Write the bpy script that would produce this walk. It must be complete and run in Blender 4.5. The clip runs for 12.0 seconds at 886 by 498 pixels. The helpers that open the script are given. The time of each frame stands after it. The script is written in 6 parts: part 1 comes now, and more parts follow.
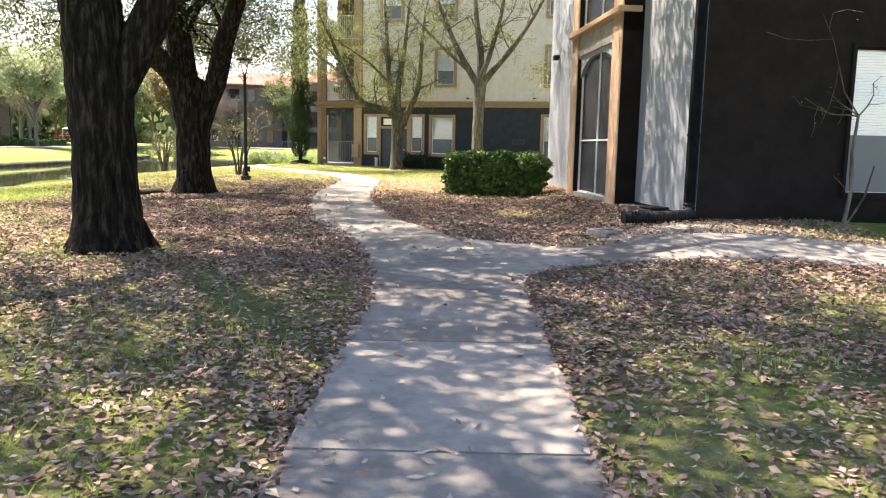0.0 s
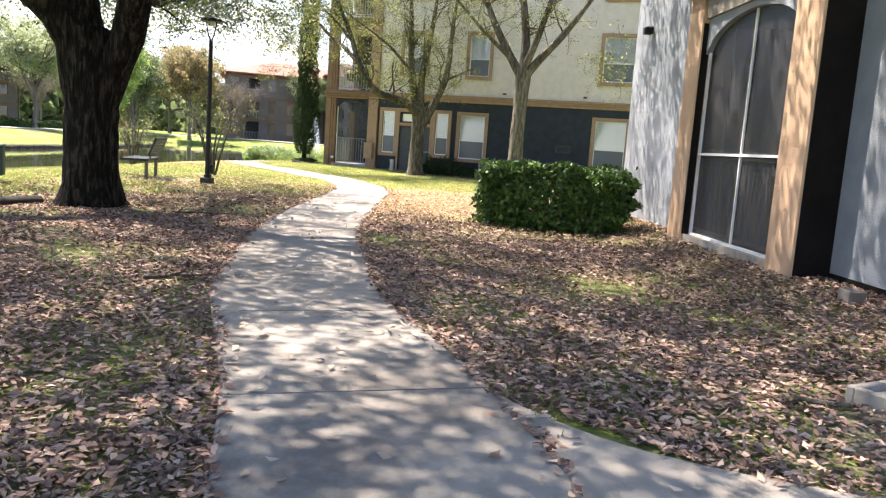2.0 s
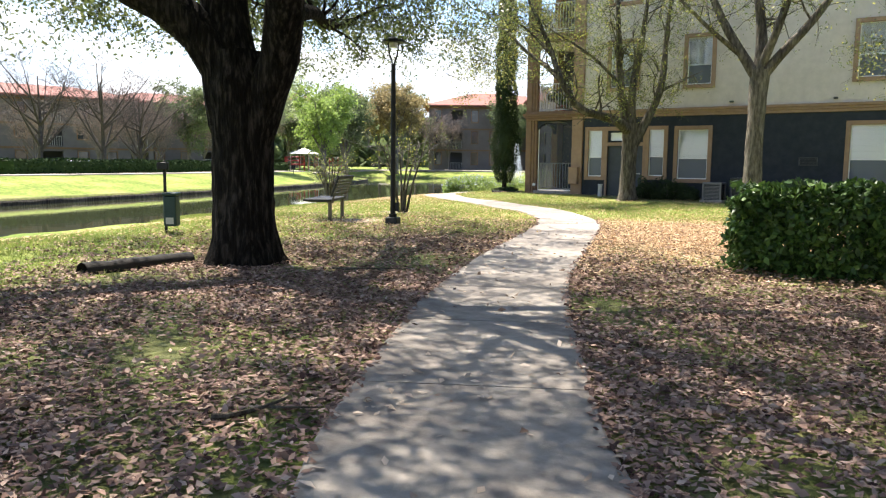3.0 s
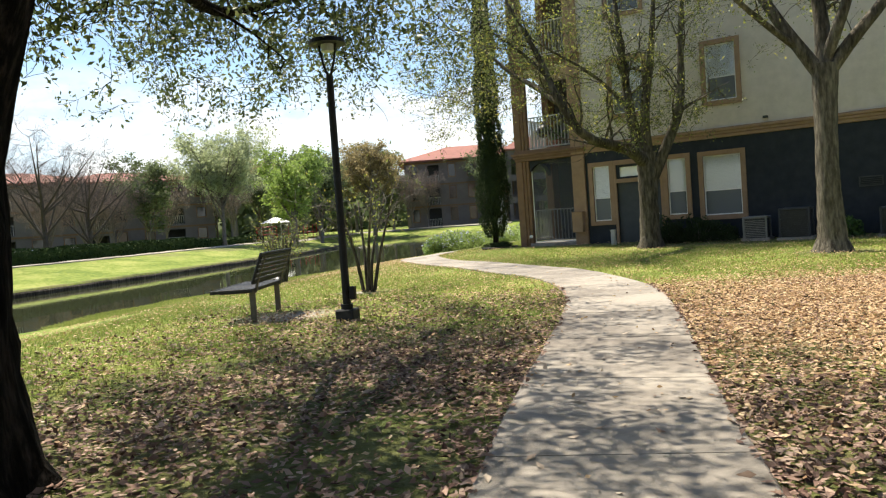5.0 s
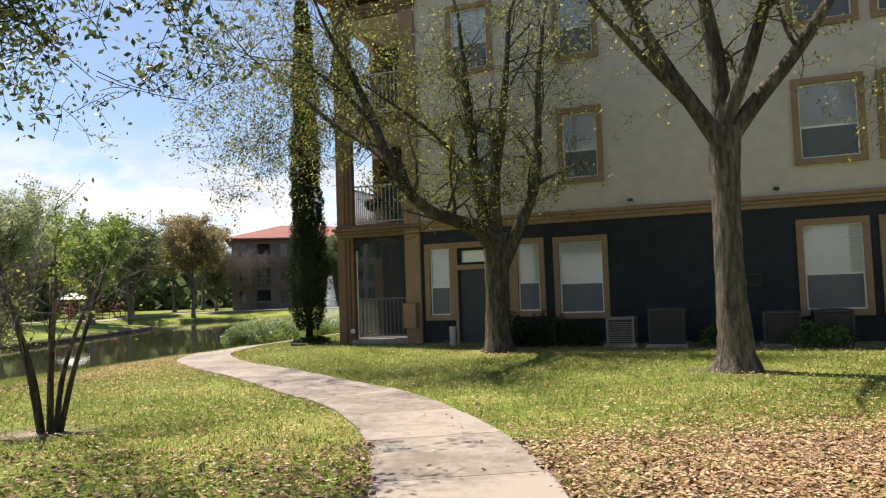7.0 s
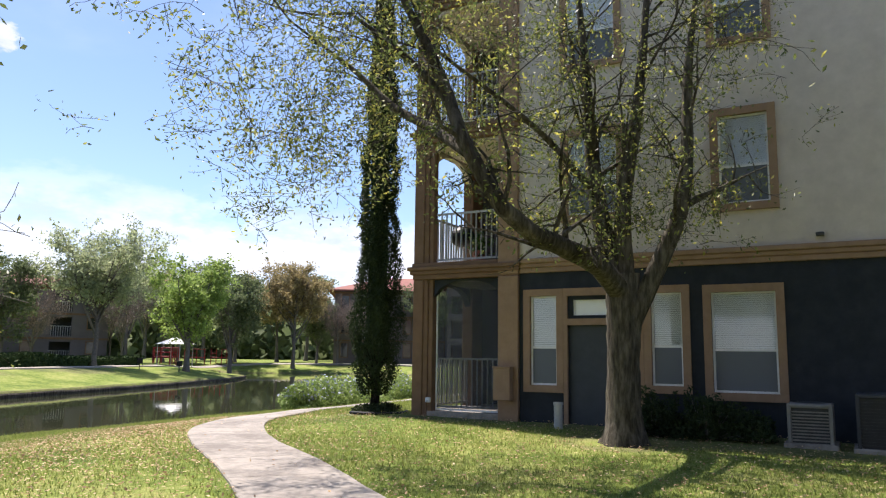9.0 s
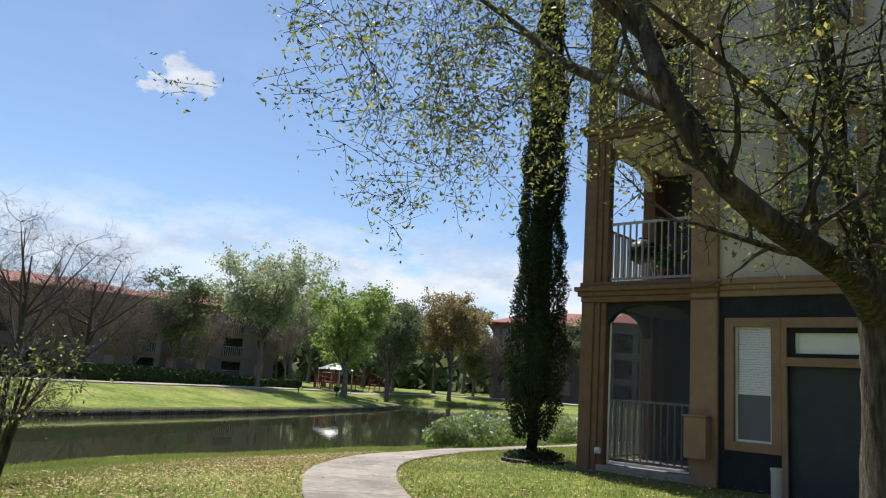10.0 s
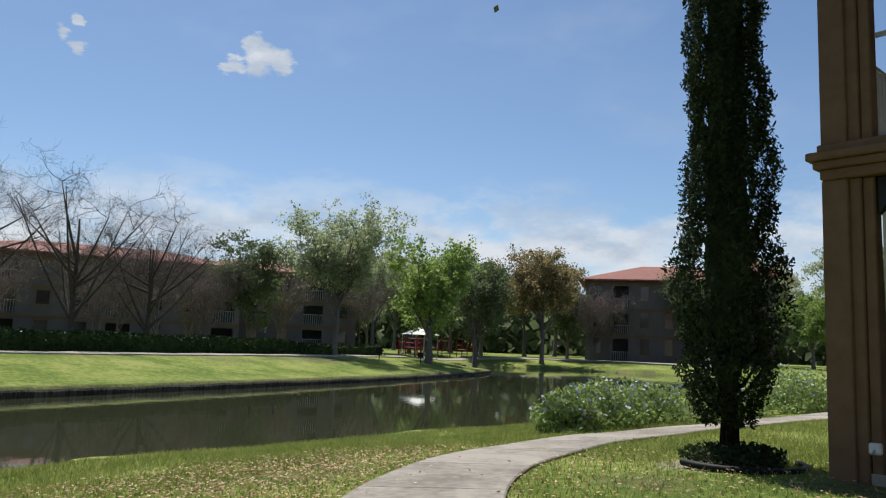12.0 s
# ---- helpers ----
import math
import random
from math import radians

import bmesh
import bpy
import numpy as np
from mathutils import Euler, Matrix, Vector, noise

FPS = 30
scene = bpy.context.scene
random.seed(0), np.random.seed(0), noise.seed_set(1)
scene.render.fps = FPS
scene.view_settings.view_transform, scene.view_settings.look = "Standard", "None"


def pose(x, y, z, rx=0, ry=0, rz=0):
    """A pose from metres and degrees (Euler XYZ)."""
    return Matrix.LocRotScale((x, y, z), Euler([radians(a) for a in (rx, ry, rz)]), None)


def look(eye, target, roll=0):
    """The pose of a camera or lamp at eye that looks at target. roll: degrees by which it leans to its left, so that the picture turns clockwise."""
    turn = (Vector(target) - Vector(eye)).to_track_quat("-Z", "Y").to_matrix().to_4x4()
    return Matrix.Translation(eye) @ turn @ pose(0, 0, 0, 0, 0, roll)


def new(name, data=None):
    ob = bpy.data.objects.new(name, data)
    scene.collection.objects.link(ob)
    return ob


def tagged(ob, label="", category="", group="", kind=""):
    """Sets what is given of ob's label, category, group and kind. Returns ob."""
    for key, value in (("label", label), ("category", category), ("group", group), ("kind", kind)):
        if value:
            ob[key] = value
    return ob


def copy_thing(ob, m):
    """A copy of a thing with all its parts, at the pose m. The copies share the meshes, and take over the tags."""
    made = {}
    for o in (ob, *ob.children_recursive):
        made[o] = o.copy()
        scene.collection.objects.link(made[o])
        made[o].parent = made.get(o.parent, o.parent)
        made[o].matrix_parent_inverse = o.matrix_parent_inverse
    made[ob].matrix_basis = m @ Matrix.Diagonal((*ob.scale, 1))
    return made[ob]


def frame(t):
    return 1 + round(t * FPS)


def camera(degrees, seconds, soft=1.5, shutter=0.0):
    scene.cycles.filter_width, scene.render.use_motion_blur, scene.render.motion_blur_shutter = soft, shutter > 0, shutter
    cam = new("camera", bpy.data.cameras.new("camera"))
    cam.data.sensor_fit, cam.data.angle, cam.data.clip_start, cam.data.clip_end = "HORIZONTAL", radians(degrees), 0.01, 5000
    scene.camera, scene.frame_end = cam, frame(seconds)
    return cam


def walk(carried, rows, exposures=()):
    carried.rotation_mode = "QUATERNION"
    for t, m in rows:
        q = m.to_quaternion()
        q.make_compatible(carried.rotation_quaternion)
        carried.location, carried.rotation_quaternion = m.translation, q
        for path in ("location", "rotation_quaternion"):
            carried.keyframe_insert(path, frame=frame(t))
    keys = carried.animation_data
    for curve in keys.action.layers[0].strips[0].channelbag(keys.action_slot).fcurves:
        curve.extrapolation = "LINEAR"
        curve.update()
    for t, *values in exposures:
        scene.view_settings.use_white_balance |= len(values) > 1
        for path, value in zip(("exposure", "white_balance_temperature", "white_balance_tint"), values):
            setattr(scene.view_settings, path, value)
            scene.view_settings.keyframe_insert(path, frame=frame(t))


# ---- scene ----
cam = camera(60.7, 12.0, soft=1.2)
METRES, EYE = 30.5, 1.2
ROWS = [
    (0.0, 0.0, 0.0, 0.0, 0.16, -7.72, -1.19),
    (0.5, -0.0025, 0.0477, 0.0008, -1.33, -7.23, -0.59),
    (1.0, -0.0048, 0.0943, 0.0007, 1.02, -8.11, -0.73),
    (1.5, -0.0033, 0.142, 0.001, -4.29, -7.99, -2.96),
    (2.0, -0.0047, 0.1872, 0.0012, 2.09, -7.66, -4.0),
    (2.5, -0.0093, 0.2307, 0.0018, 11.2, -7.7, -3.2),
    (4.5, -0.0536, 0.3849, 0.0017, 24.8, -1.04, 3.38),
    (5.0, -0.0638, 0.4263, 0.0016, 15.78, -2.17, 4.12),
    (5.5, -0.0697, 0.4671, 0.0022, 11.7, -5.17, 3.4),
    (6.0, -0.0732, 0.5057, 0.0032, 9.27, -3.14, 2.58),
    (6.5, -0.0748, 0.543, 0.0045, 3.46, 2.26, 2.06),
    (8.5, -0.0752, 0.6835, 0.0052, 7.08, 5.24, 0.66),
    (9.0, -0.0812, 0.7251, 0.0054, 11.63, 8.15, -0.76),
    (9.5, -0.0911, 0.7634, 0.0054, 18.44, 9.28, -4.21),
    (10.0, -0.1049, 0.8037, 0.0053, 23.39, 10.32, -3.94),
    (10.5, -0.1226, 0.8451, 0.0051, 26.15, 10.5, -2.66),
    (11.0, -0.1413, 0.8831, 0.004, 28.38, 8.94, -2.61),
    (11.5, -0.164, 0.9247, 0.0035, 30.87, 8.82, -1.74),
    (12.0, -0.1897, 0.966, 0.0016, 29.96, 7.38, -2.23),
]
walk(cam, [(t, pose(METRES * x, METRES * y, EYE + METRES * z, 90 + pitch, roll, yaw)) for t, x, y, z, yaw, pitch, roll in ROWS],
     exposures=[(0.0, 2.3, 7250, 16), (1.5, 2.35, 7050, 16), (2.5, 2.0, 6650, 14), (4.5, 1.27, 6950, 7), (6.5, 0.8, 7200, 13), (9.0, 1.0, 6450, 17), (9.5, 0.72, 6400, 12), (10.5, 0.42, 6400, 10), (12.0, 0.17, 6350, 8)])

# ---- world and sun ----
SUN_AZ, SUN_EL = radians(52), radians(60)          # azimuth to the left of +y
world = bpy.data.worlds.new("sky_world")
scene.world = world
world.use_nodes = True
wn, wl = world.node_tree.nodes, world.node_tree.links
wn.clear()
w_out = wn.new("ShaderNodeOutputWorld")
w_bg = wn.new("ShaderNodeBackground")
w_sky = wn.new("ShaderNodeTexSky")
w_sky.sky_type, w_sky.sun_disc = "NISHITA", False
w_sky.sun_elevation, w_sky.sun_rotation = SUN_EL, -SUN_AZ
w_sky.air_density, w_sky.dust_density, w_sky.ozone_density = 0.95, 0.3, 3.2
w_co = wn.new("ShaderNodeTexCoord")


def wmath(op, a, b=None, c=None):
    n = wn.new("ShaderNodeMath")
    n.operation = op
    for i, v in enumerate((a, b, c)):
        if v is None:
            continue
        if isinstance(v, (int, float)):
            n.inputs[i].default_value = v
        else:
            wl.new(v, n.inputs[i])
    return n.outputs[0]


def wsmooth(v, lo, hi):
    n = wn.new("ShaderNodeMapRange")
    n.interpolation_type = "SMOOTHSTEP"
    n.inputs["From Min"].default_value, n.inputs["From Max"].default_value = lo, hi
    wl.new(v, n.inputs["Value"])
    return n.outputs["Result"]


w_sep = wn.new("ShaderNodeSeparateXYZ")
wl.new(w_co.outputs["Generated"], w_sep.inputs[0])
up = w_sep.outputs["Z"]
w_map = wn.new("ShaderNodeMapping")
w_map.inputs["Scale"].default_value = (1, 1, 2.4)
wl.new(w_co.outputs["Generated"], w_map.inputs["Vector"])


def wnoise(scale, detail=8, rough=0.6, offset=0.0):
    m = wn.new("ShaderNodeVectorMath")
    m.operation = "ADD"
    m.inputs[1].default_value = (offset, offset * 0.7, offset * 0.3)
    wl.new(w_map.outputs[0], m.inputs[0])
    n = wn.new("ShaderNodeTexNoise")
    n.inputs["Scale"].default_value, n.inputs["Detail"].default_value, n.inputs["Roughness"].default_value = scale, detail, rough
    wl.new(m.outputs[0], n.inputs["Vector"])
    return n.outputs["Fac"]


# a bank of cumulus low over the horizon, thin veils higher up, and one small cloud
puffs = wnoise(7.0, 10, 0.58, 3.1)
bank_top = wmath("ADD", wmath("MULTIPLY", wmath("SUBTRACT", puffs, 0.5), 0.24), up)
bank = wmath("SUBTRACT", 1.0, wsmooth(bank_top, 0.15, 0.21))
veil = wmath("MULTIPLY", wsmooth(wnoise(1.6, 6, 0.55, 8.4), 0.48, 0.8), 0.35)
small = None
for az, el, size in ((45.0, 20.1, 0.019), (45.6, 21.4, 0.013), (46.5, 19.7, 0.012), (47.5, 19.4, 0.007), (43.6, 20.5, 0.016), (44.5, 20.7, 0.014), (42.9, 20.1, 0.010), (58.5, 20.1, 0.008), (57.4, 19.0, 0.009), (57.6, 20.8, 0.007)):
    d = (-math.sin(radians(az)) * math.cos(radians(el)), math.cos(radians(az)) * math.cos(radians(el)), math.sin(radians(el)))
    dist = wn.new("ShaderNodeVectorMath")
    dist.operation = "DISTANCE"
    wl.new(w_co.outputs["Generated"], dist.inputs[0])
    dist.inputs[1].default_value = d
    ragged = wmath("ADD", dist.outputs["Value"], wmath("MULTIPLY", wmath("SUBTRACT", wnoise(46, 7, 0.6), 0.5), 0.034))
    spot = wmath("SUBTRACT", 1.0, wsmooth(ragged, size * 0.5, size * 1.25))
    small = spot if small is None else wmath("MAXIMUM", small, spot)
cover = wmath("MINIMUM", 1.0, wmath("MAXIMUM", wmath("MAXIMUM", wmath("MULTIPLY", bank, wsmooth(puffs, 0.2, 0.62)), veil), small))
shade = wn.new("ShaderNodeMixRGB")
shade.inputs[1].default_value, shade.inputs[2].default_value = (4.4, 5.0, 6.0, 1), (6.9, 7.1, 7.5, 1)
wl.new(wsmooth(wnoise(9.0, 8, 0.6, 1.2), 0.35, 0.62), shade.inputs[0])
w_mix = wn.new("ShaderNodeMixRGB")
wl.new(cover, w_mix.inputs[0])
wl.new(w_sky.outputs[0], w_mix.inputs[1])
wl.new(shade.outputs[0], w_mix.inputs[2])
wl.new(w_mix.outputs[0], w_bg.inputs["Color"])
w_bg.inputs["Strength"].default_value = 0.094
wl.new(w_bg.outputs[0], w_out.inputs[0])

sun_dir = Vector((-math.sin(SUN_AZ) * math.cos(SUN_EL), math.cos(SUN_AZ) * math.cos(SUN_EL), math.sin(SUN_EL)))
sun = new("sun", bpy.data.lights.new("sun", "SUN"))
sun.data.energy, sun.data.angle, sun.data.color = 5.0, radians(0.53), (1.0, 0.94, 0.84)
sun.matrix_world = look(sun_dir * 100, (0, 0, 0))


# ---- materials ----
def material(name, ramp, scale=6.0, rough=0.8, bump=0.0, bump_scale=None, metal=0.0, island=0.0, spec=0.4, stain=0.0, stretch=(1, 1, 1), detail=6, translucent=0.0, random_ob=0.0):
    """Noise between the ramp's colours, with a broad stain, a fine relief and variation from piece to piece."""
    m = bpy.data.materials.new(name)
    m.use_nodes = True
    nt = m.node_tree
    b = nt.nodes["Principled BSDF"]
    b.inputs["Roughness"].default_value, b.inputs["Metallic"].default_value = rough, metal
    b.inputs["Specular IOR Level"].default_value = spec
    geo = nt.nodes.new("ShaderNodeNewGeometry")
    mp = nt.nodes.new("ShaderNodeMapping")
    mp.inputs["Scale"].default_value = stretch
    nt.links.new(geo.outputs["Position"], mp.inputs["Vector"])

    def noise_fac(s, d=detail):
        n = nt.nodes.new("ShaderNodeTexNoise")
        n.inputs["Scale"].default_value, n.inputs["Detail"].default_value, n.inputs["Roughness"].default_value = s, d, 0.62
        nt.links.new(mp.outputs[0], n.inputs["Vector"])
        return n.outputs["Fac"]

    def mth(op, a, bb):
        n = nt.nodes.new("ShaderNodeMath")
        n.operation = op
        for i, v in enumerate((a, bb)):
            if isinstance(v, (int, float)):
                n.inputs[i].default_value = v
            else:
                nt.links.new(v, n.inputs[i])
        return n.outputs[0]

    fac = noise_fac(scale)
    if stain:
        fac = mth("ADD", fac, mth("MULTIPLY", mth("SUBTRACT", noise_fac(scale * 0.09 + 0.15, 3), 0.5), stain))
    if island:
        fac = mth("ADD", fac, mth("MULTIPLY", mth("SUBTRACT", geo.outputs["Random Per Island"], 0.5), island))
    if random_ob:
        inf = nt.nodes.new("ShaderNodeObjectInfo")
        fac = mth("ADD", fac, mth("MULTIPLY", mth("SUBTRACT", inf.outputs["Random"], 0.5), random_ob))
    cr = nt.nodes.new("ShaderNodeValToRGB")
    lo, hi = (0.5 - 0.5 * (island or 0.0) - 0.2, 0.5 + 0.5 * (island or 0.0) + 0.2) if island else (0.3, 0.7)
    els = cr.color_ramp.elements
    while len(els) < len(ramp):
        els.new(0.5)
    for i, c in enumerate(ramp):
        els[i].position = lo + (hi - lo) * i / max(1, len(ramp) - 1)
        els[i].color = (*c, 1)
    nt.links.new(fac, cr.inputs[0])
    nt.links.new(cr.outputs[0], b.inputs["Base Color"])
    if bump:
        bp = nt.nodes.new("ShaderNodeBump")
        bp.inputs["Strength"].default_value, bp.inputs["Distance"].default_value = 1.0, bump
        nt.links.new(noise_fac(bump_scale or scale * 3), bp.inputs["Height"])
        nt.links.new(bp.outputs[0], b.inputs["Normal"])
    if translucent:
        tr = nt.nodes.new("ShaderNodeBsdfTranslucent")
        nt.links.new(cr.outputs[0], tr.inputs["Color"])
        mx = nt.nodes.new("ShaderNodeMixShader")
        mx.inputs[0].default_value = translucent
        nt.links.new(b.outputs[0], mx.inputs[1])
        nt.links.new(tr.outputs[0], mx.inputs[2])
        nt.links.new(mx.outputs[0], nt.nodes["Material Output"].inputs["Surface"])
    return m


def glass_material(name, tint=(0.95, 0.97, 0.98)):
    m = bpy.data.materials.new(name)
    m.use_nodes = True
    nt = m.node_tree
    nt.nodes.clear()
    o = nt.nodes.new("ShaderNodeOutputMaterial")
    mx = nt.nodes.new("ShaderNodeMixShader")
    tr = nt.nodes.new("ShaderNodeBsdfTransparent")
    gl = nt.nodes.new("ShaderNodeBsdfGlossy")
    fr = nt.nodes.new("ShaderNodeFresnel")
    fr.inputs["IOR"].default_value = 1.6
    tr.inputs["Color"].default_value = (*tint, 1)
    gl.inputs["Roughness"].default_value = 0.02
    nt.links.new(fr.outputs[0], mx.inputs[0])
    nt.links.new(tr.outputs[0], mx.inputs[1])
    nt.links.new(gl.outputs[0], mx.inputs[2])
    nt.links.new(mx.outputs[0], o.inputs["Surface"])
    return m


def screen_material(name, open_part=0.45, colour=(0.012, 0.013, 0.015)):
    """Insect screen: a fine mesh, partly see-through."""
    m = bpy.data.materials.new(name)
    m.use_nodes = True
    nt = m.node_tree
    b = nt.nodes["Principled BSDF"]
    b.inputs["Base Color"].default_value, b.inputs["Roughness"].default_value = (*colour, 1), 0.5
    tr = nt.nodes.new("ShaderNodeBsdfTransparent")
    mx = nt.nodes.new("ShaderNodeMixShader")
    mx.inputs[0].default_value = open_part
    nt.links.new(b.outputs[0], mx.inputs[1])
    nt.links.new(tr.outputs[0], mx.inputs[2])
    nt.links.new(mx.outputs[0], nt.nodes["Material Output"].inputs["Surface"])
    return m


M_CONCRETE = material("concrete", [(0.18, 0.157, 0.135), (0.25, 0.223, 0.193), (0.325, 0.29, 0.25)], 9, 0.9, 0.004, 90, stain=1.3, random_ob=0.25)
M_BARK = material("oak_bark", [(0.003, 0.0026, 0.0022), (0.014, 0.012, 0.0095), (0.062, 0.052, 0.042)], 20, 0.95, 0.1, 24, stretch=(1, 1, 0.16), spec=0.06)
M_BARK_PALE = material("pale_bark", [(0.03, 0.026, 0.021), (0.10, 0.088, 0.07), (0.21, 0.185, 0.15)], 16, 0.95, 0.05, 22, stretch=(1, 1, 0.22), spec=0.15, stain=0.6)
M_BARK_DARK = material("dark_grey_bark", [(0.026, 0.022, 0.017), (0.078, 0.068, 0.053), (0.165, 0.145, 0.115)], 16, 0.95, 0.05, 22, stretch=(1, 1, 0.22), spec=0.12, stain=0.6)
M_BARK_TWIG = material("winter_twig_bark", [(0.05, 0.042, 0.038), (0.11, 0.095, 0.086)], 6, 0.95, spec=0.12)
M_BARK_GREY = material("grey_bark", [(0.09, 0.08, 0.075), (0.19, 0.17, 0.155)], 10, 0.95, spec=0.15)
M_LEAF = material("oak_leaf", [(0.04, 0.062, 0.022), (0.09, 0.115, 0.04), (0.17, 0.19, 0.075)], 3, 0.45, island=0.8, translucent=0.5, spec=0.4)
M_LEAF_YELLOW = material("yellowing_leaf", [(0.05, 0.072, 0.024), (0.115, 0.145, 0.045), (0.21, 0.24, 0.065), (0.46, 0.42, 0.09)], 3, 0.45, island=1.0, translucent=0.6)
# far leaf green is paled so its colour carries distance haze and backlight
M_LEAF_FAR = material("far_leaf_hazy_green", [(0.22, 0.26, 0.14), (0.36, 0.41, 0.23), (0.50, 0.54, 0.34)], 0.8, 0.6, island=0.7, translucent=0.6)
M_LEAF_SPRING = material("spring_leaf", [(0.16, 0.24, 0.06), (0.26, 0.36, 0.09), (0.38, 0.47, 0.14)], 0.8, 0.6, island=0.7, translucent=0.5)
M_LEAF_RUST = material("rusty_leaf", [(0.20, 0.165, 0.085), (0.33, 0.27, 0.135), (0.45, 0.37, 0.19)], 0.8, 0.7, island=0.7, translucent=0.5)
M_FARDARKLEAF = material("far_leaf_dark", [(0.08, 0.11, 0.055), (0.15, 0.19, 0.09), (0.23, 0.26, 0.14)], 0.8, 0.8, island=0.7, translucent=0.45, spec=0.2)
M_FARHEDGE = material("far_hedge_leaf", [(0.018, 0.034, 0.012), (0.035, 0.06, 0.02), (0.06, 0.09, 0.03)], 0.8, 0.9, island=0.7, spec=0.1)
M_TWIG_RED = material("budding_twig", [(0.20, 0.145, 0.125), (0.30, 0.22, 0.19)], 2, 0.8, island=0.6)
M_CYPRESS = material("cypress_foliage", [(0.014, 0.024, 0.011), (0.032, 0.05, 0.02), (0.06, 0.08, 0.032)], 3, 0.85, spec=0.15, island=0.7, translucent=0.15)
M_HEDGE = material("hedge_leaf", [(0.016, 0.038, 0.011), (0.05, 0.11, 0.022), (0.14, 0.235, 0.045)], 5, 0.45, island=0.8, translucent=0.2, spec=0.35)
M_BUSH = material("lake_bush_leaf", [(0.12, 0.18, 0.05), (0.26, 0.36, 0.10), (0.44, 0.52, 0.20)], 3, 0.5, island=0.8, translucent=0.35)
M_FLOWER = material("blue_flower", [(0.30, 0.34, 0.48), (0.5, 0.54, 0.66)], 3, 0.7, island=0.5)
M_DRYLEAF = material("dry_leaf", [(0.075, 0.043, 0.036), (0.21, 0.135, 0.108), (0.33, 0.225, 0.175), (0.48, 0.36, 0.285)], 4, 0.85, island=1.0, spec=0.08)
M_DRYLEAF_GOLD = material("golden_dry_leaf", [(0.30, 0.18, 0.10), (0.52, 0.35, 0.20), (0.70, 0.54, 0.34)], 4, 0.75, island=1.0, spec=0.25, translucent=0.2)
M_PALELEAF = material("pale_curled_leaf", [(0.22, 0.15, 0.11), (0.40, 0.32, 0.25), (0.60, 0.50, 0.40)], 4, 0.85, island=1.0, spec=0.1)
M_GRASS = material("grass_blade", [(0.115, 0.165, 0.034), (0.235, 0.285, 0.066), (0.42, 0.41, 0.15)], 1.2, 0.6, island=0.8, translucent=0.45)
M_CHARCOAL = material("charcoal_stucco", [(0.024, 0.028, 0.033), (0.036, 0.041, 0.047)], 4, 0.9, 0.006, 60, stain=0.5, spec=0.2)
# near-black tone takes in the shade on the south-facing wall and pier sides
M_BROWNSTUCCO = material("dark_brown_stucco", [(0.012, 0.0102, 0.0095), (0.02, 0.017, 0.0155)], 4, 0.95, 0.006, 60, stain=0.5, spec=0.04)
M_GREYSTUCCO = material("blue_grey_stucco", [(0.21, 0.23, 0.255), (0.27, 0.29, 0.32)], 4, 0.9, 0.008, 70, stain=0.5, spec=0.25)
M_TAUPE = material("taupe_stucco", [(0.50, 0.44, 0.372), (0.60, 0.53, 0.452)], 4, 0.9, 0.006, 60, stain=0.5, spec=0.2)
M_TAN = material("tan_trim_paint", [(0.255, 0.162, 0.098), (0.325, 0.212, 0.132)], 5, 0.8, 0.003, 60, stain=0.5, spec=0.25)
M_BROWNTRIM = material("brown_trim_paint", [(0.15, 0.088, 0.05), (0.20, 0.12, 0.07)], 5, 0.8, 0.003, 60, stain=0.5, spec=0.25)
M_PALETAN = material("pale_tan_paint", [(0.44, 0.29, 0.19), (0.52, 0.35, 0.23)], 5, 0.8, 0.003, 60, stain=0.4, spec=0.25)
M_WHITE = material("white_vinyl", [(0.68, 0.68, 0.66), (0.8, 0.8, 0.78)], 8, 0.5)
M_BLIND = material("white_blind", [(0.84, 0.84, 0.82), (0.89, 0.89, 0.87)], 3, 0.6)
# dark colour standing for the shade of unlit rooms
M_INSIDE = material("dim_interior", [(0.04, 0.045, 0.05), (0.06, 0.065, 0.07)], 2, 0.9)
M_DOOR = material("slate_door_paint", [(0.035, 0.042, 0.048), (0.05, 0.058, 0.065)], 4, 0.6)
M_RAIL = material("grey_rail_paint", [(0.36, 0.36, 0.35), (0.45, 0.45, 0.44)], 9, 0.5)
M_BLACK = material("black_paint", [(0.005, 0.005, 0.006), (0.012, 0.012, 0.014)], 9, 0.5, 0.001, 60, spec=0.25)
M_BLACKPLASTIC = material("black_corrugated_plastic", [(0.005, 0.005, 0.006), (0.014, 0.014, 0.015)], 7, 0.6, stain=0.6, spec=0.2)
M_MATTEBLACK = material("matte_black_gutter_paint", [(0.004, 0.004, 0.005), (0.009, 0.009, 0.010)], 9, 0.85, spec=0.05)
M_BRONZE = material("bronze_powder_coat", [(0.09, 0.075, 0.055), (0.14, 0.12, 0.09)], 12, 0.5)
M_SLATMETAL = material("dark_coated_steel", [(0.014, 0.014, 0.016), (0.035, 0.035, 0.038)], 12, 0.6, spec=0.25)
M_ROOF = material("terracotta_roof", [(0.20, 0.075, 0.06), (0.275, 0.108, 0.085)], 2, 0.85, stain=0.5, random_ob=0.2)
M_FARWALL = material("far_grey_wall", [(0.115, 0.098, 0.097), (0.16, 0.138, 0.135)], 0.6, 0.9)
# porch and balcony recesses carry their shade in this dark wall colour
M_DARKRECESS = material("shaded_recess_wall", [(0.045, 0.045, 0.05), (0.065, 0.065, 0.07)], 0.6, 0.9)
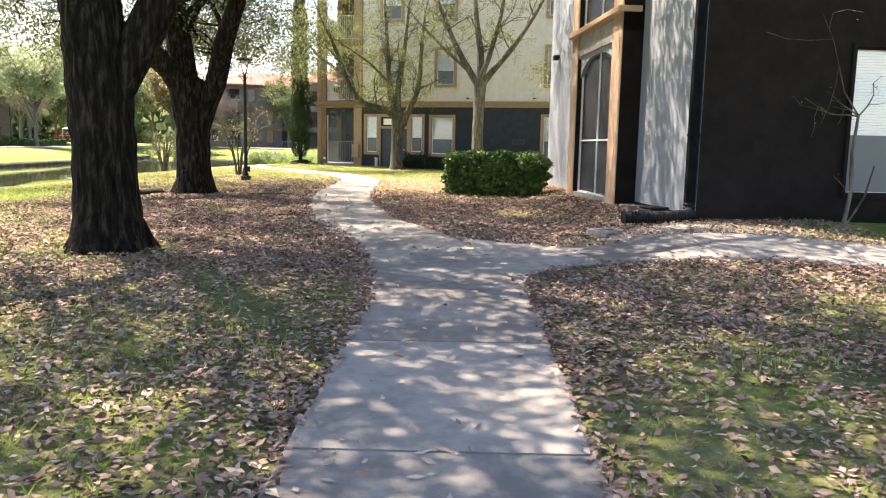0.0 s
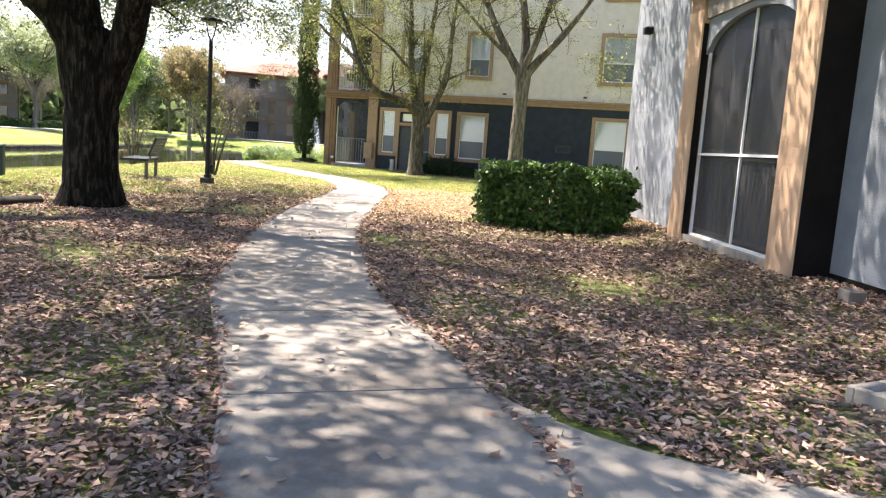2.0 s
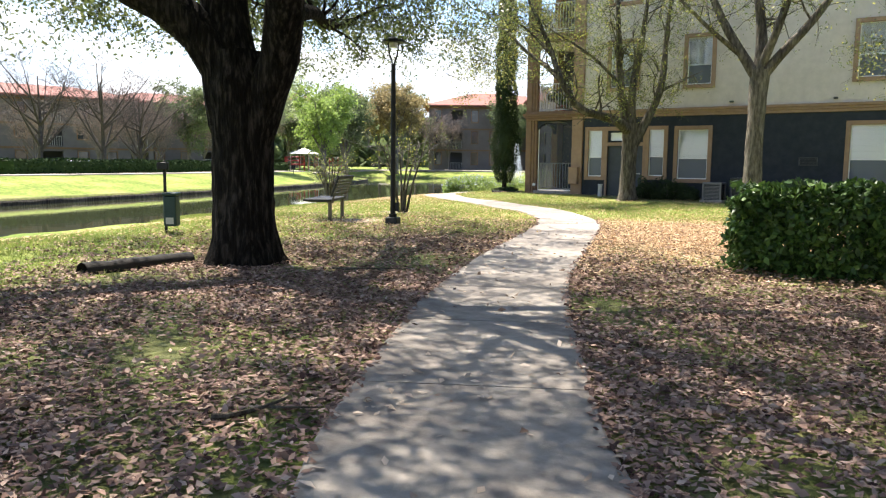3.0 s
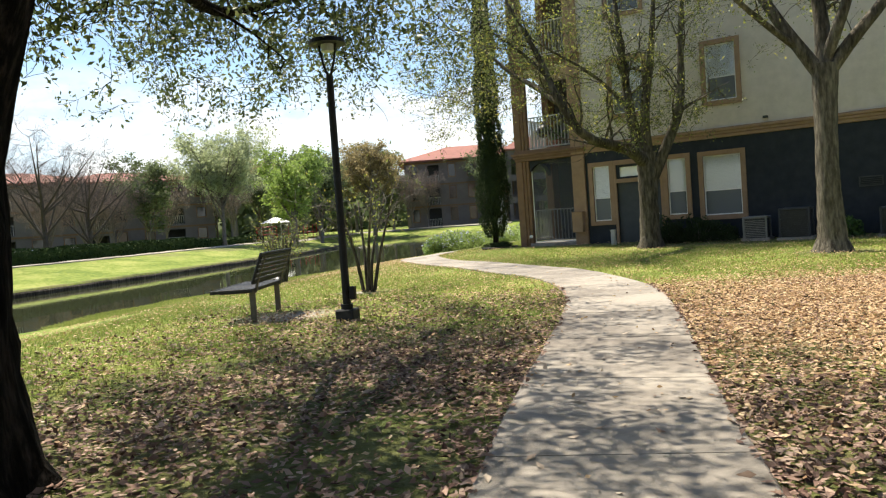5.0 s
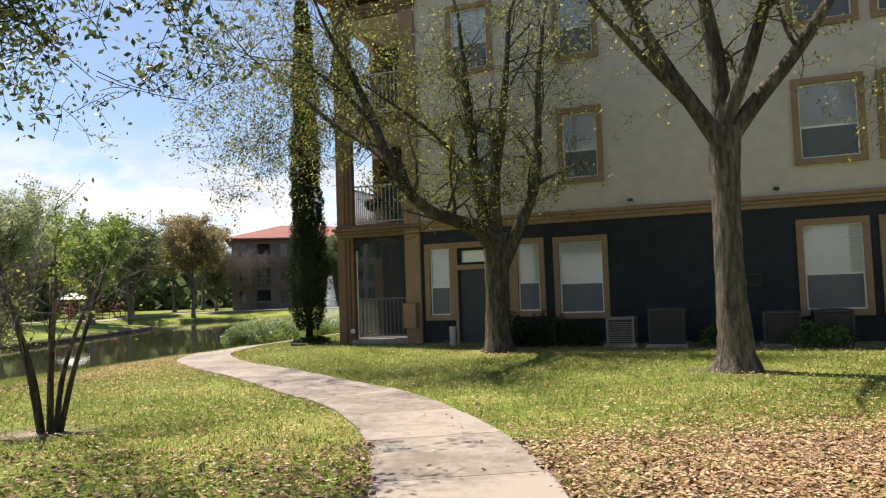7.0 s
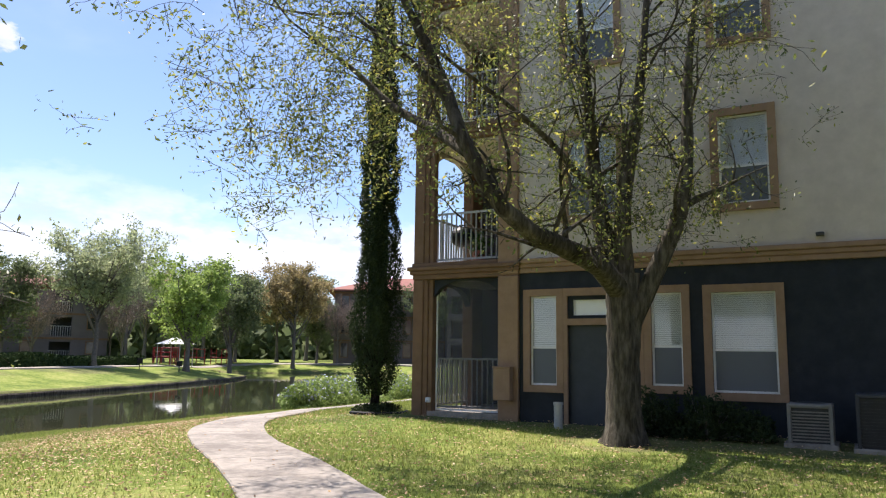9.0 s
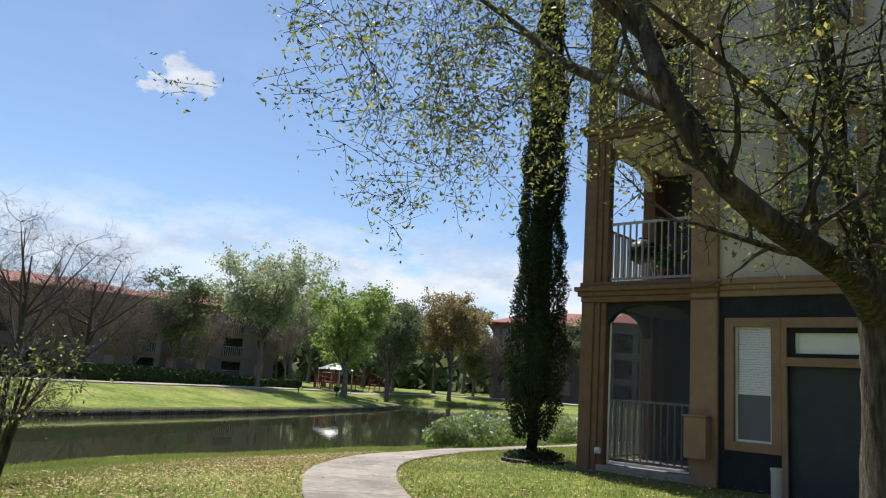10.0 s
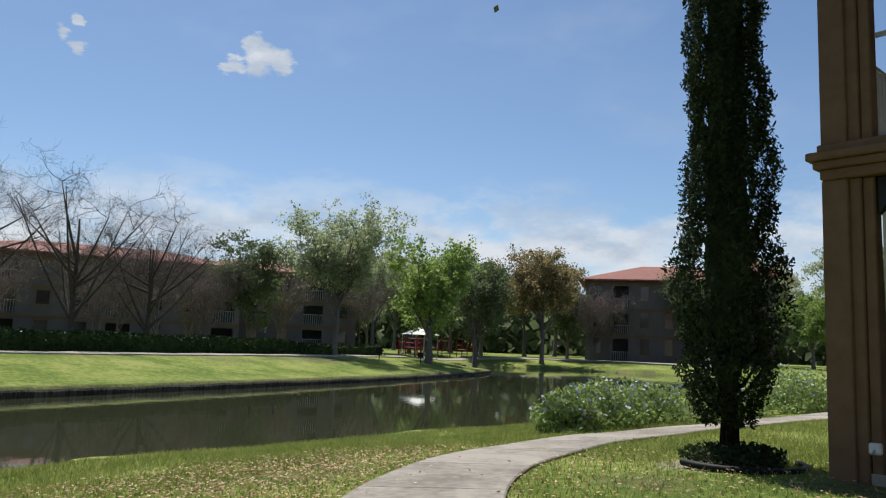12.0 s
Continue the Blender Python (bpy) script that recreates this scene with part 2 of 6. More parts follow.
M_DARKGLASS = material("dark_window_glass", [(0.015, 0.017, 0.02), (0.03, 0.032, 0.036)], 2, 0.08, spec=0.6)
M_LENS = material("lamp_lens", [(0.5, 0.52, 0.5), (0.6, 0.62, 0.6)], 5, 0.3)
M_ACGREY = material("condenser_steel", [(0.17, 0.165, 0.15), (0.24, 0.23, 0.21)], 8, 0.55)
M_ACDARK = material("condenser_dark", [(0.03, 0.032, 0.034), (0.05, 0.052, 0.055)], 8, 0.55)
M_BINGREEN = material("dark_green_plastic", [(0.012, 0.030, 0.030), (0.022, 0.048, 0.046)], 6, 0.5, spec=0.3)
M_RED = material("red_enamel", [(0.24, 0.018, 0.02), (0.34, 0.035, 0.032)], 4, 0.5)
M_CARWHITE = material("white_car_paint", [(0.65, 0.66, 0.67), (0.75, 0.76, 0.77)], 1, 0.2, spec=0.6)
M_RUBBER = material("tyre_rubber", [(0.012, 0.012, 0.012), (0.03, 0.03, 0.03)], 6, 0.8)
M_WATERSPRAY = material("water_spray", [(0.75, 0.78, 0.8), (0.85, 0.87, 0.88)], 5, 0.4, translucent=0.5)
M_TIMBER = material("weathered_timber", [(0.010, 0.009, 0.008), (0.03, 0.026, 0.023)], 9, 0.9, 0.01, 30)
M_GLASS = glass_material("window_glass")
M_SCREEN = screen_material("insect_screen", 0.45, (0.05, 0.05, 0.053))
M_SCREEN_OPEN = screen_material("porch_screen", 0.72, (0.045, 0.05, 0.054))
M_WINMESH = screen_material("window_mesh", 0.3, (0.16, 0.175, 0.19))
M_PORCHRAIL = material("porch_rail_paint", [(0.30, 0.30, 0.29), (0.38, 0.38, 0.37)], 9, 0.5)

# water
M_WATER = bpy.data.materials.new("lake_water")
M_WATER.use_nodes = True
_nt = M_WATER.node_tree
_b = _nt.nodes["Principled BSDF"]
_b.inputs["Base Color"].default_value = (0.034, 0.038, 0.022, 1)
_b.inputs["Roughness"].default_value, _b.inputs["IOR"].default_value = 0.03, 1.33
_g = _nt.nodes.new("ShaderNodeNewGeometry")
_n = _nt.nodes.new("ShaderNodeTexNoise")
_n.inputs["Scale"].default_value, _n.inputs["Detail"].default_value = 2.2, 4
_bp = _nt.nodes.new("ShaderNodeBump")
_bp.inputs["Strength"].default_value, _bp.inputs["Distance"].default_value = 0.5, 0.003
_nt.links.new(_g.outputs["Position"], _n.inputs["Vector"])
_nt.links.new(_n.outputs["Fac"], _bp.inputs["Height"])
_nt.links.new(_bp.outputs[0], _b.inputs["Normal"])


# ground: soil and litter where "lawn" is low, grass where it is high
def ground_material():
    m = bpy.data.materials.new("lawn_and_litter")
    m.use_nodes = True
    nt = m.node_tree
    b = nt.nodes["Principled BSDF"]
    b.inputs["Roughness"].default_value, b.inputs["Specular IOR Level"].default_value = 0.95, 0.15
    geo = nt.nodes.new("ShaderNodeNewGeometry")
    at = nt.nodes.new("ShaderNodeAttribute")
    at.attribute_name = "lawn"
    sand = nt.nodes.new("ShaderNodeAttribute")
    sand.attribute_name = "sand"

    def nz(s, d=6, r=0.65):
        n = nt.nodes.new("ShaderNodeTexNoise")
        n.inputs["Scale"].default_value, n.inputs["Detail"].default_value, n.inputs["Roughness"].default_value = s, d, r
        nt.links.new(geo.outputs["Position"], n.inputs["Vector"])
        return n.outputs["Fac"]

    def ramp(fac, cols, lo=0.32, hi=0.68):
        cr = nt.nodes.new("ShaderNodeValToRGB")
        els = cr.color_ramp.elements
        while len(els) < len(cols):
            els.new(0.5)
        for i, c in enumerate(cols):
            els[i].position, els[i].color = lo + (hi - lo) * i / (len(cols) - 1), (*c, 1)
        nt.links.new(fac, cr.inputs[0])
        return cr.outputs[0]

    def mix(f, a, c):
        n = nt.nodes.new("ShaderNodeMixRGB")
        for i, v in enumerate((f, a, c)):
            nt.links.new(v, n.inputs[i])
        return n.outputs[0]

    def mth(op, a, c):
        n = nt.nodes.new("ShaderNodeMath")
        n.operation = op
        n.use_clamp = op == "MULTIPLY"
        for i, v in enumerate((a, c)):
            if isinstance(v, (int, float)):
                n.inputs[i].default_value = v
            else:
                nt.links.new(v, n.inputs[i])
        return n.outputs[0]

    soil = ramp(nz(14), [(0.045, 0.031, 0.025), (0.11, 0.08, 0.064), (0.20, 0.155, 0.125)])
    grass = ramp(mth("ADD", nz(5), mth("ADD", nz(0.4, 3), -0.5)), [(0.10, 0.15, 0.026), (0.18, 0.23, 0.045), (0.285, 0.30, 0.09)])
    pale = ramp(nz(9), [(0.30, 0.26, 0.215), (0.42, 0.38, 0.33)])
    patch = mth("ADD", mth("MULTIPLY", mth("ADD", at.outputs["Fac"], -0.5), 1.6), mth("MULTIPLY", mth("ADD", nz(0.9, 5), -0.5), 1.4))
    f = nt.nodes.new("ShaderNodeMapRange")
    f.inputs["From Min"].default_value, f.inputs["From Max"].default_value = -0.3, 0.3
    nt.links.new(patch, f.inputs["Value"])
    col = mix(f.outputs[0], soil, grass)
    f2 = nt.nodes.new("ShaderNodeMapRange")
    f2.inputs["From Min"].default_value, f2.inputs["From Max"].default_value = 0.35, 0.65
    nt.links.new(mth("ADD", sand.outputs["Fac"], mth("MULTIPLY", mth("ADD", nz(3.0), -0.5), 0.8)), f2.inputs["Value"])
    col = mix(f2.outputs[0], col, pale)
    nt.links.new(col, b.inputs["Base Color"])
    bp = nt.nodes.new("ShaderNodeBump")
    bp.inputs["Strength"].default_value, bp.inputs["Distance"].default_value = 1.0, 0.04
    nt.links.new(nz(26, 5), bp.inputs["Height"])
    nt.links.new(bp.outputs[0], b.inputs["Normal"])
    return m


M_GROUND = ground_material()


# ---- building helpers ----
def part(name, bm, mat, parent=None, label=""):
    """Links a bmesh as one mesh object, under a thing or a part."""
    me = bpy.data.meshes.new(name)
    bm.to_mesh(me)
    bm.free()
    me.materials.append(mat)
    ob = new(name, me)
    if parent is not None:
        ob.parent = parent
    return tagged(ob, label) if label else ob


def mesh_part(name, verts, faces, mat, parent=None, label="", smooth=False):
    me = bpy.data.meshes.new(name)
    me.from_pydata(verts, [], faces)
    me.materials.append(mat)
    if smooth:
        me.polygons.foreach_set("use_smooth", [True] * len(me.polygons))
    ob = new(name, me)
    if parent is not None:
        ob.parent = parent
    return tagged(ob, label) if label else ob


def thing(name, m, label, category, group="", kind=""):
    ob = new(name)
    ob.empty_display_size = 0.2
    ob.matrix_basis = m
    return tagged(ob, label, category, group, kind)


def box(bm, x0, x1, y0, y1, z0, z1, bevel=0.0):
    r = bmesh.ops.create_cube(bm, size=1.0, matrix=Matrix.Translation(((x0 + x1) / 2, (y0 + y1) / 2, (z0 + z1) / 2)) @ Matrix.Diagonal((abs(x1 - x0), abs(y1 - y0), abs(z1 - z0), 1)))
    if bevel:
        es = {e for v in r["verts"] for e in v.link_edges}
        bmesh.ops.bevel(bm, geom=list(es), offset=bevel, segments=1, affect="EDGES", clamp_overlap=True)
    return bm


def boxes(*dims, bevel=0.0):
    bm = bmesh.new()
    for d in dims:
        box(bm, *d, bevel=bevel)
    return bm


def rod(bm, a, b, r, sides=8, r2=None):
    a, b = Vector(a), Vector(b)
    d = b - a
    m = Matrix.Translation((a + b) / 2) @ d.to_track_quat("Z", "Y").to_matrix().to_4x4()
    bmesh.ops.create_cone(bm, cap_ends=True, segments=sides, radius1=r, radius2=r if r2 is None else r2, depth=d.length, matrix=m)
    return bm


def rods(*spec, sides=8):
    bm = bmesh.new()
    for a, b, r in spec:
        rod(bm, a, b, r, sides)
    return bm


def tube(V, F, pts, radii, sides=8, wobble=0.0, rng=None, cap=True):
    """Adds a tapered tube along pts to the lists V and F."""
    pts = [Vector(p) for p in pts]
    base = len(V)
    side = Vector((1, 0, 0))
    for i, p in enumerate(pts):
        d = (pts[min(i + 1, len(pts) - 1)] - pts[max(i - 1, 0)]).normalized()
        side = (side - d * side.dot(d))
        if side.length < 1e-4:
            side = d.orthogonal()
        side.normalize()
        up_v = d.cross(side)
        for k in range(sides):
            a = 2 * math.pi * k / sides
            r = radii[i] * (1 + (rng.uniform(-wobble, wobble) if wobble else 0))
            q = p + side * (r * math.cos(a)) + up_v * (r * math.sin(a))
            V.append((q.x, q.y, q.z))
    for i in range(len(pts) - 1):
        for k in range(sides):
            a, b = base + i * sides + k, base + i * sides + (k + 1) % sides
            F.append((a, b, b + sides, a + sides))
    if cap:
        F.append(tuple(base + (len(pts) - 1) * sides + k for k in range(sides)))


def smooth_line(pts, step):
    """Catmull-Rom through pts, sampled about every step."""
    P = [Vector(p) for p in pts]
    P = [P[0] * 2 - P[1]] + P + [P[-1] * 2 - P[-2]]
    out = []
    for i in range(1, len(P) - 2):
        a, b, c, d = P[i - 1:i + 3]
        n = max(1, int((c - b).length / step))
        for k in range(n):
            t = k / n
            out.append(0.5 * ((2 * b) + (c - a) * t + (2 * a - 5 * b + 4 * c - d) * t * t + (3 * b - a - 3 * c + d) * t ** 3))
    out.append(P[-2])
    return out


def leaf_mesh(name, centres, sizes, mat, parent=None, rng=None, flat=0.0, droop=0.0, slim=0.5, kind="", label=""):
    """One folded leaf of four points at each centre, turned at random; flat 1 lies on the ground."""
    rng = rng or np.random.default_rng(1)
    c = np.asarray(centres, dtype=np.float64)
    n = len(c)
    s = np.asarray(sizes, dtype=np.float64).reshape(-1, 1) * np.ones((n, 1))
    a = rng.normal(size=(n, 3))
    a[:, 2] = a[:, 2] * (1 - flat) - droop
    a /= np.linalg.norm(a, axis=1, keepdims=True) + 1e-9
    b = rng.normal(size=(n, 3))
    if flat:
        b[:, 2] *= 1 - flat
    b -= a * (a * b).sum(1, keepdims=True)
    b /= np.linalg.norm(b, axis=1, keepdims=True) + 1e-9
    nn = np.cross(a, b)
    fold = rng.uniform(-0.25, 0.35, size=(n, 1))
    v = np.empty((n, 4, 3))
    v[:, 0] = c - a * s * 0.5
    v[:, 1] = c + b * s * slim * 0.5 + nn * s * fold * 0.5 + a * s * 0.05
    v[:, 2] = c + a * s * 0.5
    v[:, 3] = c - b * s * slim * 0.5 + nn * s * fold * 0.5 + a * s * 0.05
    me = bpy.data.meshes.new(name)
    me.vertices.add(4 * n)
    me.vertices.foreach_set("co", v.reshape(-1))
    base = np.arange(n)[:, None] * 4
    tri = np.concatenate([base + np.array([[0, 1, 2]]), base + np.array([[0, 2, 3]])], axis=1).reshape(-1)
    me.loops.add(6 * n)
    me.loops.foreach_set("vertex_index", tri.astype(np.int32))
    me.polygons.add(2 * n)
    me.polygons.foreach_set("loop_start", np.arange(0, 6 * n, 3, dtype=np.int32))
    me.update(calc_edges=True)
    me.validate()
    me.materials.append(mat)
    ob = new(name, me)
    if parent is not None:
        ob.parent = parent
    return tagged(ob, label, kind=kind)


# ---- lie of the land ----
WATER = -0.6
LAKE = [(-14.9, -60), (-14.9, 0), (-14.9, 21), (-15.3, 28), (-15.3, 36), (-14.5, 41), (-13.1, 47), (-11.3, 55), (-9.5, 63), (-6.0, 73), (4, 84), (30, 92),
        (30, 106), (-5, 102), (-23, 103), (-34, 104), (-42, 97), (-38, 88), (-32.0, 82.5), (-30.2, 76), (-28.8, 68), (-27.6, 60), (-26.8, 50), (-26.3, 40), (-26.0, 28), (-25.6, 0), (-25.6, -60)]


def sstep(v, lo, hi):
    t = np.clip((np.asarray(v, dtype=np.float64) - lo) / (hi - lo), 0, 1)
    return t * t * (3 - 2 * t)


def lake_distance(x, y):
    """Metres from the shore, below zero in the lake."""
    x, y = np.asarray(x, dtype=np.float64), np.asarray(y, dtype=np.float64)
    best, inside = np.full(x.shape, 1e9), np.zeros(x.shape, dtype=bool)
    for (ax, ay), (bx, by) in zip(LAKE, LAKE[1:] + LAKE[:1]):
        dx, dy = bx - ax, by - ay
        t = np.clip(((x - ax) * dx + (y - ay) * dy) / (dx * dx + dy * dy), 0, 1)
        best = np.minimum(best, np.hypot(x - ax - t * dx, y - ay - t * dy))
        with np.errstate(divide="ignore", invalid="ignore"):
            inside ^= ((ay > y) != (by > y)) & (x < ax + (y - ay) * dx / (dy if dy else 1e-9))
    return np.where(inside, -best, best)


def ground_z(x, y):
    x, y = np.asarray(x, dtype=np.float64), np.asarray(y, dtype=np.float64)
    d = lake_distance(x, y)
    d = d + (0.08 + 0.92 * (x > -21)) * np.exp(-np.abs(d) / 1.2) * (0.25 * np.sin(0.9 * y + 0.4 * x) + 0.15 * np.sin(2.1 * y))
    near = 0.12 * sstep(y, 1, 10) + 0.17 * sstep(x, 1.5, 3.1) * sstep(y, 6.5, 9.5) * (1 - sstep(y, 19, 24)) + 0.08 * sstep(y, 33, 37) * sstep(x, -9, -6)
    far = 0.42 + 0.004 * np.clip(d - 7, 0, 60) - 0.6 * sstep(-x, 37.4, 39.6) * sstep(y, 30, 40) * (1 - sstep(y, 70, 80))
    side = sstep(x, -21.6, -20.6) * (1 - sstep(y, 88, 92))
    top = far * (1 - side) + near * side
    run = 7.2 * (1 - side) + 6.5 * side
    t = np.clip(d / run, 0, 1)
    rise = np.where(x < -20, 0.34 * sstep(d, 0.0, 0.12), 0.30 * sstep(d, 0.0, 0.3)) + np.where(x < -20, 0.66, 0.70) * (0.35 * t + 0.65 * t * t * (3 - 2 * t))
    z = -0.70 + (top + 0.70) * rise
    return np.where(d > 0, z, np.maximum(-1.6, -0.70 + d * 0.35)) + 0.012 * np.sin(1.7 * x + 0.6 * y) * np.sin(1.3 * y)


def gz(x, y):
    return float(ground_z(np.array([x]), np.array([y]))[0])


def lawn_amount(x, y):
    """0: bare soil under leaf litter, 1: close grass."""
    x, y = np.asarray(x, dtype=np.float64), np.asarray(y, dtype=np.float64)
    litter = 1.3 * np.exp(-(((x - 1.0) / 3.8) ** 4 + ((y - 12.5) / 6.2) ** 4)) + 0.95 * np.exp(-(((x + 3.6) / 2.6) ** 2 + ((y - 11.0) / 5.5) ** 2)) + 1.05 * np.exp(-(((x - 2.4) / 3.2) ** 4 + ((y - 4.0) / 3.8) ** 4))
    litter += 0.44 * np.exp(-(((x + 1.8) / 2.0) ** 2 + ((y - 4.5) / 4.0) ** 2)) + 1.25 * np.exp(-(((x - 1.2) / 3.3) ** 4 + ((y - 20.2) / 4.2) ** 4))
    litter += 0.95 * np.exp(-(((x + 4.2) / 2.3) ** 2 + ((y - 16.4) / 4.6) ** 2))
    litter += 0.6 * np.exp(-(((x - 2.0) / 1.8) ** 2 + ((y - 2.6) / 1.6) ** 2)) + 0.5 * np.exp(-(((x + 10.8) / 1.3) ** 2 + ((y - 35.3) / 2.6) ** 2)) + 0.5 * np.exp(-(((x + 7.6) / 1.0) ** 2 + ((y - 36.2) / 1.0) ** 2))
    bx, by = (x + 6.2) * 0.954 - (y - 37.3) * 0.30, (x + 6.2) * 0.30 + (y - 37.3) * 0.954
    litter += 1.1 * sstep(by, -2.3, -1.6) * sstep(bx, 3.0, 5.0) * (1 - sstep(by, 0, 3))
    litter += 1.0 * sstep(by, -0.9, -0.5) * sstep(bx, -0.5, 0.1) * (1 - sstep(by, 0, 3))
    litter += 1.0 * np.exp(-(((x + 2.2) ** 2 + (y - 33.8) ** 2) / 0.8)) + 1.0 * np.exp(-(((x - 1.25) ** 2 + (y - 28.9) ** 2) / 0.7)) + 1.0 * np.exp(-(((x + 6.8) ** 2 + (y - 25.1) ** 2) / 0.35))
    litter += 1.6 * (1 - sstep(lake_distance(x, y), 0.25, 0.5)) * (x < -20)
    litter += 0.75 * np.exp(-(((x + 34.5) / 3.2) ** 2 + ((y - 63) / 5.0) ** 2)) + 0.45 * np.exp(-(((x + 32.5) / 2.0) ** 2 + ((y - 55) / 2.5) ** 2))
    return np.clip(1 - litter, 0, 1)


def sand_amount(x, y):
    x, y = np.asarray(x, dtype=np.float64), np.asarray(y, dtype=np.float64)
    s = 0.95 * np.exp(-(((x - 3.0) / 1.5) ** 2 + ((y - 9.0) / 0.75) ** 2))
    s += 0.75 * np.exp(-(((x + 6.8) / 0.9) ** 2 + ((y - 22.1) / 1.0) ** 2)) + 0.7 * np.exp(-(((x + 6.9) / 0.5) ** 2 + ((y - 25.0) / 0.4) ** 2)) + 0.7 * np.exp(-(((x + 7.3) / 0.7) ** 2 + ((y - 37.6) / 0.7) ** 2))
    return np.clip(s, 0, 1)


def axis(*spans):
    out = []
    for lo, hi, step in spans:
        out += list(np.arange(lo, hi, step))
    return np.array(out + [spans[-1][1]])


gx = axis((-1500, -200, 130), (-200, -60, 14), (-60, -34, 2), (-34, -29, 0.4), (-29, -25, 0.1), (-25, -18, 0.5), (-18, 8, 0.3), (8, 40, 2), (40, 200, 20), (200, 1500, 130))
gy = axis((-1200, -100, 110), (-100, -8, 8), (-8, 46, 0.3), (46, 108, 0.8), (108, 200, 8), (200, 2200, 200))
GX, GY = np.meshgrid(gx, gy)
GZ = ground_z(GX.ravel(), GY.ravel())
nx, ny = len(gx), len(gy)
me = bpy.data.meshes.new("ground")
idx = np.arange(nx * ny).reshape(ny, nx)
quads = np.stack([idx[:-1, :-1], idx[:-1, 1:], idx[1:, 1:], idx[1:, :-1]], axis=-1).reshape(-1, 4)
me.from_pydata(np.stack([GX.ravel(), GY.ravel(), GZ], axis=1).tolist(), [], quads.tolist())
me.polygons.foreach_set("use_smooth", [True] * len(me.polygons))
for nm, vals in (("lawn", lawn_amount(GX.ravel(), GY.ravel())), ("sand", sand_amount(GX.ravel(), GY.ravel()))):
    me.attributes.new(nm, "FLOAT", "POINT").data.foreach_set("value", vals.astype(np.float32))
me.materials.append(M_GROUND)
tagged(new("ground", me), "sloping lawn with brown leaf litter and sandy patches", "ground", kind="structure")

bm = bmesh.new()
bmesh.ops.create_grid(bm, x_segments=1, y_segments=1, size=1, matrix=Matrix.Translation((-8, 24, WATER)) @ Matrix.Diagonal((40, 86, 1, 1)))
tagged(part("water", bm, M_WATER), "still dark green pond water", "water", kind="structure")

# ---- footpath ----
PATH_MID = [(0, -9), (0, -3), (0.0, 2.4), (0.04, 4.2), (0.06, 5.6), (-0.06, 6.8), (-0.34, 8.2), (-0.78, 9.6), (-1.27, 10.9), (-1.58, 12.3), (-1.98, 14.5), (-2.18, 16.4), (-2.29, 18.6), (-2.38, 21.0),
            (-2.52, 22.6), (-2.85, 24.4), (-3.65, 26.5), (-4.9, 28.5), (-6.3, 30.6), (-7.75, 32.6), (-8.75, 34.4), (-9.3, 36.1), (-9.47, 37.7), (-9.35, 39.6), (-8.75, 41.7), (-7.6, 44.6), (-5.6, 48.8), (-2.5, 53.5), (3, 59)]
path_line = smooth_line([(x, y, 0) for x, y in PATH_MID], 0.1)
HALF = 0.6
pavement = thing("pavement", Matrix.Identity(4), "winding grey concrete footpath littered with leaves", "footpath", kind="structure")


def slab_mesh(left, right, name="slab"):
    """A slab between two rows of edge points, with slightly rounded upper edges."""
    V, F = [], []
    n = len(left)
    for a, b in zip(left, right):
        za, zb = gz(a.x, a.y) + 0.035, gz(b.x, b.y) + 0.035
        ia, ib = a.lerp(b, 0.012), b.lerp(a, 0.012)
        V += [(a.x, a.y, za - 0.14), (a.x, a.y, za - 0.012), (ia.x, ia.y, za), (ib.x, ib.y, zb), (b.x, b.y, zb - 0.012), (b.x, b.y, zb - 0.14)]
    for i in range(n - 1):
        for k in range(5):
            F.append((i * 6 + k, i * 6 + k + 1, (i + 1) * 6 + k + 1, (i + 1) * 6 + k))
    F += [(0, 1, 2, 3, 4, 5), tuple((n - 1) * 6 + k for k in (5, 4, 3, 2, 1, 0))]
    me = bpy.data.meshes.new(name)
    me.from_pydata(V, [], [f[::-1] for f in F])
    me.materials.append(M_CONCRETE)
    ob = new(name, me)
    ob.parent = pavement
    return ob


def edges_of(line, half):
    L, R = [], []
    for i, p in enumerate(line):
        d = (line[min(i + 1, len(line) - 1)] - line[max(i - 1, 0)]).normalized()
        s = Vector((-d.y, d.x, 0))
        wig = 0.02 * noise.noise(p * 1.3)
        L.append(p + s * (half + wig))
        R.append(p - s * (half - wig))
    return L, R


run, start, cut = 0.66, 0, []
for i in range(1, len(path_line)):
    run += (path_line[i] - path_line[i - 1]).length
    if run > 1.49 or i == len(path_line) - 1:
        cut.append((start, i))
        start, run = i, 0.0
pl, pr = edges_of(path_line, HALF)
for a, b in cut:
    le, ri = [p.copy() for p in pl[a:b + 1]], [p.copy() for p in pr[a:b + 1]]
    for e in (le, ri):                       # open joint between slabs
        e[0] = e[0].lerp(e[1], 0.06)
        e[-1] = e[-1].lerp(e[-2], 0.06)
    slab_mesh(le, ri)
branch = smooth_line([(1.45, 7.72, 0), (2.3, 8.02, 0), (3.3, 8.0, 0), (4.4, 7.72, 0), (6.5, 7.2, 0), (12, 6.0, 0)], 0.15)
bl, br = edges_of(branch, 0.56)
for a in range(0, len(branch) - 10, 9):
    slab_mesh([bl[a].lerp(bl[a + 1], 0.06)] + bl[a + 1:a + 10], [br[a].lerp(br[a + 1], 0.06)] + br[a + 1:a + 10])
low = smooth_line([(0.62, 5.2, 0), (0.68, 6.1, 0), (0.82, 6.65, 0), (1.1, 7.0, 0), (1.56, 7.17, 0)], 0.1)
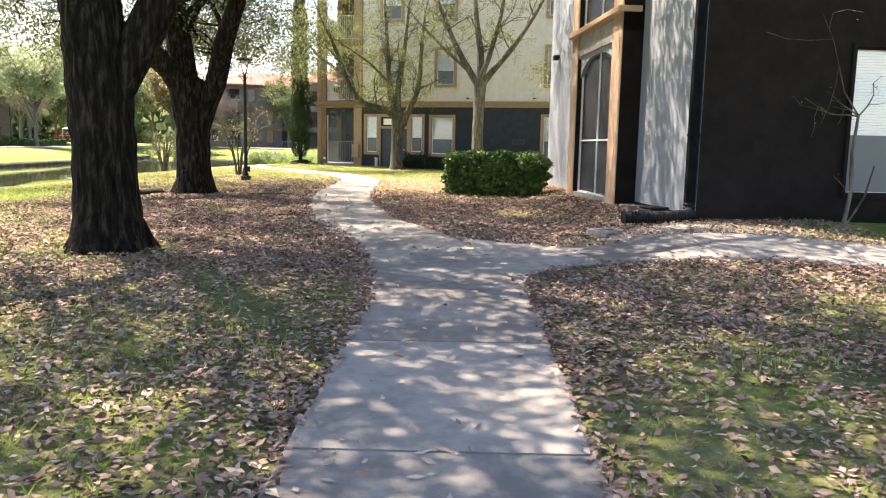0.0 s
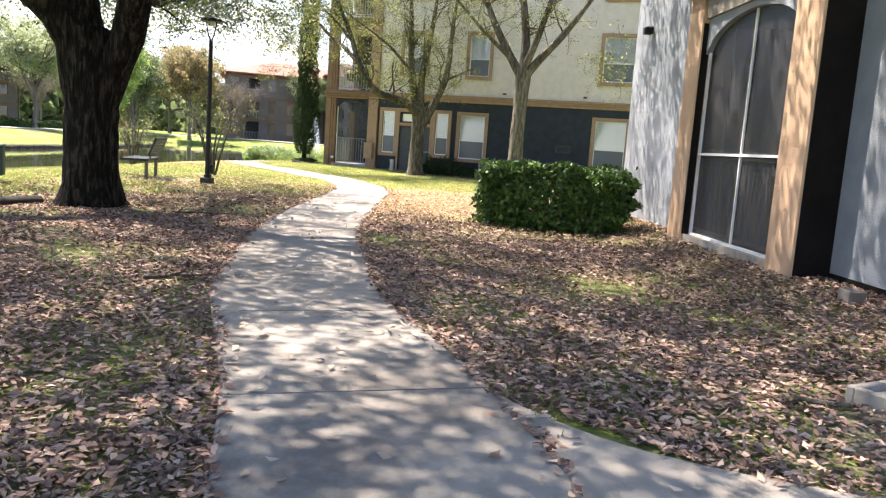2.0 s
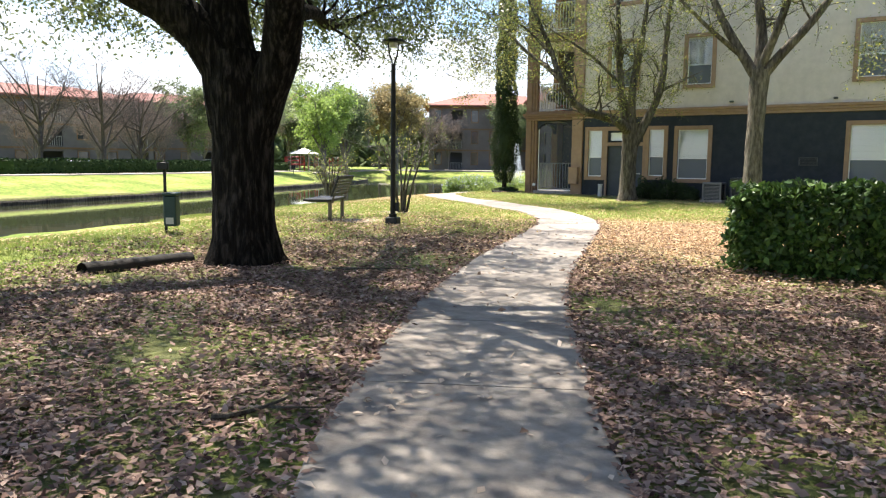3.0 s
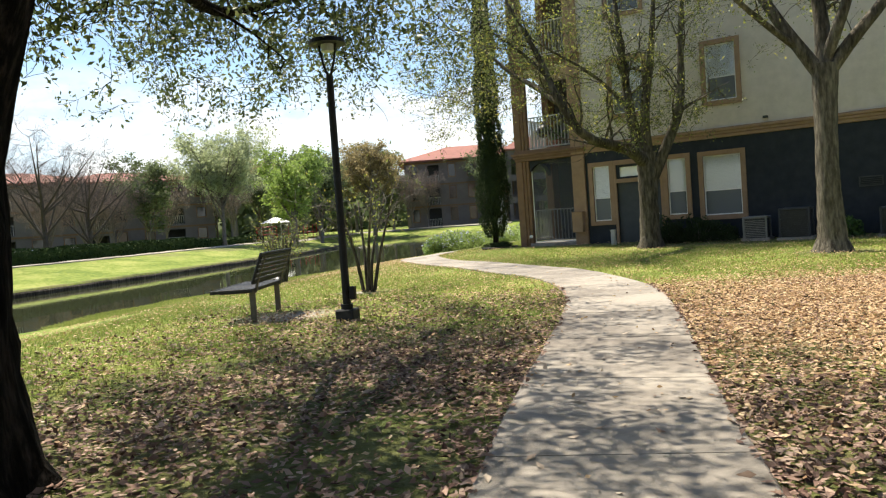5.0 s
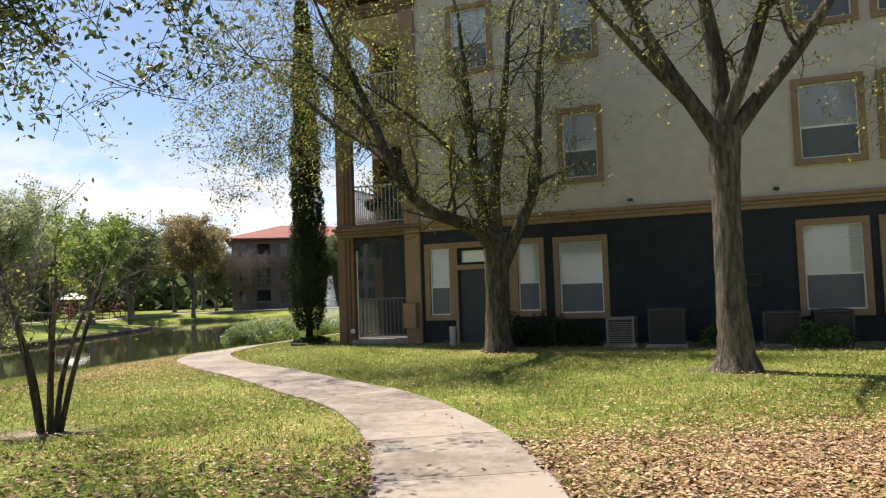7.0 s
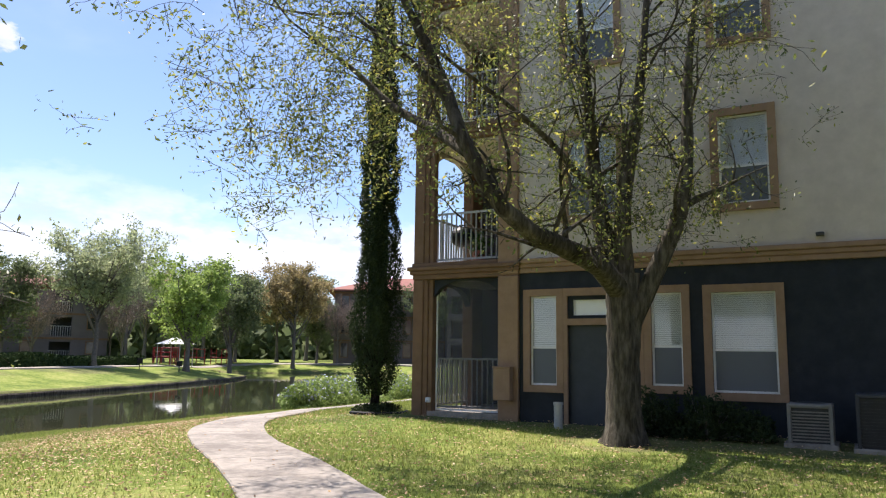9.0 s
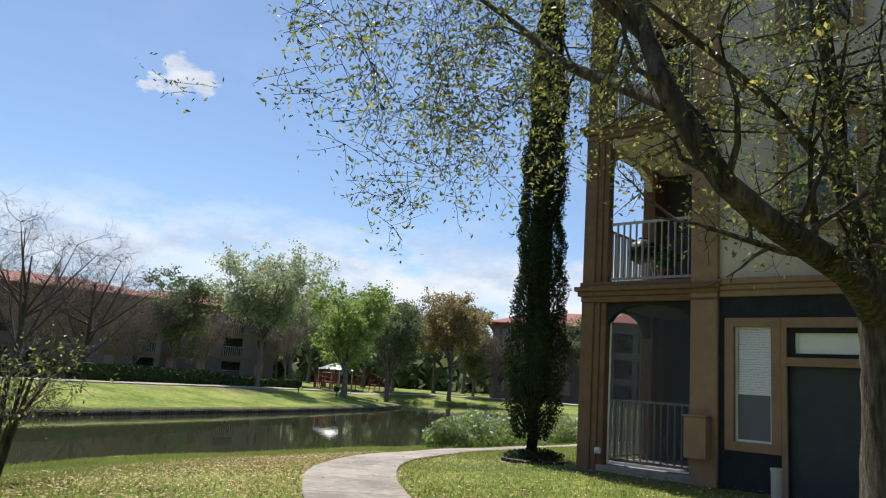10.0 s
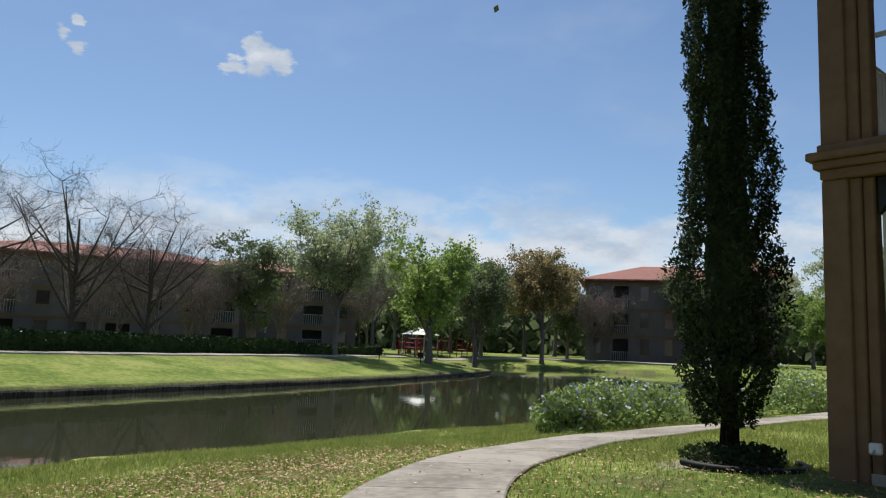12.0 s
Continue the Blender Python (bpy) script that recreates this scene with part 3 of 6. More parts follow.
upp = smooth_line([(-0.25, 9.65, 0), (0.05, 9.05, 0), (0.45, 8.62, 0), (0.85, 8.42, 0), (1.36, 8.28, 0)], 0.1)
k = 24
low = [low[round(i * (len(low) - 1) / k)] for i in range(k + 1)]
upp = [upp[round(i * (len(upp) - 1) / k)] for i in range(k + 1)]
flare = slab_mesh(upp, low)
flare.location.z = -0.004


# ---- walls ----
def wall_mesh(s0, s1, z0, z1, y0, y1, holes):
    """A wall from s0 to s1 and z0 to z1 with rectangular holes (a, b, c, d) cut right through."""
    xs = sorted({s0, s1, *(v for h in holes for v in h[:2] if s0 < v < s1)})
    zs = sorted({z0, z1, *(v for h in holes for v in h[2:4] if z0 < v < z1)})
    solid = {(i, j) for i in range(len(xs) - 1) for j in range(len(zs) - 1)
             if not any(h[0] < (xs[i] + xs[i + 1]) / 2 < h[1] and h[2] < (zs[j] + zs[j + 1]) / 2 < h[3] for h in holes)}
    bm = bmesh.new()
    made = {}

    def v(i, j, k):
        if (i, j, k) not in made:
            made[i, j, k] = bm.verts.new((xs[i], (y0, y1)[k], zs[j]))
        return made[i, j, k]
    for i, j in solid:
        bm.faces.new((v(i, j, 0), v(i + 1, j, 0), v(i + 1, j + 1, 0), v(i, j + 1, 0)))
        bm.faces.new((v(i, j + 1, 1), v(i + 1, j + 1, 1), v(i + 1, j, 1), v(i, j, 1)))
        for (di, dj), (p, q) in (((-1, 0), ((0, 1), (0, 0))), ((1, 0), ((1, 0), (1, 1))), ((0, -1), ((0, 0), (1, 0))), ((0, 1), ((1, 1), (0, 1)))):
            if (i + di, j + dj) not in solid:
                a, b = (i + p[0], j + p[1]), (i + q[0], j + q[1])
                bm.faces.new((v(*a, 0), v(*a, 1), v(*b, 1), v(*b, 0)))
    bmesh.ops.recalc_face_normals(bm, faces=bm.faces)
    return bm


def arch_fill(a, b, spring, top, y0, y1, n=14):
    """The wall that fills the corners above a flat arch, from spring to top."""
    bm = bmesh.new()
    prev = None
    for i in range(n + 1):
        t = -1 + 2 * i / n
        x = a + (b - a) * i / n
        z = spring + (top - spring - 0.02) * math.sqrt(max(0, 1 - t * t * 0.98))
        ring = [bm.verts.new((x, yy, zz)) for yy in (y0, y1) for zz in (z, top)]
        if prev:
            for q in ((0, 1), (1, 3), (3, 2), (2, 0)):
                bm.faces.new((prev[q[0]], prev[q[1]], ring[q[1]], ring[q[0]]))
        prev = ring
    bmesh.ops.recalc_face_normals(bm, faces=bm.faces)
    return bm


def window_unit(parent, s0, s1, z0, z1, trim_mat=None, blind_to=None, trim=0.13, kind_glass=M_GLASS):
    """A single-hung window: raised painted surround, white sashes, glass, blind above and insect screen below."""
    trim_mat = trim_mat or M_TAN
    w = new("window")
    w.parent = parent
    a, b, c, d = s0 + trim, s1 - trim, z0 + trim, z1 - trim
    part("surround", wall_mesh(s0, s1, z0, z1, -0.05, 0.03, [(a, b, c, d)]), trim_mat, w, "raised tan stucco surround")
    f = 0.035
    mid = c + (d - c) * 0.42
    part("window_frame", wall_mesh(a, b, c, d, 0.028, 0.072, [(a + f, b - f, c + f, mid - 0.02), (a + f, b - f, mid + 0.02, d - f)]), M_WHITE, w, "white vinyl frame")
    p1 = part("pane", boxes((a + f, b - f, 0.05, 0.056, mid + 0.02, d - f)), kind_glass, w)
    p2 = part("pane", boxes((a + f, b - f, 0.06, 0.066, c + f, mid - 0.02)), kind_glass, w)
    for p in (p1, p2):
        p.visible_shadow = False
    part("insect_screen", boxes((a + f, b - f, 0.04, 0.044, c + f, mid - 0.02)), M_WINMESH, w, "grey insect screen")
    bm = bmesh.new()
    z = d - f
    bottom = c + f if blind_to is None else blind_to
    while z > bottom:
        box(bm, a + f, b - f, 0.078, 0.084, z - 0.0355, z - 0.0025)
        z -= 0.036
    tagged(part("blind", bm, M_BLIND, w), "white slatted blind", kind="stuff")
    # a dark sheet behind the blind replaces the unlit room
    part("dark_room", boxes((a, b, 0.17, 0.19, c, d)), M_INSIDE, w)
    return w


def railing(parent, p0, p1, z0, z1, mat, step=0.11):
    """Square balusters between two rails, from p0 to p1 in the plan."""
    r = new("railing")
    r.parent = parent
    a, b = Vector((*p0, 0)), Vector((*p1, 0))
    d = (b - a).normalized()
    s = Vector((-d.y, d.x, 0)) * 0.02

    def bar(lo, hi, z_lo, z_hi, nm):
        bm = bmesh.new()
        vs = []
        for z in (z_lo, z_hi):
            vs.append([bm.verts.new((*(q + o).xy, z)) for q, o in ((lo, s), (hi, s), (hi, -s), (lo, -s))])
        bm.faces.new(vs[0][::-1])
        bm.faces.new(vs[1])
        for i in range(4):
            bm.faces.new((vs[0][i], vs[0][(i + 1) % 4], vs[1][(i + 1) % 4], vs[1][i]))
        bmesh.ops.recalc_face_normals(bm, faces=bm.faces)
        part(nm, bm, mat, r)
    bar(a, b, z1 - 0.04, z1, "top_rail")
    bar(a, b, z0, z0 + 0.04, "bottom_rail")
    n = max(2, int((b - a).length / step))
    for i in range(1, n):
        p = a.lerp(b, i / n)
        bar(p - d * 0.009, p + d * 0.009, z0 + 0.04, z1 - 0.04, "baluster")
    return r


def hip_roof(parent, x0, x1, y0, y1, z, rise, mat, over=0.7, name="roof"):
    bm = bmesh.new()
    x0, x1, y0, y1 = x0 - over, x1 + over, y0 - over, y1 + over
    h = min(x1 - x0, y1 - y0) / 2
    lo = [bm.verts.new(p) for p in ((x0, y0, z), (x1, y0, z), (x1, y1, z), (x0, y1, z))]
    lo2 = [bm.verts.new((v.co.x, v.co.y, z + 0.18)) for v in lo]
    if x1 - x0 >= y1 - y0:
        r = [bm.verts.new((x0 + h, (y0 + y1) / 2, z + rise)), bm.verts.new((x1 - h + 0.001, (y0 + y1) / 2, z + rise))]
        tops = ((0, 1, r[1], r[0]), (2, 3, r[0], r[1]), (1, 2, r[1]), (3, 0, r[0]))
    else:
        r = [bm.verts.new(((x0 + x1) / 2, y0 + h, z + rise)), bm.verts.new(((x0 + x1) / 2, y1 - h + 0.001, z + rise))]
        tops = ((1, 2, r[1], r[0]), (3, 0, r[0], r[1]), (0, 1, r[0]), (2, 3, r[1]))
    for t in tops:
        bm.faces.new([lo2[v] if isinstance(v, int) else v for v in t])
    bm.faces.new(lo[::-1])
    for i in range(4):
        bm.faces.new((lo[i], lo[(i + 1) % 4], lo2[(i + 1) % 4], lo2[i]))
    bmesh.ops.recalc_face_normals(bm, faces=bm.faces)
    return part(name, bm, mat, parent, "red barrel-tile hip roof")


# ---- the apartment house ahead, with screened corner porches ----
apt = thing("apartment_building", pose(-6.2, 37.3, 0.0, 0, 0, -17.5), "three-storey stucco apartment house, charcoal below and taupe above", "building")
LEN, DEP, TOP = 26.0, 14.0, 9.3
WINS = [(2.43, 3.22, 0.75, 2.66), (4.70, 5.49, 0.80, 2.66), (5.71, 6.98, 0.72, 2.64), (10.93, 12.31, 0.66, 2.70), (12.48, 13.86, 0.66, 2.70), (16.0, 17.3, 0.66, 2.70), (20.0, 21.3, 0.66, 2.70)]
UPPER = [(3.2, 4.4, 3.90, 5.68), (5.92, 6.98, 3.88, 5.68), (11.0, 12.38, 3.85, 5.70), (12.6, 13.9, 3.85, 5.70), (17.0, 18.3, 3.85, 5.70)]
THIRD = [(a, b, c + 2.95, d + 2.95) for a, b, c, d in UPPER]
DOOR = (3.30, 4.62, 0.16, 1.98)
TRANSOM = (3.30, 4.62, 2.06, 2.55)
hole = lambda w, t=0.13: (w[0] + t, w[1] - t, w[2] + t, w[3] - t)
PORCH = 2.32
part("lower_wall", wall_mesh(PORCH, LEN, -0.3, 3.0, 0.0, 0.25, [hole(w) for w in WINS] + [DOOR, hole(TRANSOM, 0.1)]), M_CHARCOAL, apt, "charcoal stucco wall")
part("upper_wall", wall_mesh(PORCH, LEN, 3.0, TOP, 0.01, 0.25, [hole(w) for w in UPPER + THIRD]), M_TAUPE, apt, "taupe stucco wall")
part("end_wall", boxes((LEN - 0.25, LEN, 0.25, DEP, -0.3, TOP)), M_TAUPE, apt)
part("back_wall", boxes((0.0, LEN - 0.25, DEP - 0.25, DEP, -0.3, TOP)), M_TAUPE, apt)
part("belt_course", boxes((2.34, LEN, -0.10, 0.0, 3.16, 3.25), (2.34, LEN, -0.07, 0.0, 3.08, 3.16), (2.34, LEN, -0.045, 0.0, 2.98, 3.08), bevel=0.012), M_TAN, apt, "stepped tan belt course")
for w in WINS:
    window_unit(apt, *w, blind_to=w[2] + 0.16)
for w in UPPER + THIRD:
    window_unit(apt, *w, blind_to=w[2] + 0.8)
dr = part("door", boxes((DOOR[0], DOOR[1], 0.06, 0.11, DOOR[2], DOOR[3]), bevel=0.004), M_DOOR, apt, "slate-grey flush door")
part("door_handle", rods(((4.5, 0.0, 1.0), (4.5, 0.06, 1.0), 0.025), ((4.5, 0.0, 1.0), (4.40, 0.0, 1.0), 0.012)), M_RAIL, dr)
part("door_surround", wall_mesh(3.225, 4.695, 0.10, 2.66, -0.05, 0.02, [(3.30, 4.62, 0.10, 1.98), (3.30, 4.62, 2.10, 2.52)]), M_TAN, apt)
t_w = new("transom_window")
t_w.parent = apt
part("window_frame", boxes((3.40, 4.52, 0.03, 0.08, 2.12, 2.15), (3.40, 4.52, 0.03, 0.08, 2.47, 2.50), (3.40, 3.43, 0.03, 0.08, 2.15, 2.47), (4.49, 4.52, 0.03, 0.08, 2.15, 2.47)), M_WHITE, t_w)
part("blind", boxes((3.43, 4.49, 0.06, 0.07, 2.15, 2.47)), M_BLIND, t_w, "white slatted blind")
# same dark sheet behind transom and door, for the unlit inside
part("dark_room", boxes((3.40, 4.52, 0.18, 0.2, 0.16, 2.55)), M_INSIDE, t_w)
# corner porch, one above another
PD = 2.6
for lvl, (zf, zt) in enumerate(((0.32, 2.88), (3.28, 5.75), (6.22, 8.7))):
    part("porch_floor", boxes((0.02, PORCH, 0.02, PD, zf - 0.28 if lvl else -0.2, zf - 0.02)), M_TAUPE if lvl else M_CONCRETE, apt)
    part("porch_back_wall", boxes((0.25, PORCH + 0.15, PD, PD + 0.2, zf, zt + 0.1)), M_CHARCOAL if lvl == 0 else M_DARKRECESS, apt)
    part("porch_side_wall", boxes((PORCH, PORCH + 0.15, 0.25, PD, zf, zt + 0.1)), M_CHARCOAL if lvl == 0 else M_DARKRECESS, apt)
    # ground-floor ceiling is coloured dark in place of porch shade, taupe above
    part("porch_ceiling", boxes((0.05, PORCH, 0.05, PD, zt + 0.06, zt + 0.14)), M_TAUPE if lvl else M_DARKRECESS, apt)
    front = part("arch_wall", arch_fill(0.42, 1.90, zt - 0.34 if lvl == 0 else zt - 0.12, zt + 0.05, 0.06, 0.2), M_CHARCOAL if lvl == 0 else M_TAUPE, apt)
    bm = arch_fill(0.45, PD - 0.5, zt - 0.42, zt + 0.05, 0.06, 0.2)
    bmesh.ops.transform(bm, matrix=Matrix(((0, 1, 0, 0), (1, 0, 0, 0), (0, 0, 1, 0), (0, 0, 0, 1))), verts=bm.verts)
    bmesh.ops.recalc_face_normals(bm, faces=bm.faces)
    part("arch_wall", bm, M_CHARCOAL if lvl == 0 else M_TAUPE, apt)
    railing(apt, (0.42, 0.13 if lvl else 0.21), (1.90, 0.13 if lvl else 0.21), zf + 0.05, zf + 1.04, M_PORCHRAIL)
    railing(apt, (0.13, 0.45), (0.13, PD - 0.5), zf + 0.05, zf + 1.04, M_PORCHRAIL)
    if lvl == 0:
        sc = part("porch_screen", boxes((0.42, 1.90, 0.165, 0.168, zf, zt)), M_SCREEN_OPEN, apt, "dark see-through insect screen")
        part("screen_frame", boxes((0.42, 0.45, 0.15, 0.18, zf, zt), (1.87, 1.90, 0.15, 0.18, zf, zt), (0.45, 1.87, 0.15, 0.18, zf, zf + 0.03)), M_WHITE, apt)
    # corner pier, middle pier and side pier with stepped edges
    m_p = M_BROWNTRIM
    z_hi = zt + 0.06
    cp = part("corner_pier", boxes((0.0, 0.30, 0.0, 0.30, zf - 0.3, z_hi), bevel=0.012), m_p, apt, "brown painted corner pier with stepped edges")
    part("corner_board", boxes((-0.035, 0.20, -0.035, 0.20, zf - 0.3, z_hi), bevel=0.012), m_p, cp)
    part("edge_board", boxes((0.30, 0.40, 0.03, 0.2, zf - 0.3, z_hi), bevel=0.012), m_p, cp)
    part("edge_board", boxes((0.03, 0.2, 0.30, 0.45, zf - 0.3, z_hi), bevel=0.012), m_p, cp)
    part("middle_pier", boxes((1.91, 2.33, -0.08, 0.25, zf - 0.3, z_hi), bevel=0.012), M_TAN, apt, "tan painted pier")
    part("side_pier", boxes((0.0, 0.25, PD - 0.5, PD + 0.2, zf - 0.3, z_hi), bevel=0.012), m_p, apt)
    part("pier_band", boxes((-0.04, 2.34, -0.06, 0.22, zt + 0.06, zt + 0.16), (-0.09, 2.36, -0.10, 0.22, zt + 0.16, zt + 0.24), (-0.14, 2.38, -0.14, 0.22, zt + 0.24, zt + 0.32), (-0.06, 2.34, -0.07, 0.22, zt + 0.32, zt + 0.40), bevel=0.012), M_BROWNTRIM, apt, "moulded brown cornice band")
    part("side_band", boxes((-0.04, 0.22, 0.22, DEP, zt + 0.06, zt + 0.16), (-0.09, 0.22, 0.22, DEP, zt + 0.16, zt + 0.24), (-0.14, 0.22, 0.22, DEP, zt + 0.24, zt + 0.32), bevel=0.012), M_BROWNTRIM, apt)
part("west_wall", wall_mesh(PD + 0.2, DEP - 0.25, -0.3, TOP, 0.0, 0.25, []), M_TAUPE, apt).matrix_basis = Matrix(((0, 1, 0, 0), (1, 0, 0, 0), (0, 0, 1, 0), (0, 0, 0, 1)))
part("meter_box", boxes((1.90, 2.24, -0.26, -0.08, 0.58, 1.18), (1.88, 2.26, -0.28, -0.08, 1.18, 1.21), bevel=0.01), M_TAN, apt, "tan painted meter box")
# roof stays out of view; added, overhang included, for the shadow it casts
hip_roof(apt, 0, LEN, 0, DEP, TOP, 3.2, M_ROOF, 0.35)
part("wall_vent", boxes((9.66, 10.2, -0.03, 0.0, 1.34, 1.37), (9.66, 10.2, -0.03, 0.0, 1.57, 1.60), (9.66, 9.69, -0.03, 0.0, 1.37, 1.57), (10.17, 10.2, -0.03, 0.0, 1.37, 1.57), *[(9.69, 10.17, -0.025, 0.0, 1.385 + 0.045 * i, 1.40 + 0.045 * i) for i in range(5)]), M_ACDARK, apt)
for s in (7.55, 10.6):
    part("downlight", boxes((s - 0.06, s + 0.06, -0.12, 0.0, 3.36, 3.42), bevel=0.01), M_ACDARK, apt)

# ---- the house beside the path, with a screened bay ----
near = thing("apartment_building", Matrix.Translation((2.61, 15.41, 0)) @ Matrix(((0.0767, 0.997, 0, 0), (-0.997, 0.0767, 0, 0), (0, 0, 1, 0), (0, 0, 0, 1))), "stucco apartment house with blue-grey walls and a screened porch bay", "building")
# here x runs along the front towards the walker, y into the house
N0, N1, REC, NTOP = -4.1, 5.36, 0.34, 9.3
part("front_wall", boxes((2.866, N1 - 0.004, REC, REC + 0.25, 0.0, NTOP)), M_GREYSTUCCO, near, "blue-grey rough stucco wall")
part("front_wall", boxes((N0, -0.48, REC, REC + 0.25, 0.0, NTOP)), M_GREYSTUCCO, near, "blue-grey rough stucco wall")
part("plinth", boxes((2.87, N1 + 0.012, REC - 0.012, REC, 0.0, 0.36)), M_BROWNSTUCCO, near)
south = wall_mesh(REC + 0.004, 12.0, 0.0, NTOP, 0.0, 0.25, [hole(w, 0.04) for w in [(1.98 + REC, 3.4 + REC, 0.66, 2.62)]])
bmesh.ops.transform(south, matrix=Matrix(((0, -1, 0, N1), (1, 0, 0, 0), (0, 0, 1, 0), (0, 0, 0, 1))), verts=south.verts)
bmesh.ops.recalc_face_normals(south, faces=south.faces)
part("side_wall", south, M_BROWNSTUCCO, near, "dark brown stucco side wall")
part("back_wall", boxes((N0, N1, 11.75, 12.0, 0.0, NTOP)), M_GREYSTUCCO, near)
part("end_wall", boxes((N0, N0 + 0.25, REC + 0.25, 11.75, 0.0, NTOP)), M_GREYSTUCCO, near)
OP0, OP1 = 0.0, 2.34
for zf, zt in ((0.36, 2.95), (3.52, 6.0), (6.5, 9.0)):
    part("porch_floor", boxes((-0.46, 2.84, 0.02, 2.4, zf - 0.5, zf)), M_CONCRETE, near)
    # inner porch walls have their shade put into the dark colour
    part("porch_back_wall", boxes((-0.3, 2.7, 2.4, 2.6, zf, zt + 0.3)), M_DARKRECESS, near)
    part("porch_side_wall", boxes((2.70, 2.84, 0.42, 2.4, zf, zt + 0.3)), M_DARKRECESS, near)
    part("porch_side_wall", boxes((-0.46, -0.32, 0.42, 2.4, zf, zt + 0.3)), M_DARKRECESS, near)
    part("arch_wall", arch_fill(OP0, OP1, zt - 0.42, zt + 0.02, 0.06, 0.22), M_GREYSTUCCO, near)
    part("spandrel", boxes((OP0, OP1, 0.06, 0.22, zt + 0.02, zt + 0.45)), M_GREYSTUCCO, near)
    part("pier", boxes((OP1, 2.86, -0.02, 0.42, zf - 0.4, zt + 0.46), bevel=0.015), M_PALETAN, near, "pale tan painted pier")
    part("pier", boxes((-0.48, OP0, -0.02, 0.42, zf - 0.4, zt + 0.46), bevel=0.015), M_PALETAN, near, "pale tan painted pier")
    # thin dark skins on south-facing pier sides only, shade put into their colour
    part("pier_side", boxes((2.86, 2.866, 0.0, REC, zf - 0.4, zt + 0.45)), M_BROWNSTUCCO, near, "pier side skinned dark brown for its shade")
    part("pier_side", boxes((OP0, OP0 + 0.006, 0.0, 0.09, zf, zt + 0.02)), M_BROWNSTUCCO, near, "pier side skinned dark brown for its shade")
    part("sill_band", boxes((-0.50, 2.88, -0.10, 0.3, zt + 0.46, zt + 0.56), bevel=0.015), M_PALETAN, near)
    part("porch_screen", boxes((OP0, OP1, 0.13, 0.133, zf, zt)), M_SCREEN, near, "black insect screen")
    part("screen_frame", boxes((OP0, OP0 + 0.03, 0.10, 0.13, zf, zt), (OP1 - 0.03, OP1, 0.10, 0.13, zf, zt), (1.225, 1.243, 0.10, 0.125, zf, zt), (OP0 + 0.03, OP1 - 0.03, 0.09, 0.125, zf + 1.0, zf + 1.03), (OP0 + 0.03, OP1 - 0.03, 0.09, 0.125, zf, zf + 0.03)), M_WHITE, near, "white aluminium screen frame")
    railing(near, (OP0 + 0.03, 0.19), (OP1 - 0.03, 0.19), zf + 0.05, zf + 0.99, M_RAIL, 0.1)
hip_roof(near, N0, N1, REC, 12.0, NTOP, 3.0, M_ROOF)
spot = part("flood_lamp", boxes((-3.25, -3.10, REC - 0.16, REC - 0.02, 3.30, 3.42), (-3.20, -3.15, REC - 0.05, REC, 3.36, 3.44), bevel=0.02), M_BLACK, near, "small black flood lamp")
w = window_unit(near, 1.98 + REC, 3.4 + REC, 0.62, 2.66, trim_mat=M_BROWNSTUCCO, trim=0.05, blind_to=1.5)
w.matrix_basis = Matrix(((0, -1, 0, N1), (1, 0, 0, 0), (0, 0, 1, 0), (0, 0, 0, 1)))


# ---- trees ----
def branch_out(rng, V, F, tips, p, d, length, r, depth, lift=0.15, spread=0.75, sides=5, kids=5, wander=0.22):
    """A branch with its own side branches; the points where leaves sit go to tips."""
    n = 4 if depth else 3
    pts, radii = [p.copy()], [r]
    q, dd = p.copy(), d.normalized()
    for i in range(n):
        dd = (dd + Vector((rng.normal(0, wander), rng.normal(0, wander), rng.normal(0, wander) + lift / n))).normalized()
        q = q + dd * (length / n)
        pts.append(q.copy())
        radii.append(max(0.003, r * (1 - 0.85 * (i + 1) / n)))
    tube(V, F, pts, radii, sides if depth else 3, cap=False)
    if depth == 0:
        tips.append((pts[1], pts[2], pts[3]))
        return
    for k in range(kids):
        t = rng.uniform(0.25, 1.0) * n
        i = min(n - 1, int(t))
        s = pts[i].lerp(pts[i + 1], t - i)
        side = Vector(rng.normal(size=3).tolist())
        nd = (dd * (1 - spread) + side.normalized() * spread).normalized()
        branch_out(rng, V, F, tips, s, nd, length * rng.uniform(0.38, 0.62), max(0.004, r * 0.42), depth - 1, lift, spread, max(3, sides - 1), kids, wander)


def leaves_on(rng, tips, per, scatter):
    out = []
    for tip in tips:
        for _ in range(per):
            a = rng.uniform(0, 2)
            i = min(1, int(a))
            c = tip[i].lerp(tip[i + 1], a - i)
            out.append((c.x + rng.normal(0, scatter), c.y + rng.normal(0, scatter), c.z + rng.normal(0, scatter)))
    return np.array(out)


def flared_trunk(V, F, pts, radii, sides, rng, roots=5, flare=0.6):
    """Trunk with root flare: the lowest rings bulge out in lobes."""
    base = len(V)
    tube(V, F, pts, radii, sides, 0.05, rng, cap=False)
    ph = rng.uniform(0, 6)
    for i in range(len(pts)):
        c = Vector(pts[i])
        h = (pts[i][2] - pts[0][2])
        k = math.exp(-h / 0.22) * flare
        for j in range(sides):
            v = Vector(V[base + i * sides + j])
            o = v - c
            a = math.atan2(o.y, o.x)
            g = 1 + k * (0.55 + 0.45 * math.cos(roots * a + ph)) + 0.06 * math.sin(3 * a + ph + h)
            V[base + i * sides + j] = (c.x + o.x * g, c.y + o.y * g, v.z)


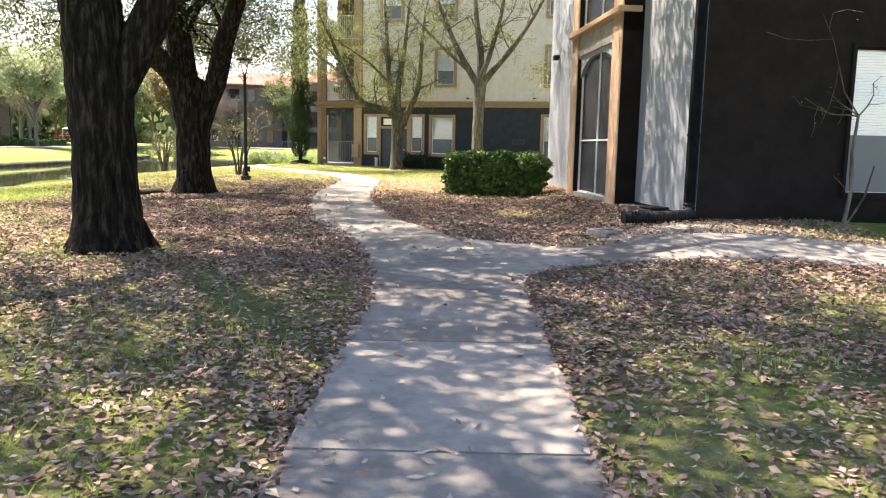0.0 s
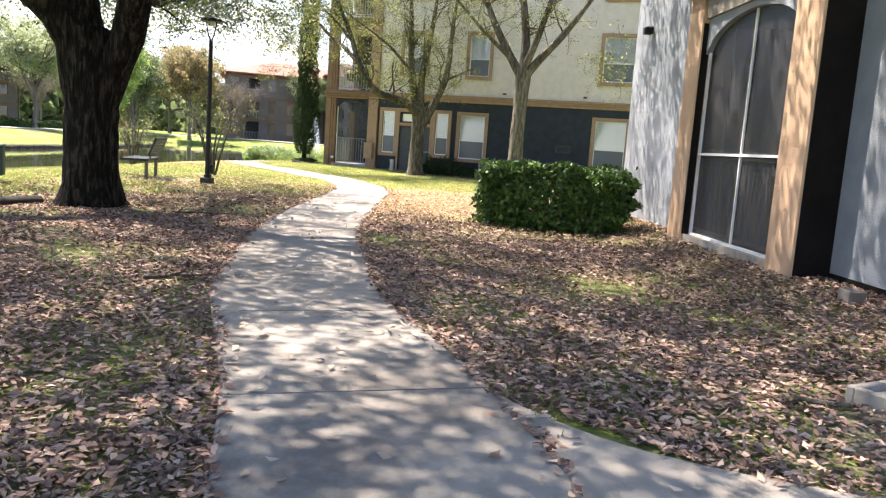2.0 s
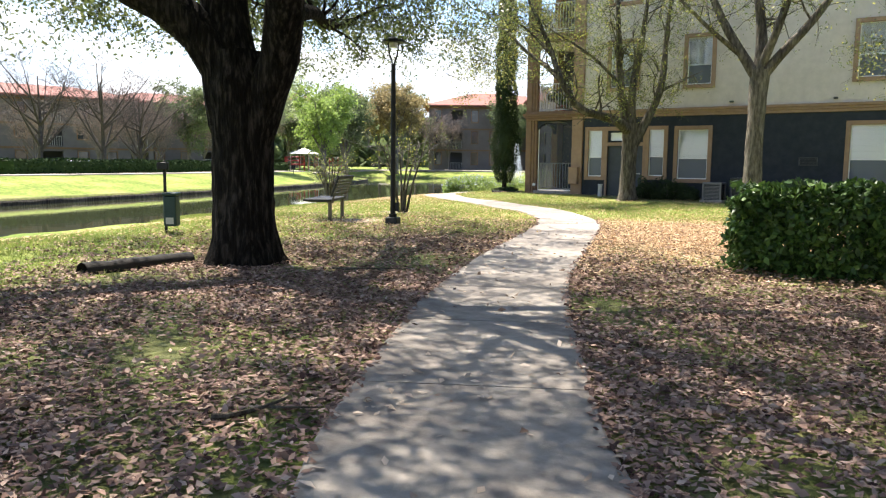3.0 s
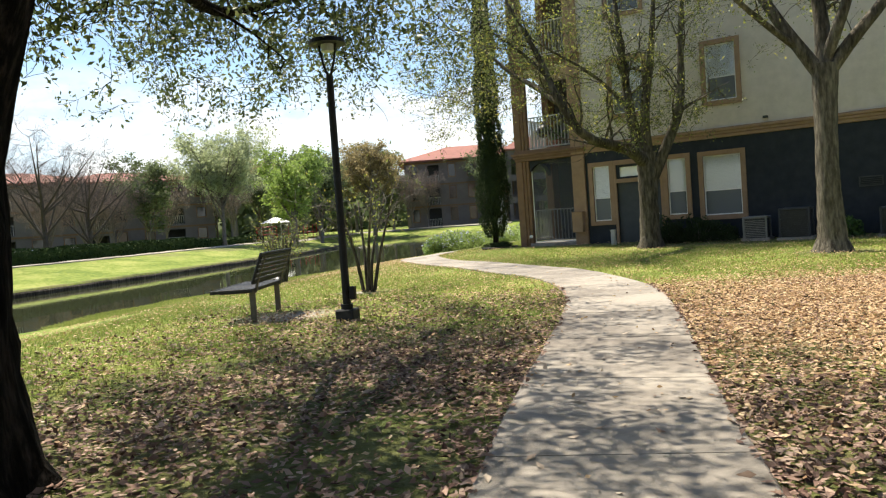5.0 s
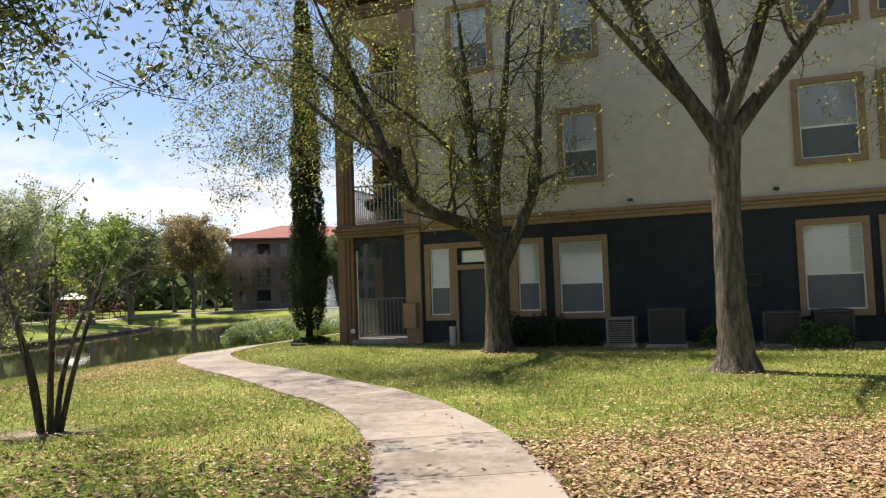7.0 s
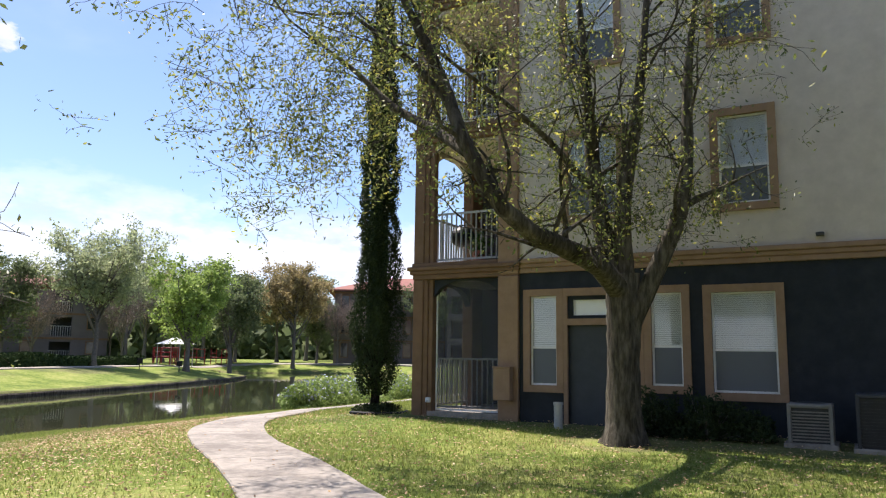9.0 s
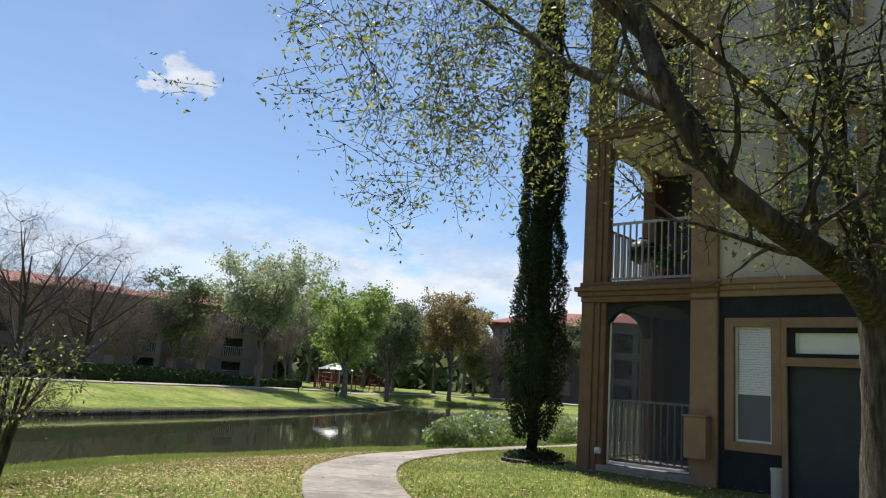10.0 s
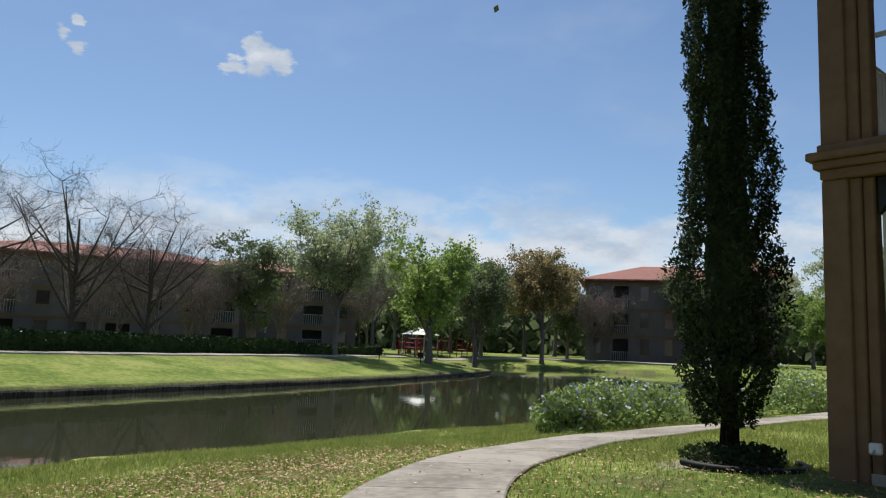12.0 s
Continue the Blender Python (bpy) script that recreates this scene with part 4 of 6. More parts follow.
def tree(base, trunk, limbs, seed, label, bark, leaf, leaf_size, per, scatter, kids=5, depth=2, lift=0.1, group="", zmin=None, twig_len=0.5, sides=14, flare=0.6, density=1.0, slim=0.5, droop=0.15, name="tree", spots=()):
    """Trunk and limbs by hand, finer branches and leaves grown from them; spots add loose sprays, some unseen and there
    for shade. Points are offsets from the base.
    """
    rng = np.random.default_rng(seed)
    ob = thing(name, Matrix.Translation(base), label, "tree", group)
    V, F = [], []
    pts = smooth_line([p[:3] for p in trunk], 0.12)
    hs = [p[2] for p in trunk]
    radii = [float(np.interp(p.z, hs, [q[3] for q in trunk])) for p in pts]
    flared_trunk(V, F, [tuple(p) for p in pts], radii, sides, rng, flare=flare)
    B, BF, tips = [], [], []
    for limb in limbs:
        lp = smooth_line([p[:3] for p in limb], 0.25)
        total = len(lp) - 1
        rr = [limb[0][3] + (limb[-1][3] - limb[0][3]) * i / total for i in range(len(lp))]
        tube(V, F, [tuple(p) for p in lp], rr, 9, 0.04, rng)
        count = max(4, int(total * 0.25 * 2.2 * density))
        for k in range(count):
            t = rng.uniform(0.28, 1.0)
            i = min(total - 1, int(t * total))
            d = (lp[i + 1] - lp[i]).normalized()
            out = Vector(rng.normal(size=3).tolist())
            out.z = abs(out.z) * 0.5
            branch_out(rng, B, BF, tips, lp[i], d * 0.45 + out.normalized() * 0.75, rng.uniform(0.8, 1.9) * twig_len * 2, max(0.012, rr[i] * 0.35), depth, lift, kids=kids)
        branch_out(rng, B, BF, tips, lp[-1], (lp[-1] - lp[-2]).normalized(), 2.0 * twig_len * 2, limb[-1][3], depth, lift, kids=kids + 1)
    for c, sz, count in spots:
        for _ in range(count):
            s = Vector(c) + Vector((rng.normal(0, sz[0]), rng.normal(0, sz[1]), rng.normal(0, sz[2])))
            dd = Vector((rng.normal(0, 1), rng.normal(0, 1), rng.normal(0, 0.5) - droop))
            branch_out(rng, B, BF, tips, s, dd, 0.7, 0.0045, 1, lift, kids=kids)
    if zmin is not None:
        tips = [t for t in tips if min(p.z for p in t) > zmin]
        BF = [f for f in BF if min(B[i][2] for i in f) > zmin - 0.15]
    mesh_part("trunk", V, F, bark, ob, smooth=True)
    mesh_part("branching", B, BF, bark, ob)
    if leaf is not None and per:
        c = leaves_on(rng, tips, per, scatter)
        if zmin is not None:
            c = c[c[:, 2] > zmin - 0.2]
        leaf_mesh("crown", c, rng.uniform(0.7, 1.3, len(c)) * leaf_size, leaf, ob, rng, droop=droop, slim=slim, label="crown of many small leaves")
    return ob


# two big oaks beside the path
tree((-3.38, 7.6, gz(-3.38, 7.6) - 0.05),
     [(0, 0, 0, 0.34), (0, 0, 0.35, 0.315), (-0.02, 0.0, 1.0, 0.30), (-0.06, 0.02, 1.7, 0.31), (-0.12, 0.05, 2.3, 0.30), (-0.2, 0.1, 2.8, 0.26)],
     [[(0.02, 0.05, 1.55, 0.22), (0.38, 0.15, 2.25, 0.19), (0.75, 0.3, 3.1, 0.16), (1.4, 0.9, 4.6, 0.10), (2.0, 1.8, 6.4, 0.05)],
      [(-0.2, 0.1, 2.75, 0.25), (-0.6, 0.3, 3.8, 0.19), (-1.2, 0.9, 5.2, 0.12), (-1.6, 1.6, 7.0, 0.05)],
      [(-0.15, 0.05, 2.7, 0.2), (0.1, -0.8, 3.9, 0.15), (0.6, -2.0, 5.2, 0.10), (1.2, -3.6, 6.2, 0.05)],
      [(-0.2, 0.1, 2.8, 0.2), (-1.4, -0.6, 4.2, 0.14), (-3.0, -1.4, 5.4, 0.09), (-4.4, -1.8, 6.2, 0.04)],
      [(0.75, 0.3, 3.1, 0.13), (2.0, -0.4, 4.3, 0.10), (3.6, -1.0, 5.4, 0.07), (5.0, -1.4, 6.2, 0.04)],
      [(1.2, 0.8, 4.2, 0.1), (2.6, 2.0, 5.6, 0.07), (4.2, 3.0, 6.4, 0.04)]],
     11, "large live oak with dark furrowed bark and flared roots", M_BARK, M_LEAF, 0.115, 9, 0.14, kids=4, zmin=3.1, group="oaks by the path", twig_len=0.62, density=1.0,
     # loose sprays high out of view, added to dapple path and litter with shade
     spots=[((0.2, -0.4, 8.0), (2.5, 2.8, 0.9), 920), ((0.3, -2.4, 8.4), (1.5, 1.3, 0.7), 200), ((-0.6, 4.0, 7.8), (1.6, 1.5, 0.8), 290), ((-2.2, 0.5, 6.2), (1.8, 2.0, 0.8), 160), ((3.0, 1.4, 7.2), (1.5, 1.8, 0.8), 130)])
tree((-5.15, 15.65, gz(-5.15, 15.65) - 0.05),
     [(0, 0, 0, 0.37), (0, 0, 0.35, 0.345), (0.0, 0.0, 1.0, 0.325), (-0.02, 0.0, 1.6, 0.345), (-0.06, 0.0, 2.0, 0.36), (-0.10, 0.0, 2.35, 0.30)],
     [[(-0.10, -0.02, 1.6, 0.28), (-0.19, -0.08, 2.2, 0.26), (-0.36, -0.18, 2.52, 0.25), (-0.72, -0.38, 2.86, 0.22), (-1.25, -0.75, 3.2, 0.18), (-2.2, -1.2, 4.1, 0.12), (-3.4, -1.8, 5.4, 0.05)],
      [(-0.08, 0.0, 1.8, 0.33), (-0.22, 0.05, 2.6, 0.29), (-0.34, 0.15, 3.4, 0.24), (-0.6, 0.3, 4.6, 0.15), (-0.9, 0.6, 6.6, 0.06)],
      [(0.08, 0.0, 1.4, 0.25), (0.31, 0.0, 1.95, 0.20), (0.48, -0.02, 2.3, 0.185), (0.62, -0.18, 2.65, 0.18), (0.8, -0.4, 3.15, 0.17), (1.05, -0.45, 3.8, 0.15), (1.5, -0.6, 5.0, 0.10), (2.2, -0.8, 6.4, 0.05)],
      ] + [[(0.6, -0.2, 2.65, 0.10), (0.25, 1.2, 3.0, 0.075), (-0.75, 3.95, 3.35, 0.05), (-0.8, 6.1, 4.1, 0.025)],
      [(-0.3, 0.2, 3.5, 0.10), (-0.6, 3.0, 4.5, 0.07), (-0.8, 5.4, 4.6, 0.045), (-1.0, 6.9, 4.4, 0.02)],
      [(-0.9, -0.5, 2.9, 0.14), (-2.0, -0.4, 4.0, 0.10), (-3.4, -1.2, 5.0, 0.05)],
      [(-0.3, 0.2, 3.6, 0.12), (-0.8, 2.0, 4.8, 0.08), (-1.2, 4.2, 5.6, 0.04)],
      [(1.05, -0.5, 3.9, 0.11), (1.9, -1.4, 5.2, 0.08), (3.2, -2.6, 6.0, 0.04)],
      [(1.15, -0.5, 4.1, 0.10), (2.6, 0.8, 5.6, 0.07), (4.6, 1.2, 6.4, 0.04)]],
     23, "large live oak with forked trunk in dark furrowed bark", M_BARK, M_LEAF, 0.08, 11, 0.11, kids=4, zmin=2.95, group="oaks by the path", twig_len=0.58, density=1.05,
     # sprays above z 7 are unseen, added to shade path and near house wall
     spots=[((0.6, 3.0, 7.8), (1.4, 1.6, 0.8), 170), ((0.0, -1.5, 7.9), (1.5, 1.5, 0.8), 100), ((-1.0, 7.8, 3.75), (1.3, 0.9, 0.42), 60), ((-3.6, 8.4, 3.95), (1.4, 1.1, 0.45), 60), ((5.0, 3.2, 7.4), (1.4, 1.6, 0.6), 340), ((-1.6, 3.6, 3.7), (1.3, 1.0, 0.35), 80), ((0.8, 3.4, 4.1), (0.9, 1.0, 0.35), 20), ((-5.2, 2.9, 3.75), (1.3, 1.3, 0.5), 80), ((-3.9, 1.9, 4.4), (1.2, 1.0, 0.6), 60), ((-3.0, 1.0, 3.9), (1.2, 1.2, 0.4), 22), ((1.6, -0.3, 8.0), (2.7, 2.3, 0.9), 700), ((-1.0, -1.6, 6.6), (1.8, 1.6, 0.8), 240), ((-1.4, 2.6, 4.9), (1.4, 1.4, 0.6), 110), ((-1.8, 5.0, 5.8), (1.7, 1.4, 0.7), 120), ((-1.0, 6.3, 4.3), (1.2, 0.9, 0.5), 70), ((4.8, -1.4, 7.4), (1.3, 1.7, 0.7), 420)])

# two slender trees before the apartment house, thin in leaf
tree((-2.15, 33.8, gz(-2.15, 33.8) - 0.04),
     [(0, 0, 0, 0.29), (0, 0, 0.3, 0.26), (0.0, 0, 1.2, 0.24), (0.02, 0, 2.0, 0.26), (0.0, 0, 2.55, 0.27)],
     [[(-0.03, -0.05, 2.3, 0.18), (-0.35, -1.0, 2.58, 0.16), (-0.74, -2.0, 2.68, 0.145), (-1.12, -2.9, 2.76, 0.135), (-1.4, -3.2, 2.98, 0.13), (-1.65, -3.2, 3.4, 0.12), (-1.86, -3.3, 3.8, 0.11), (-2.05, -3.2, 4.35, 0.085), (-2.25, -3.35, 4.85, 0.06), (-2.8, -3.5, 6.0, 0.03)],
      [(-1.8, -3.25, 3.65, 0.085), (-2.5, -2.5, 4.25, 0.065), (-3.0, -2.2, 4.6, 0.05), (-3.6, -2.0, 5.2, 0.035), (-4.2, -2.0, 5.7, 0.02)],
      [(-0.1, 0, 2.45, 0.17), (-0.35, 0.05, 3.8, 0.14), (-0.45, 0.1, 5.2, 0.10), (-0.6, 0.2, 7.4, 0.04)],
      [(0.05, 0, 2.5, 0.15), (0.05, -0.1, 3.6, 0.12), (0.3, -0.2, 5.2, 0.09), (0.5, -0.3, 7.2, 0.04)],
      ] + [[(0.1, -0.02, 1.75, 0.16), (0.5, -0.05, 2.6, 0.125), (0.88, -0.1, 3.5, 0.11), (1.0, -0.1, 4.4, 0.095), (1.05, -0.1, 5.6, 0.07), (1.25, -0.1, 7.2, 0.03)],
      [(-2.05, -3.2, 4.3, 0.055), (-2.6, -3.2, 4.9, 0.04), (-3.3, -3.2, 5.5, 0.02)],
      [(-0.35, 0, 3.8, 0.06), (-1.2, -1.0, 4.6, 0.045), (-2.4, -2.4, 5.3, 0.02)]],
     37, "slender oak with grey ridged bark and thin yellowing leaves", M_BARK_DARK, M_LEAF_YELLOW, 0.066, 9, 0.09, slim=0.42, kids=4, zmin=2.5, lift=0.0, group="trees before the house", twig_len=0.5, density=1.1, flare=0.5,
     spots=[((-4.3, -2.2, 4.2), (0.7, 1.1, 0.45), 100), ((-3.5, -3.0, 5.2), (0.9, 1.0, 0.5), 90), ((-3.2, -0.8, 5.8), (1.0, 0.8, 0.6), 100), ((-0.7, -0.6, 3.5), (0.7, 0.5, 0.4), 34), ((0.2, -0.3, 5.0), (1.0, 0.6, 0.9), 60), ((-1.2, -0.5, 5.6), (1.2, 0.8, 0.9), 50), ((0.7, -0.5, 3.5), (0.6, 0.5, 0.4), 26)])
tree((1.25, 28.9, gz(1.25, 28.9) - 0.04),
     [(0, 0, 0, 0.29), (0, 0, 0.3, 0.245), (-0.02, 0, 1.2, 0.215), (-0.02, 0, 2.4, 0.20), (0.0, 0, 3.6, 0.23)],
     [[(-0.05, 0, 3.4, 0.14), (-0.5, 0, 4.1, 0.11), (-1.0, 0.05, 5.0, 0.09), (-1.6, 0.1, 6.4, 0.05), (-2.0, 0.1, 7.6, 0.03)],
      [(0.0, 0, 3.5, 0.16), (0.0, 0.1, 4.6, 0.13), (-0.2, 0.1, 6.0, 0.08), (-0.3, 0.2, 7.8, 0.04)],
      [(0.05, 0, 3.4, 0.14), (0.5, -0.05, 4.0, 0.12), (1.1, -0.1, 4.7, 0.10), (1.9, -0.2, 5.9, 0.06), (2.6, -0.2, 7.2, 0.03)],
      [(0.0, 0, 3.6, 0.12), (0.35, -0.3, 4.6, 0.10), (0.7, -0.6, 6.0, 0.06), (0.9, -0.8, 7.6, 0.03)],
      [(-0.5, 0, 4.0, 0.07), (-1.3, -0.6, 4.6, 0.05), (-2.2, -1.2, 5.4, 0.03)]],
     41, "slender bare-branched oak with grey bark and few leaves", M_BARK_PALE, M_LEAF_YELLOW, 0.074, 7, 0.09, slim=0.42, kids=4, zmin=2.9, lift=0.2, group="trees before the house", twig_len=0.5, density=1.0, flare=0.6,
     spots=[((2.3, -0.4, 4.0), (0.55, 0.5, 0.45), 24), ((-0.6, -0.2, 6.0), (1.1, 0.8, 0.8), 50)])


# small many-stemmed crape myrtles
def crape(x, y, seed, height, n, label, wide=1.0, per=3):
    rng = np.random.default_rng(seed)
    ob = thing("small_tree", Matrix.Translation((x, y, gz(x, y) - 0.03)), label, "tree", "crape myrtles by the water")
    B, BF, tips = [], [], []
    for k in range(n):
        a = 2 * math.pi * k / n + rng.uniform(-0.3, 0.3)
        s = (0.10 + 0.08 * rng.random()) * wide
        r = (0.35 + 0.35 * rng.random()) * wide
        V, F = [], []
        pts = smooth_line([(s * math.cos(a) * 0.6, s * math.sin(a) * 0.6, 0), (s * 1.5 * math.cos(a), s * 1.5 * math.sin(a), height * 0.3), (r * math.cos(a), r * math.sin(a), height * 0.72)], 0.15)
        tube(V, F, [tuple(p) for p in pts], [0.034 - 0.02 * i / (len(pts) - 1) for i in range(len(pts))], 7, 0.05, rng)
        mesh_part("stem", V, F, M_BARK_PALE, ob, smooth=True)
        for q in range(4):
            i = rng.integers(len(pts) // 2, len(pts))
            branch_out(rng, B, BF, tips, pts[i], Vector((math.cos(a) + rng.normal(0, 0.6), math.sin(a) + rng.normal(0, 0.6), 1.0)), height * 0.36, 0.008, 1, 0.1, kids=6)
    mesh_part("branching", B, BF, M_BARK_GREY, ob)
    c = leaves_on(rng, tips, per, 0.07)
    leaf_mesh("crown", c, rng.uniform(0.035, 0.075, len(c)), M_LEAF_YELLOW, ob, rng, label="thin crown of yellow-green leaves")


crape(-6.78, 25.1, 5, 2.25, 6, "young crape myrtle with bare stems and yellow-green leaves")
crape(-11.3, 30.6, 6, 1.75, 13, "low twiggy shrub by the water with few leaves", 0.7, 3)


def leaf_mound(name, label, category, m, profile, n, size, mat, seed, group="", core=None, slim=0.55, flowers=0):
    """A shrub of leaves: profile(u, rng) gives a point on or in the body."""
    rng = np.random.default_rng(seed)
    ob = thing(name, m, label, category, group)
    pts = np.array([profile(rng) for _ in range(n)])
    leaf_mesh("foliage", pts, rng.uniform(0.7, 1.3, n) * size, mat, ob, rng, slim=slim)
    V, F = [], []
    low = pts[rng.integers(0, n, 26)]
    for p in low:
        tube(V, F, [(p[0] * 0.35, p[1] * 0.35, -0.02), (p[0] * 0.6, p[1] * 0.6, p[2] * 0.5), (p[0] * 0.93, p[1] * 0.93, p[2] * 0.95)], [0.014, 0.010, 0.004], 4)
    mesh_part("stem_cluster", V, F, M_BARK_GREY, ob)
    if flowers:
        q = pts[np.argsort(-pts[:, 2])[: n // 2]]
        q = q[rng.integers(0, len(q), flowers)] + np.array([0, 0, 0.04])
        leaf_mesh("blossom", q, rng.uniform(0.045, 0.09, flowers), M_FLOWER, ob, rng, slim=0.9, kind="stuff", label="pale blue flower heads")
    return ob


def box_profile(hx, hy, h, noise_amp=0.07, e=5):
    def f(rng):
        a, b, c = rng.uniform(-1, 1, 3)
        v = np.array([a, b, c])
        if rng.random() < 0.8:
            v /= (np.abs(v) ** e).sum() ** (1 / e)
            v *= rng.uniform(0.86, 1.02)
        bump = 1 + noise_amp * noise.noise(Vector((v[0] * hx, v[1] * hy, v[2] * h)) * 3.1) * 2
        return np.array([v[0] * hx * bump, v[1] * hy * bump, h * (0.5 + 0.5 * v[2] * bump) + 0.04])
    return f


def dome_profile(rx, ry, h, amp=0.25, fr=2.5, off=0.0):
    def f(rng):
        v = rng.normal(size=3)
        v /= np.linalg.norm(v)
        v[2] = abs(v[2])
        k = rng.random() ** 0.28
        b = 1 + amp * noise.noise(Vector((v[0] * rx + off, v[1] * ry, v[2] * h)) * fr) * 2
        return np.array([v[0] * rx * b * k, v[1] * ry * b * k, v[2] * h * b * k + 0.03])
    return f


leaf_mound("clipped_hedge", "clipped glossy green box-shaped hedge in leaf litter", "hedge", pose(1.16, 17.15, gz(1.2, 17.2) - 0.02, 0, 0, -12), box_profile(1.10, 0.58, 0.94, 0.12, 4), 17000, 0.092, M_HEDGE, 51)

# pencil cypress at the corner of the house
CYP = (-7.2, 37.9)


def cypress_profile(rng):
    h = rng.random() ** 0.85
    z = 0.40 + h * 9.4
    r = 0.535 * min(1.0, 0.45 + h * 9.0) * (1 - h) ** 0.42
    a = rng.uniform(0, 2 * math.pi)
    r *= 1 + 0.5 * noise.noise(Vector((math.cos(a) * 1.7, math.sin(a) * 1.7, z * 1.3))) + 0.36 * noise.noise(Vector((math.cos(a) * 4, math.sin(a) * 4, z * 4.0)))
    k = rng.uniform(0.5, 1.0) ** 0.5
    return np.array([r * k * math.cos(a), r * k * math.sin(a), z])


rng = np.random.default_rng(61)
cyp = thing("cypress", Matrix.Translation((*CYP, gz(*CYP) - 0.03)), "tall narrow dark green cypress in a black-edged bed", "tree")
V, F = [], []
flared_trunk(V, F, [(0, 0, 0.0), (0, 0, 0.2), (0.01, 0, 0.5), (0.0, 0, 1.2), (0, 0, 5), (0, 0, 9.4)], [0.11, 0.088, 0.08, 0.075, 0.06, 0.015], 10, rng, flare=0.7)
for k in range(26):
    a, z = rng.uniform(0, 6.28), rng.uniform(0.42, 1.1)
    tube(V, F, [(0, 0, z), (0.2 * math.cos(a), 0.2 * math.sin(a), z + 0.16), (0.38 * math.cos(a), 0.38 * math.sin(a), z + 0.42)], [0.03, 0.02, 0.008], 5)
mesh_part("trunk", V, F, M_BARK, cyp, smooth=True)
c = np.array([cypress_profile(rng) for _ in range(85000)])
zz = np.linspace(0.75, 8.9, 26)
Vc, Fc = [], []
tube(Vc, Fc, [(0, 0, q) for q in zz], [0.24 * min(1.0, 0.35 + (q - 0.75)) * (1 - (q - 0.62) / 9.2) ** 0.45 for q in zz], 12, 0.22, rng)
mesh_part("inner_foliage", Vc, Fc, M_CYPRESS, cyp)
leaf_mesh("foliage", c, rng.uniform(0.03, 0.075, len(c)), M_CYPRESS, cyp, rng, slim=0.42, droop=-0.8, label="dense dark green sprays")
V, F = [], []
tube(V, F, [(CYP[0] + 0.62 * math.cos(a) + 0.12, CYP[1] + 0.62 * math.sin(a) - 0.15, gz(CYP[0], CYP[1]) + 0.035) for a in np.linspace(-2.4, 0.6, 24)], [0.035] * 24, 8)
tagged(mesh_part("bed_edging", V, F, M_BLACKPLASTIC, smooth=True), "curved black plastic bed edging beneath the cypress", "edging")
leaf_mound("ground_cover", "low dark green ground cover around the cypress", "shrub", Matrix.Translation((CYP[0] + 0.15, CYP[1] - 0.1, gz(*CYP))), dome_profile(0.55, 0.5, 0.2), 1600, 0.06, M_CYPRESS, 62)

# flowering bushes between path and water, shrubs along the house
for i, (x, y, rx, ry, h) in enumerate(((-10.2, 41.5, 0.6, 0.6, 0.62), (-10.15, 42.9, 0.85, 0.9, 0.84), (-9.9, 44.6, 0.9, 0.95, 0.80), (-8.9, 46.8, 1.0, 1.0, 0.8), (-7.5, 49.2, 1.1, 1.1, 0.85), (-5.9, 51.6, 1.1, 1.1, 0.85))):
    leaf_mound("flowering_bush", "spreading pale green bush with small blue flowers beside the pond", "bush", Matrix.Translation((x, y, gz(x, y))), dome_profile(rx, ry, h, 0.3, 2.0, i * 7.0), 4200, 0.085, M_BUSH, 70 + i, "bushes by the pond", flowers=260)


def on_apt(s, out):
    """Point in the plan at s along the apartment house and out metres before its wall."""
    a = radians(-17.5)
    return (-6.2 + s * math.cos(a) + out * math.sin(a), 37.3 + s * math.sin(a) - out * math.cos(a))


for i, (s, o, rx, ry, h, n) in enumerate(((5.0, 0.75, 0.5, 0.45, 0.62, 2600), (5.85, 0.8, 0.55, 0.45, 0.66, 2600), (6.5, 0.75, 0.4, 0.4, 0.45, 1600), (9.4, 0.8, 0.45, 0.4, 0.5, 1600), (11.2, 1.3, 0.6, 0.5, 0.5, 1500), (13.2, 1.1, 0.5, 0.45, 0.4, 1200))):
    x, y = on_apt(s, o)
    leaf_mound("shrub", "dark green shrub planted against the charcoal wall", "shrub", Matrix.Translation((x, y, gz(x, y))), dome_profile(rx, ry, h, 0.3, 3.5, i * 5.0), n, 0.085, M_CYPRESS if i < 3 else M_HEDGE, 90 + i, "shrubs along the house", slim=0.35)


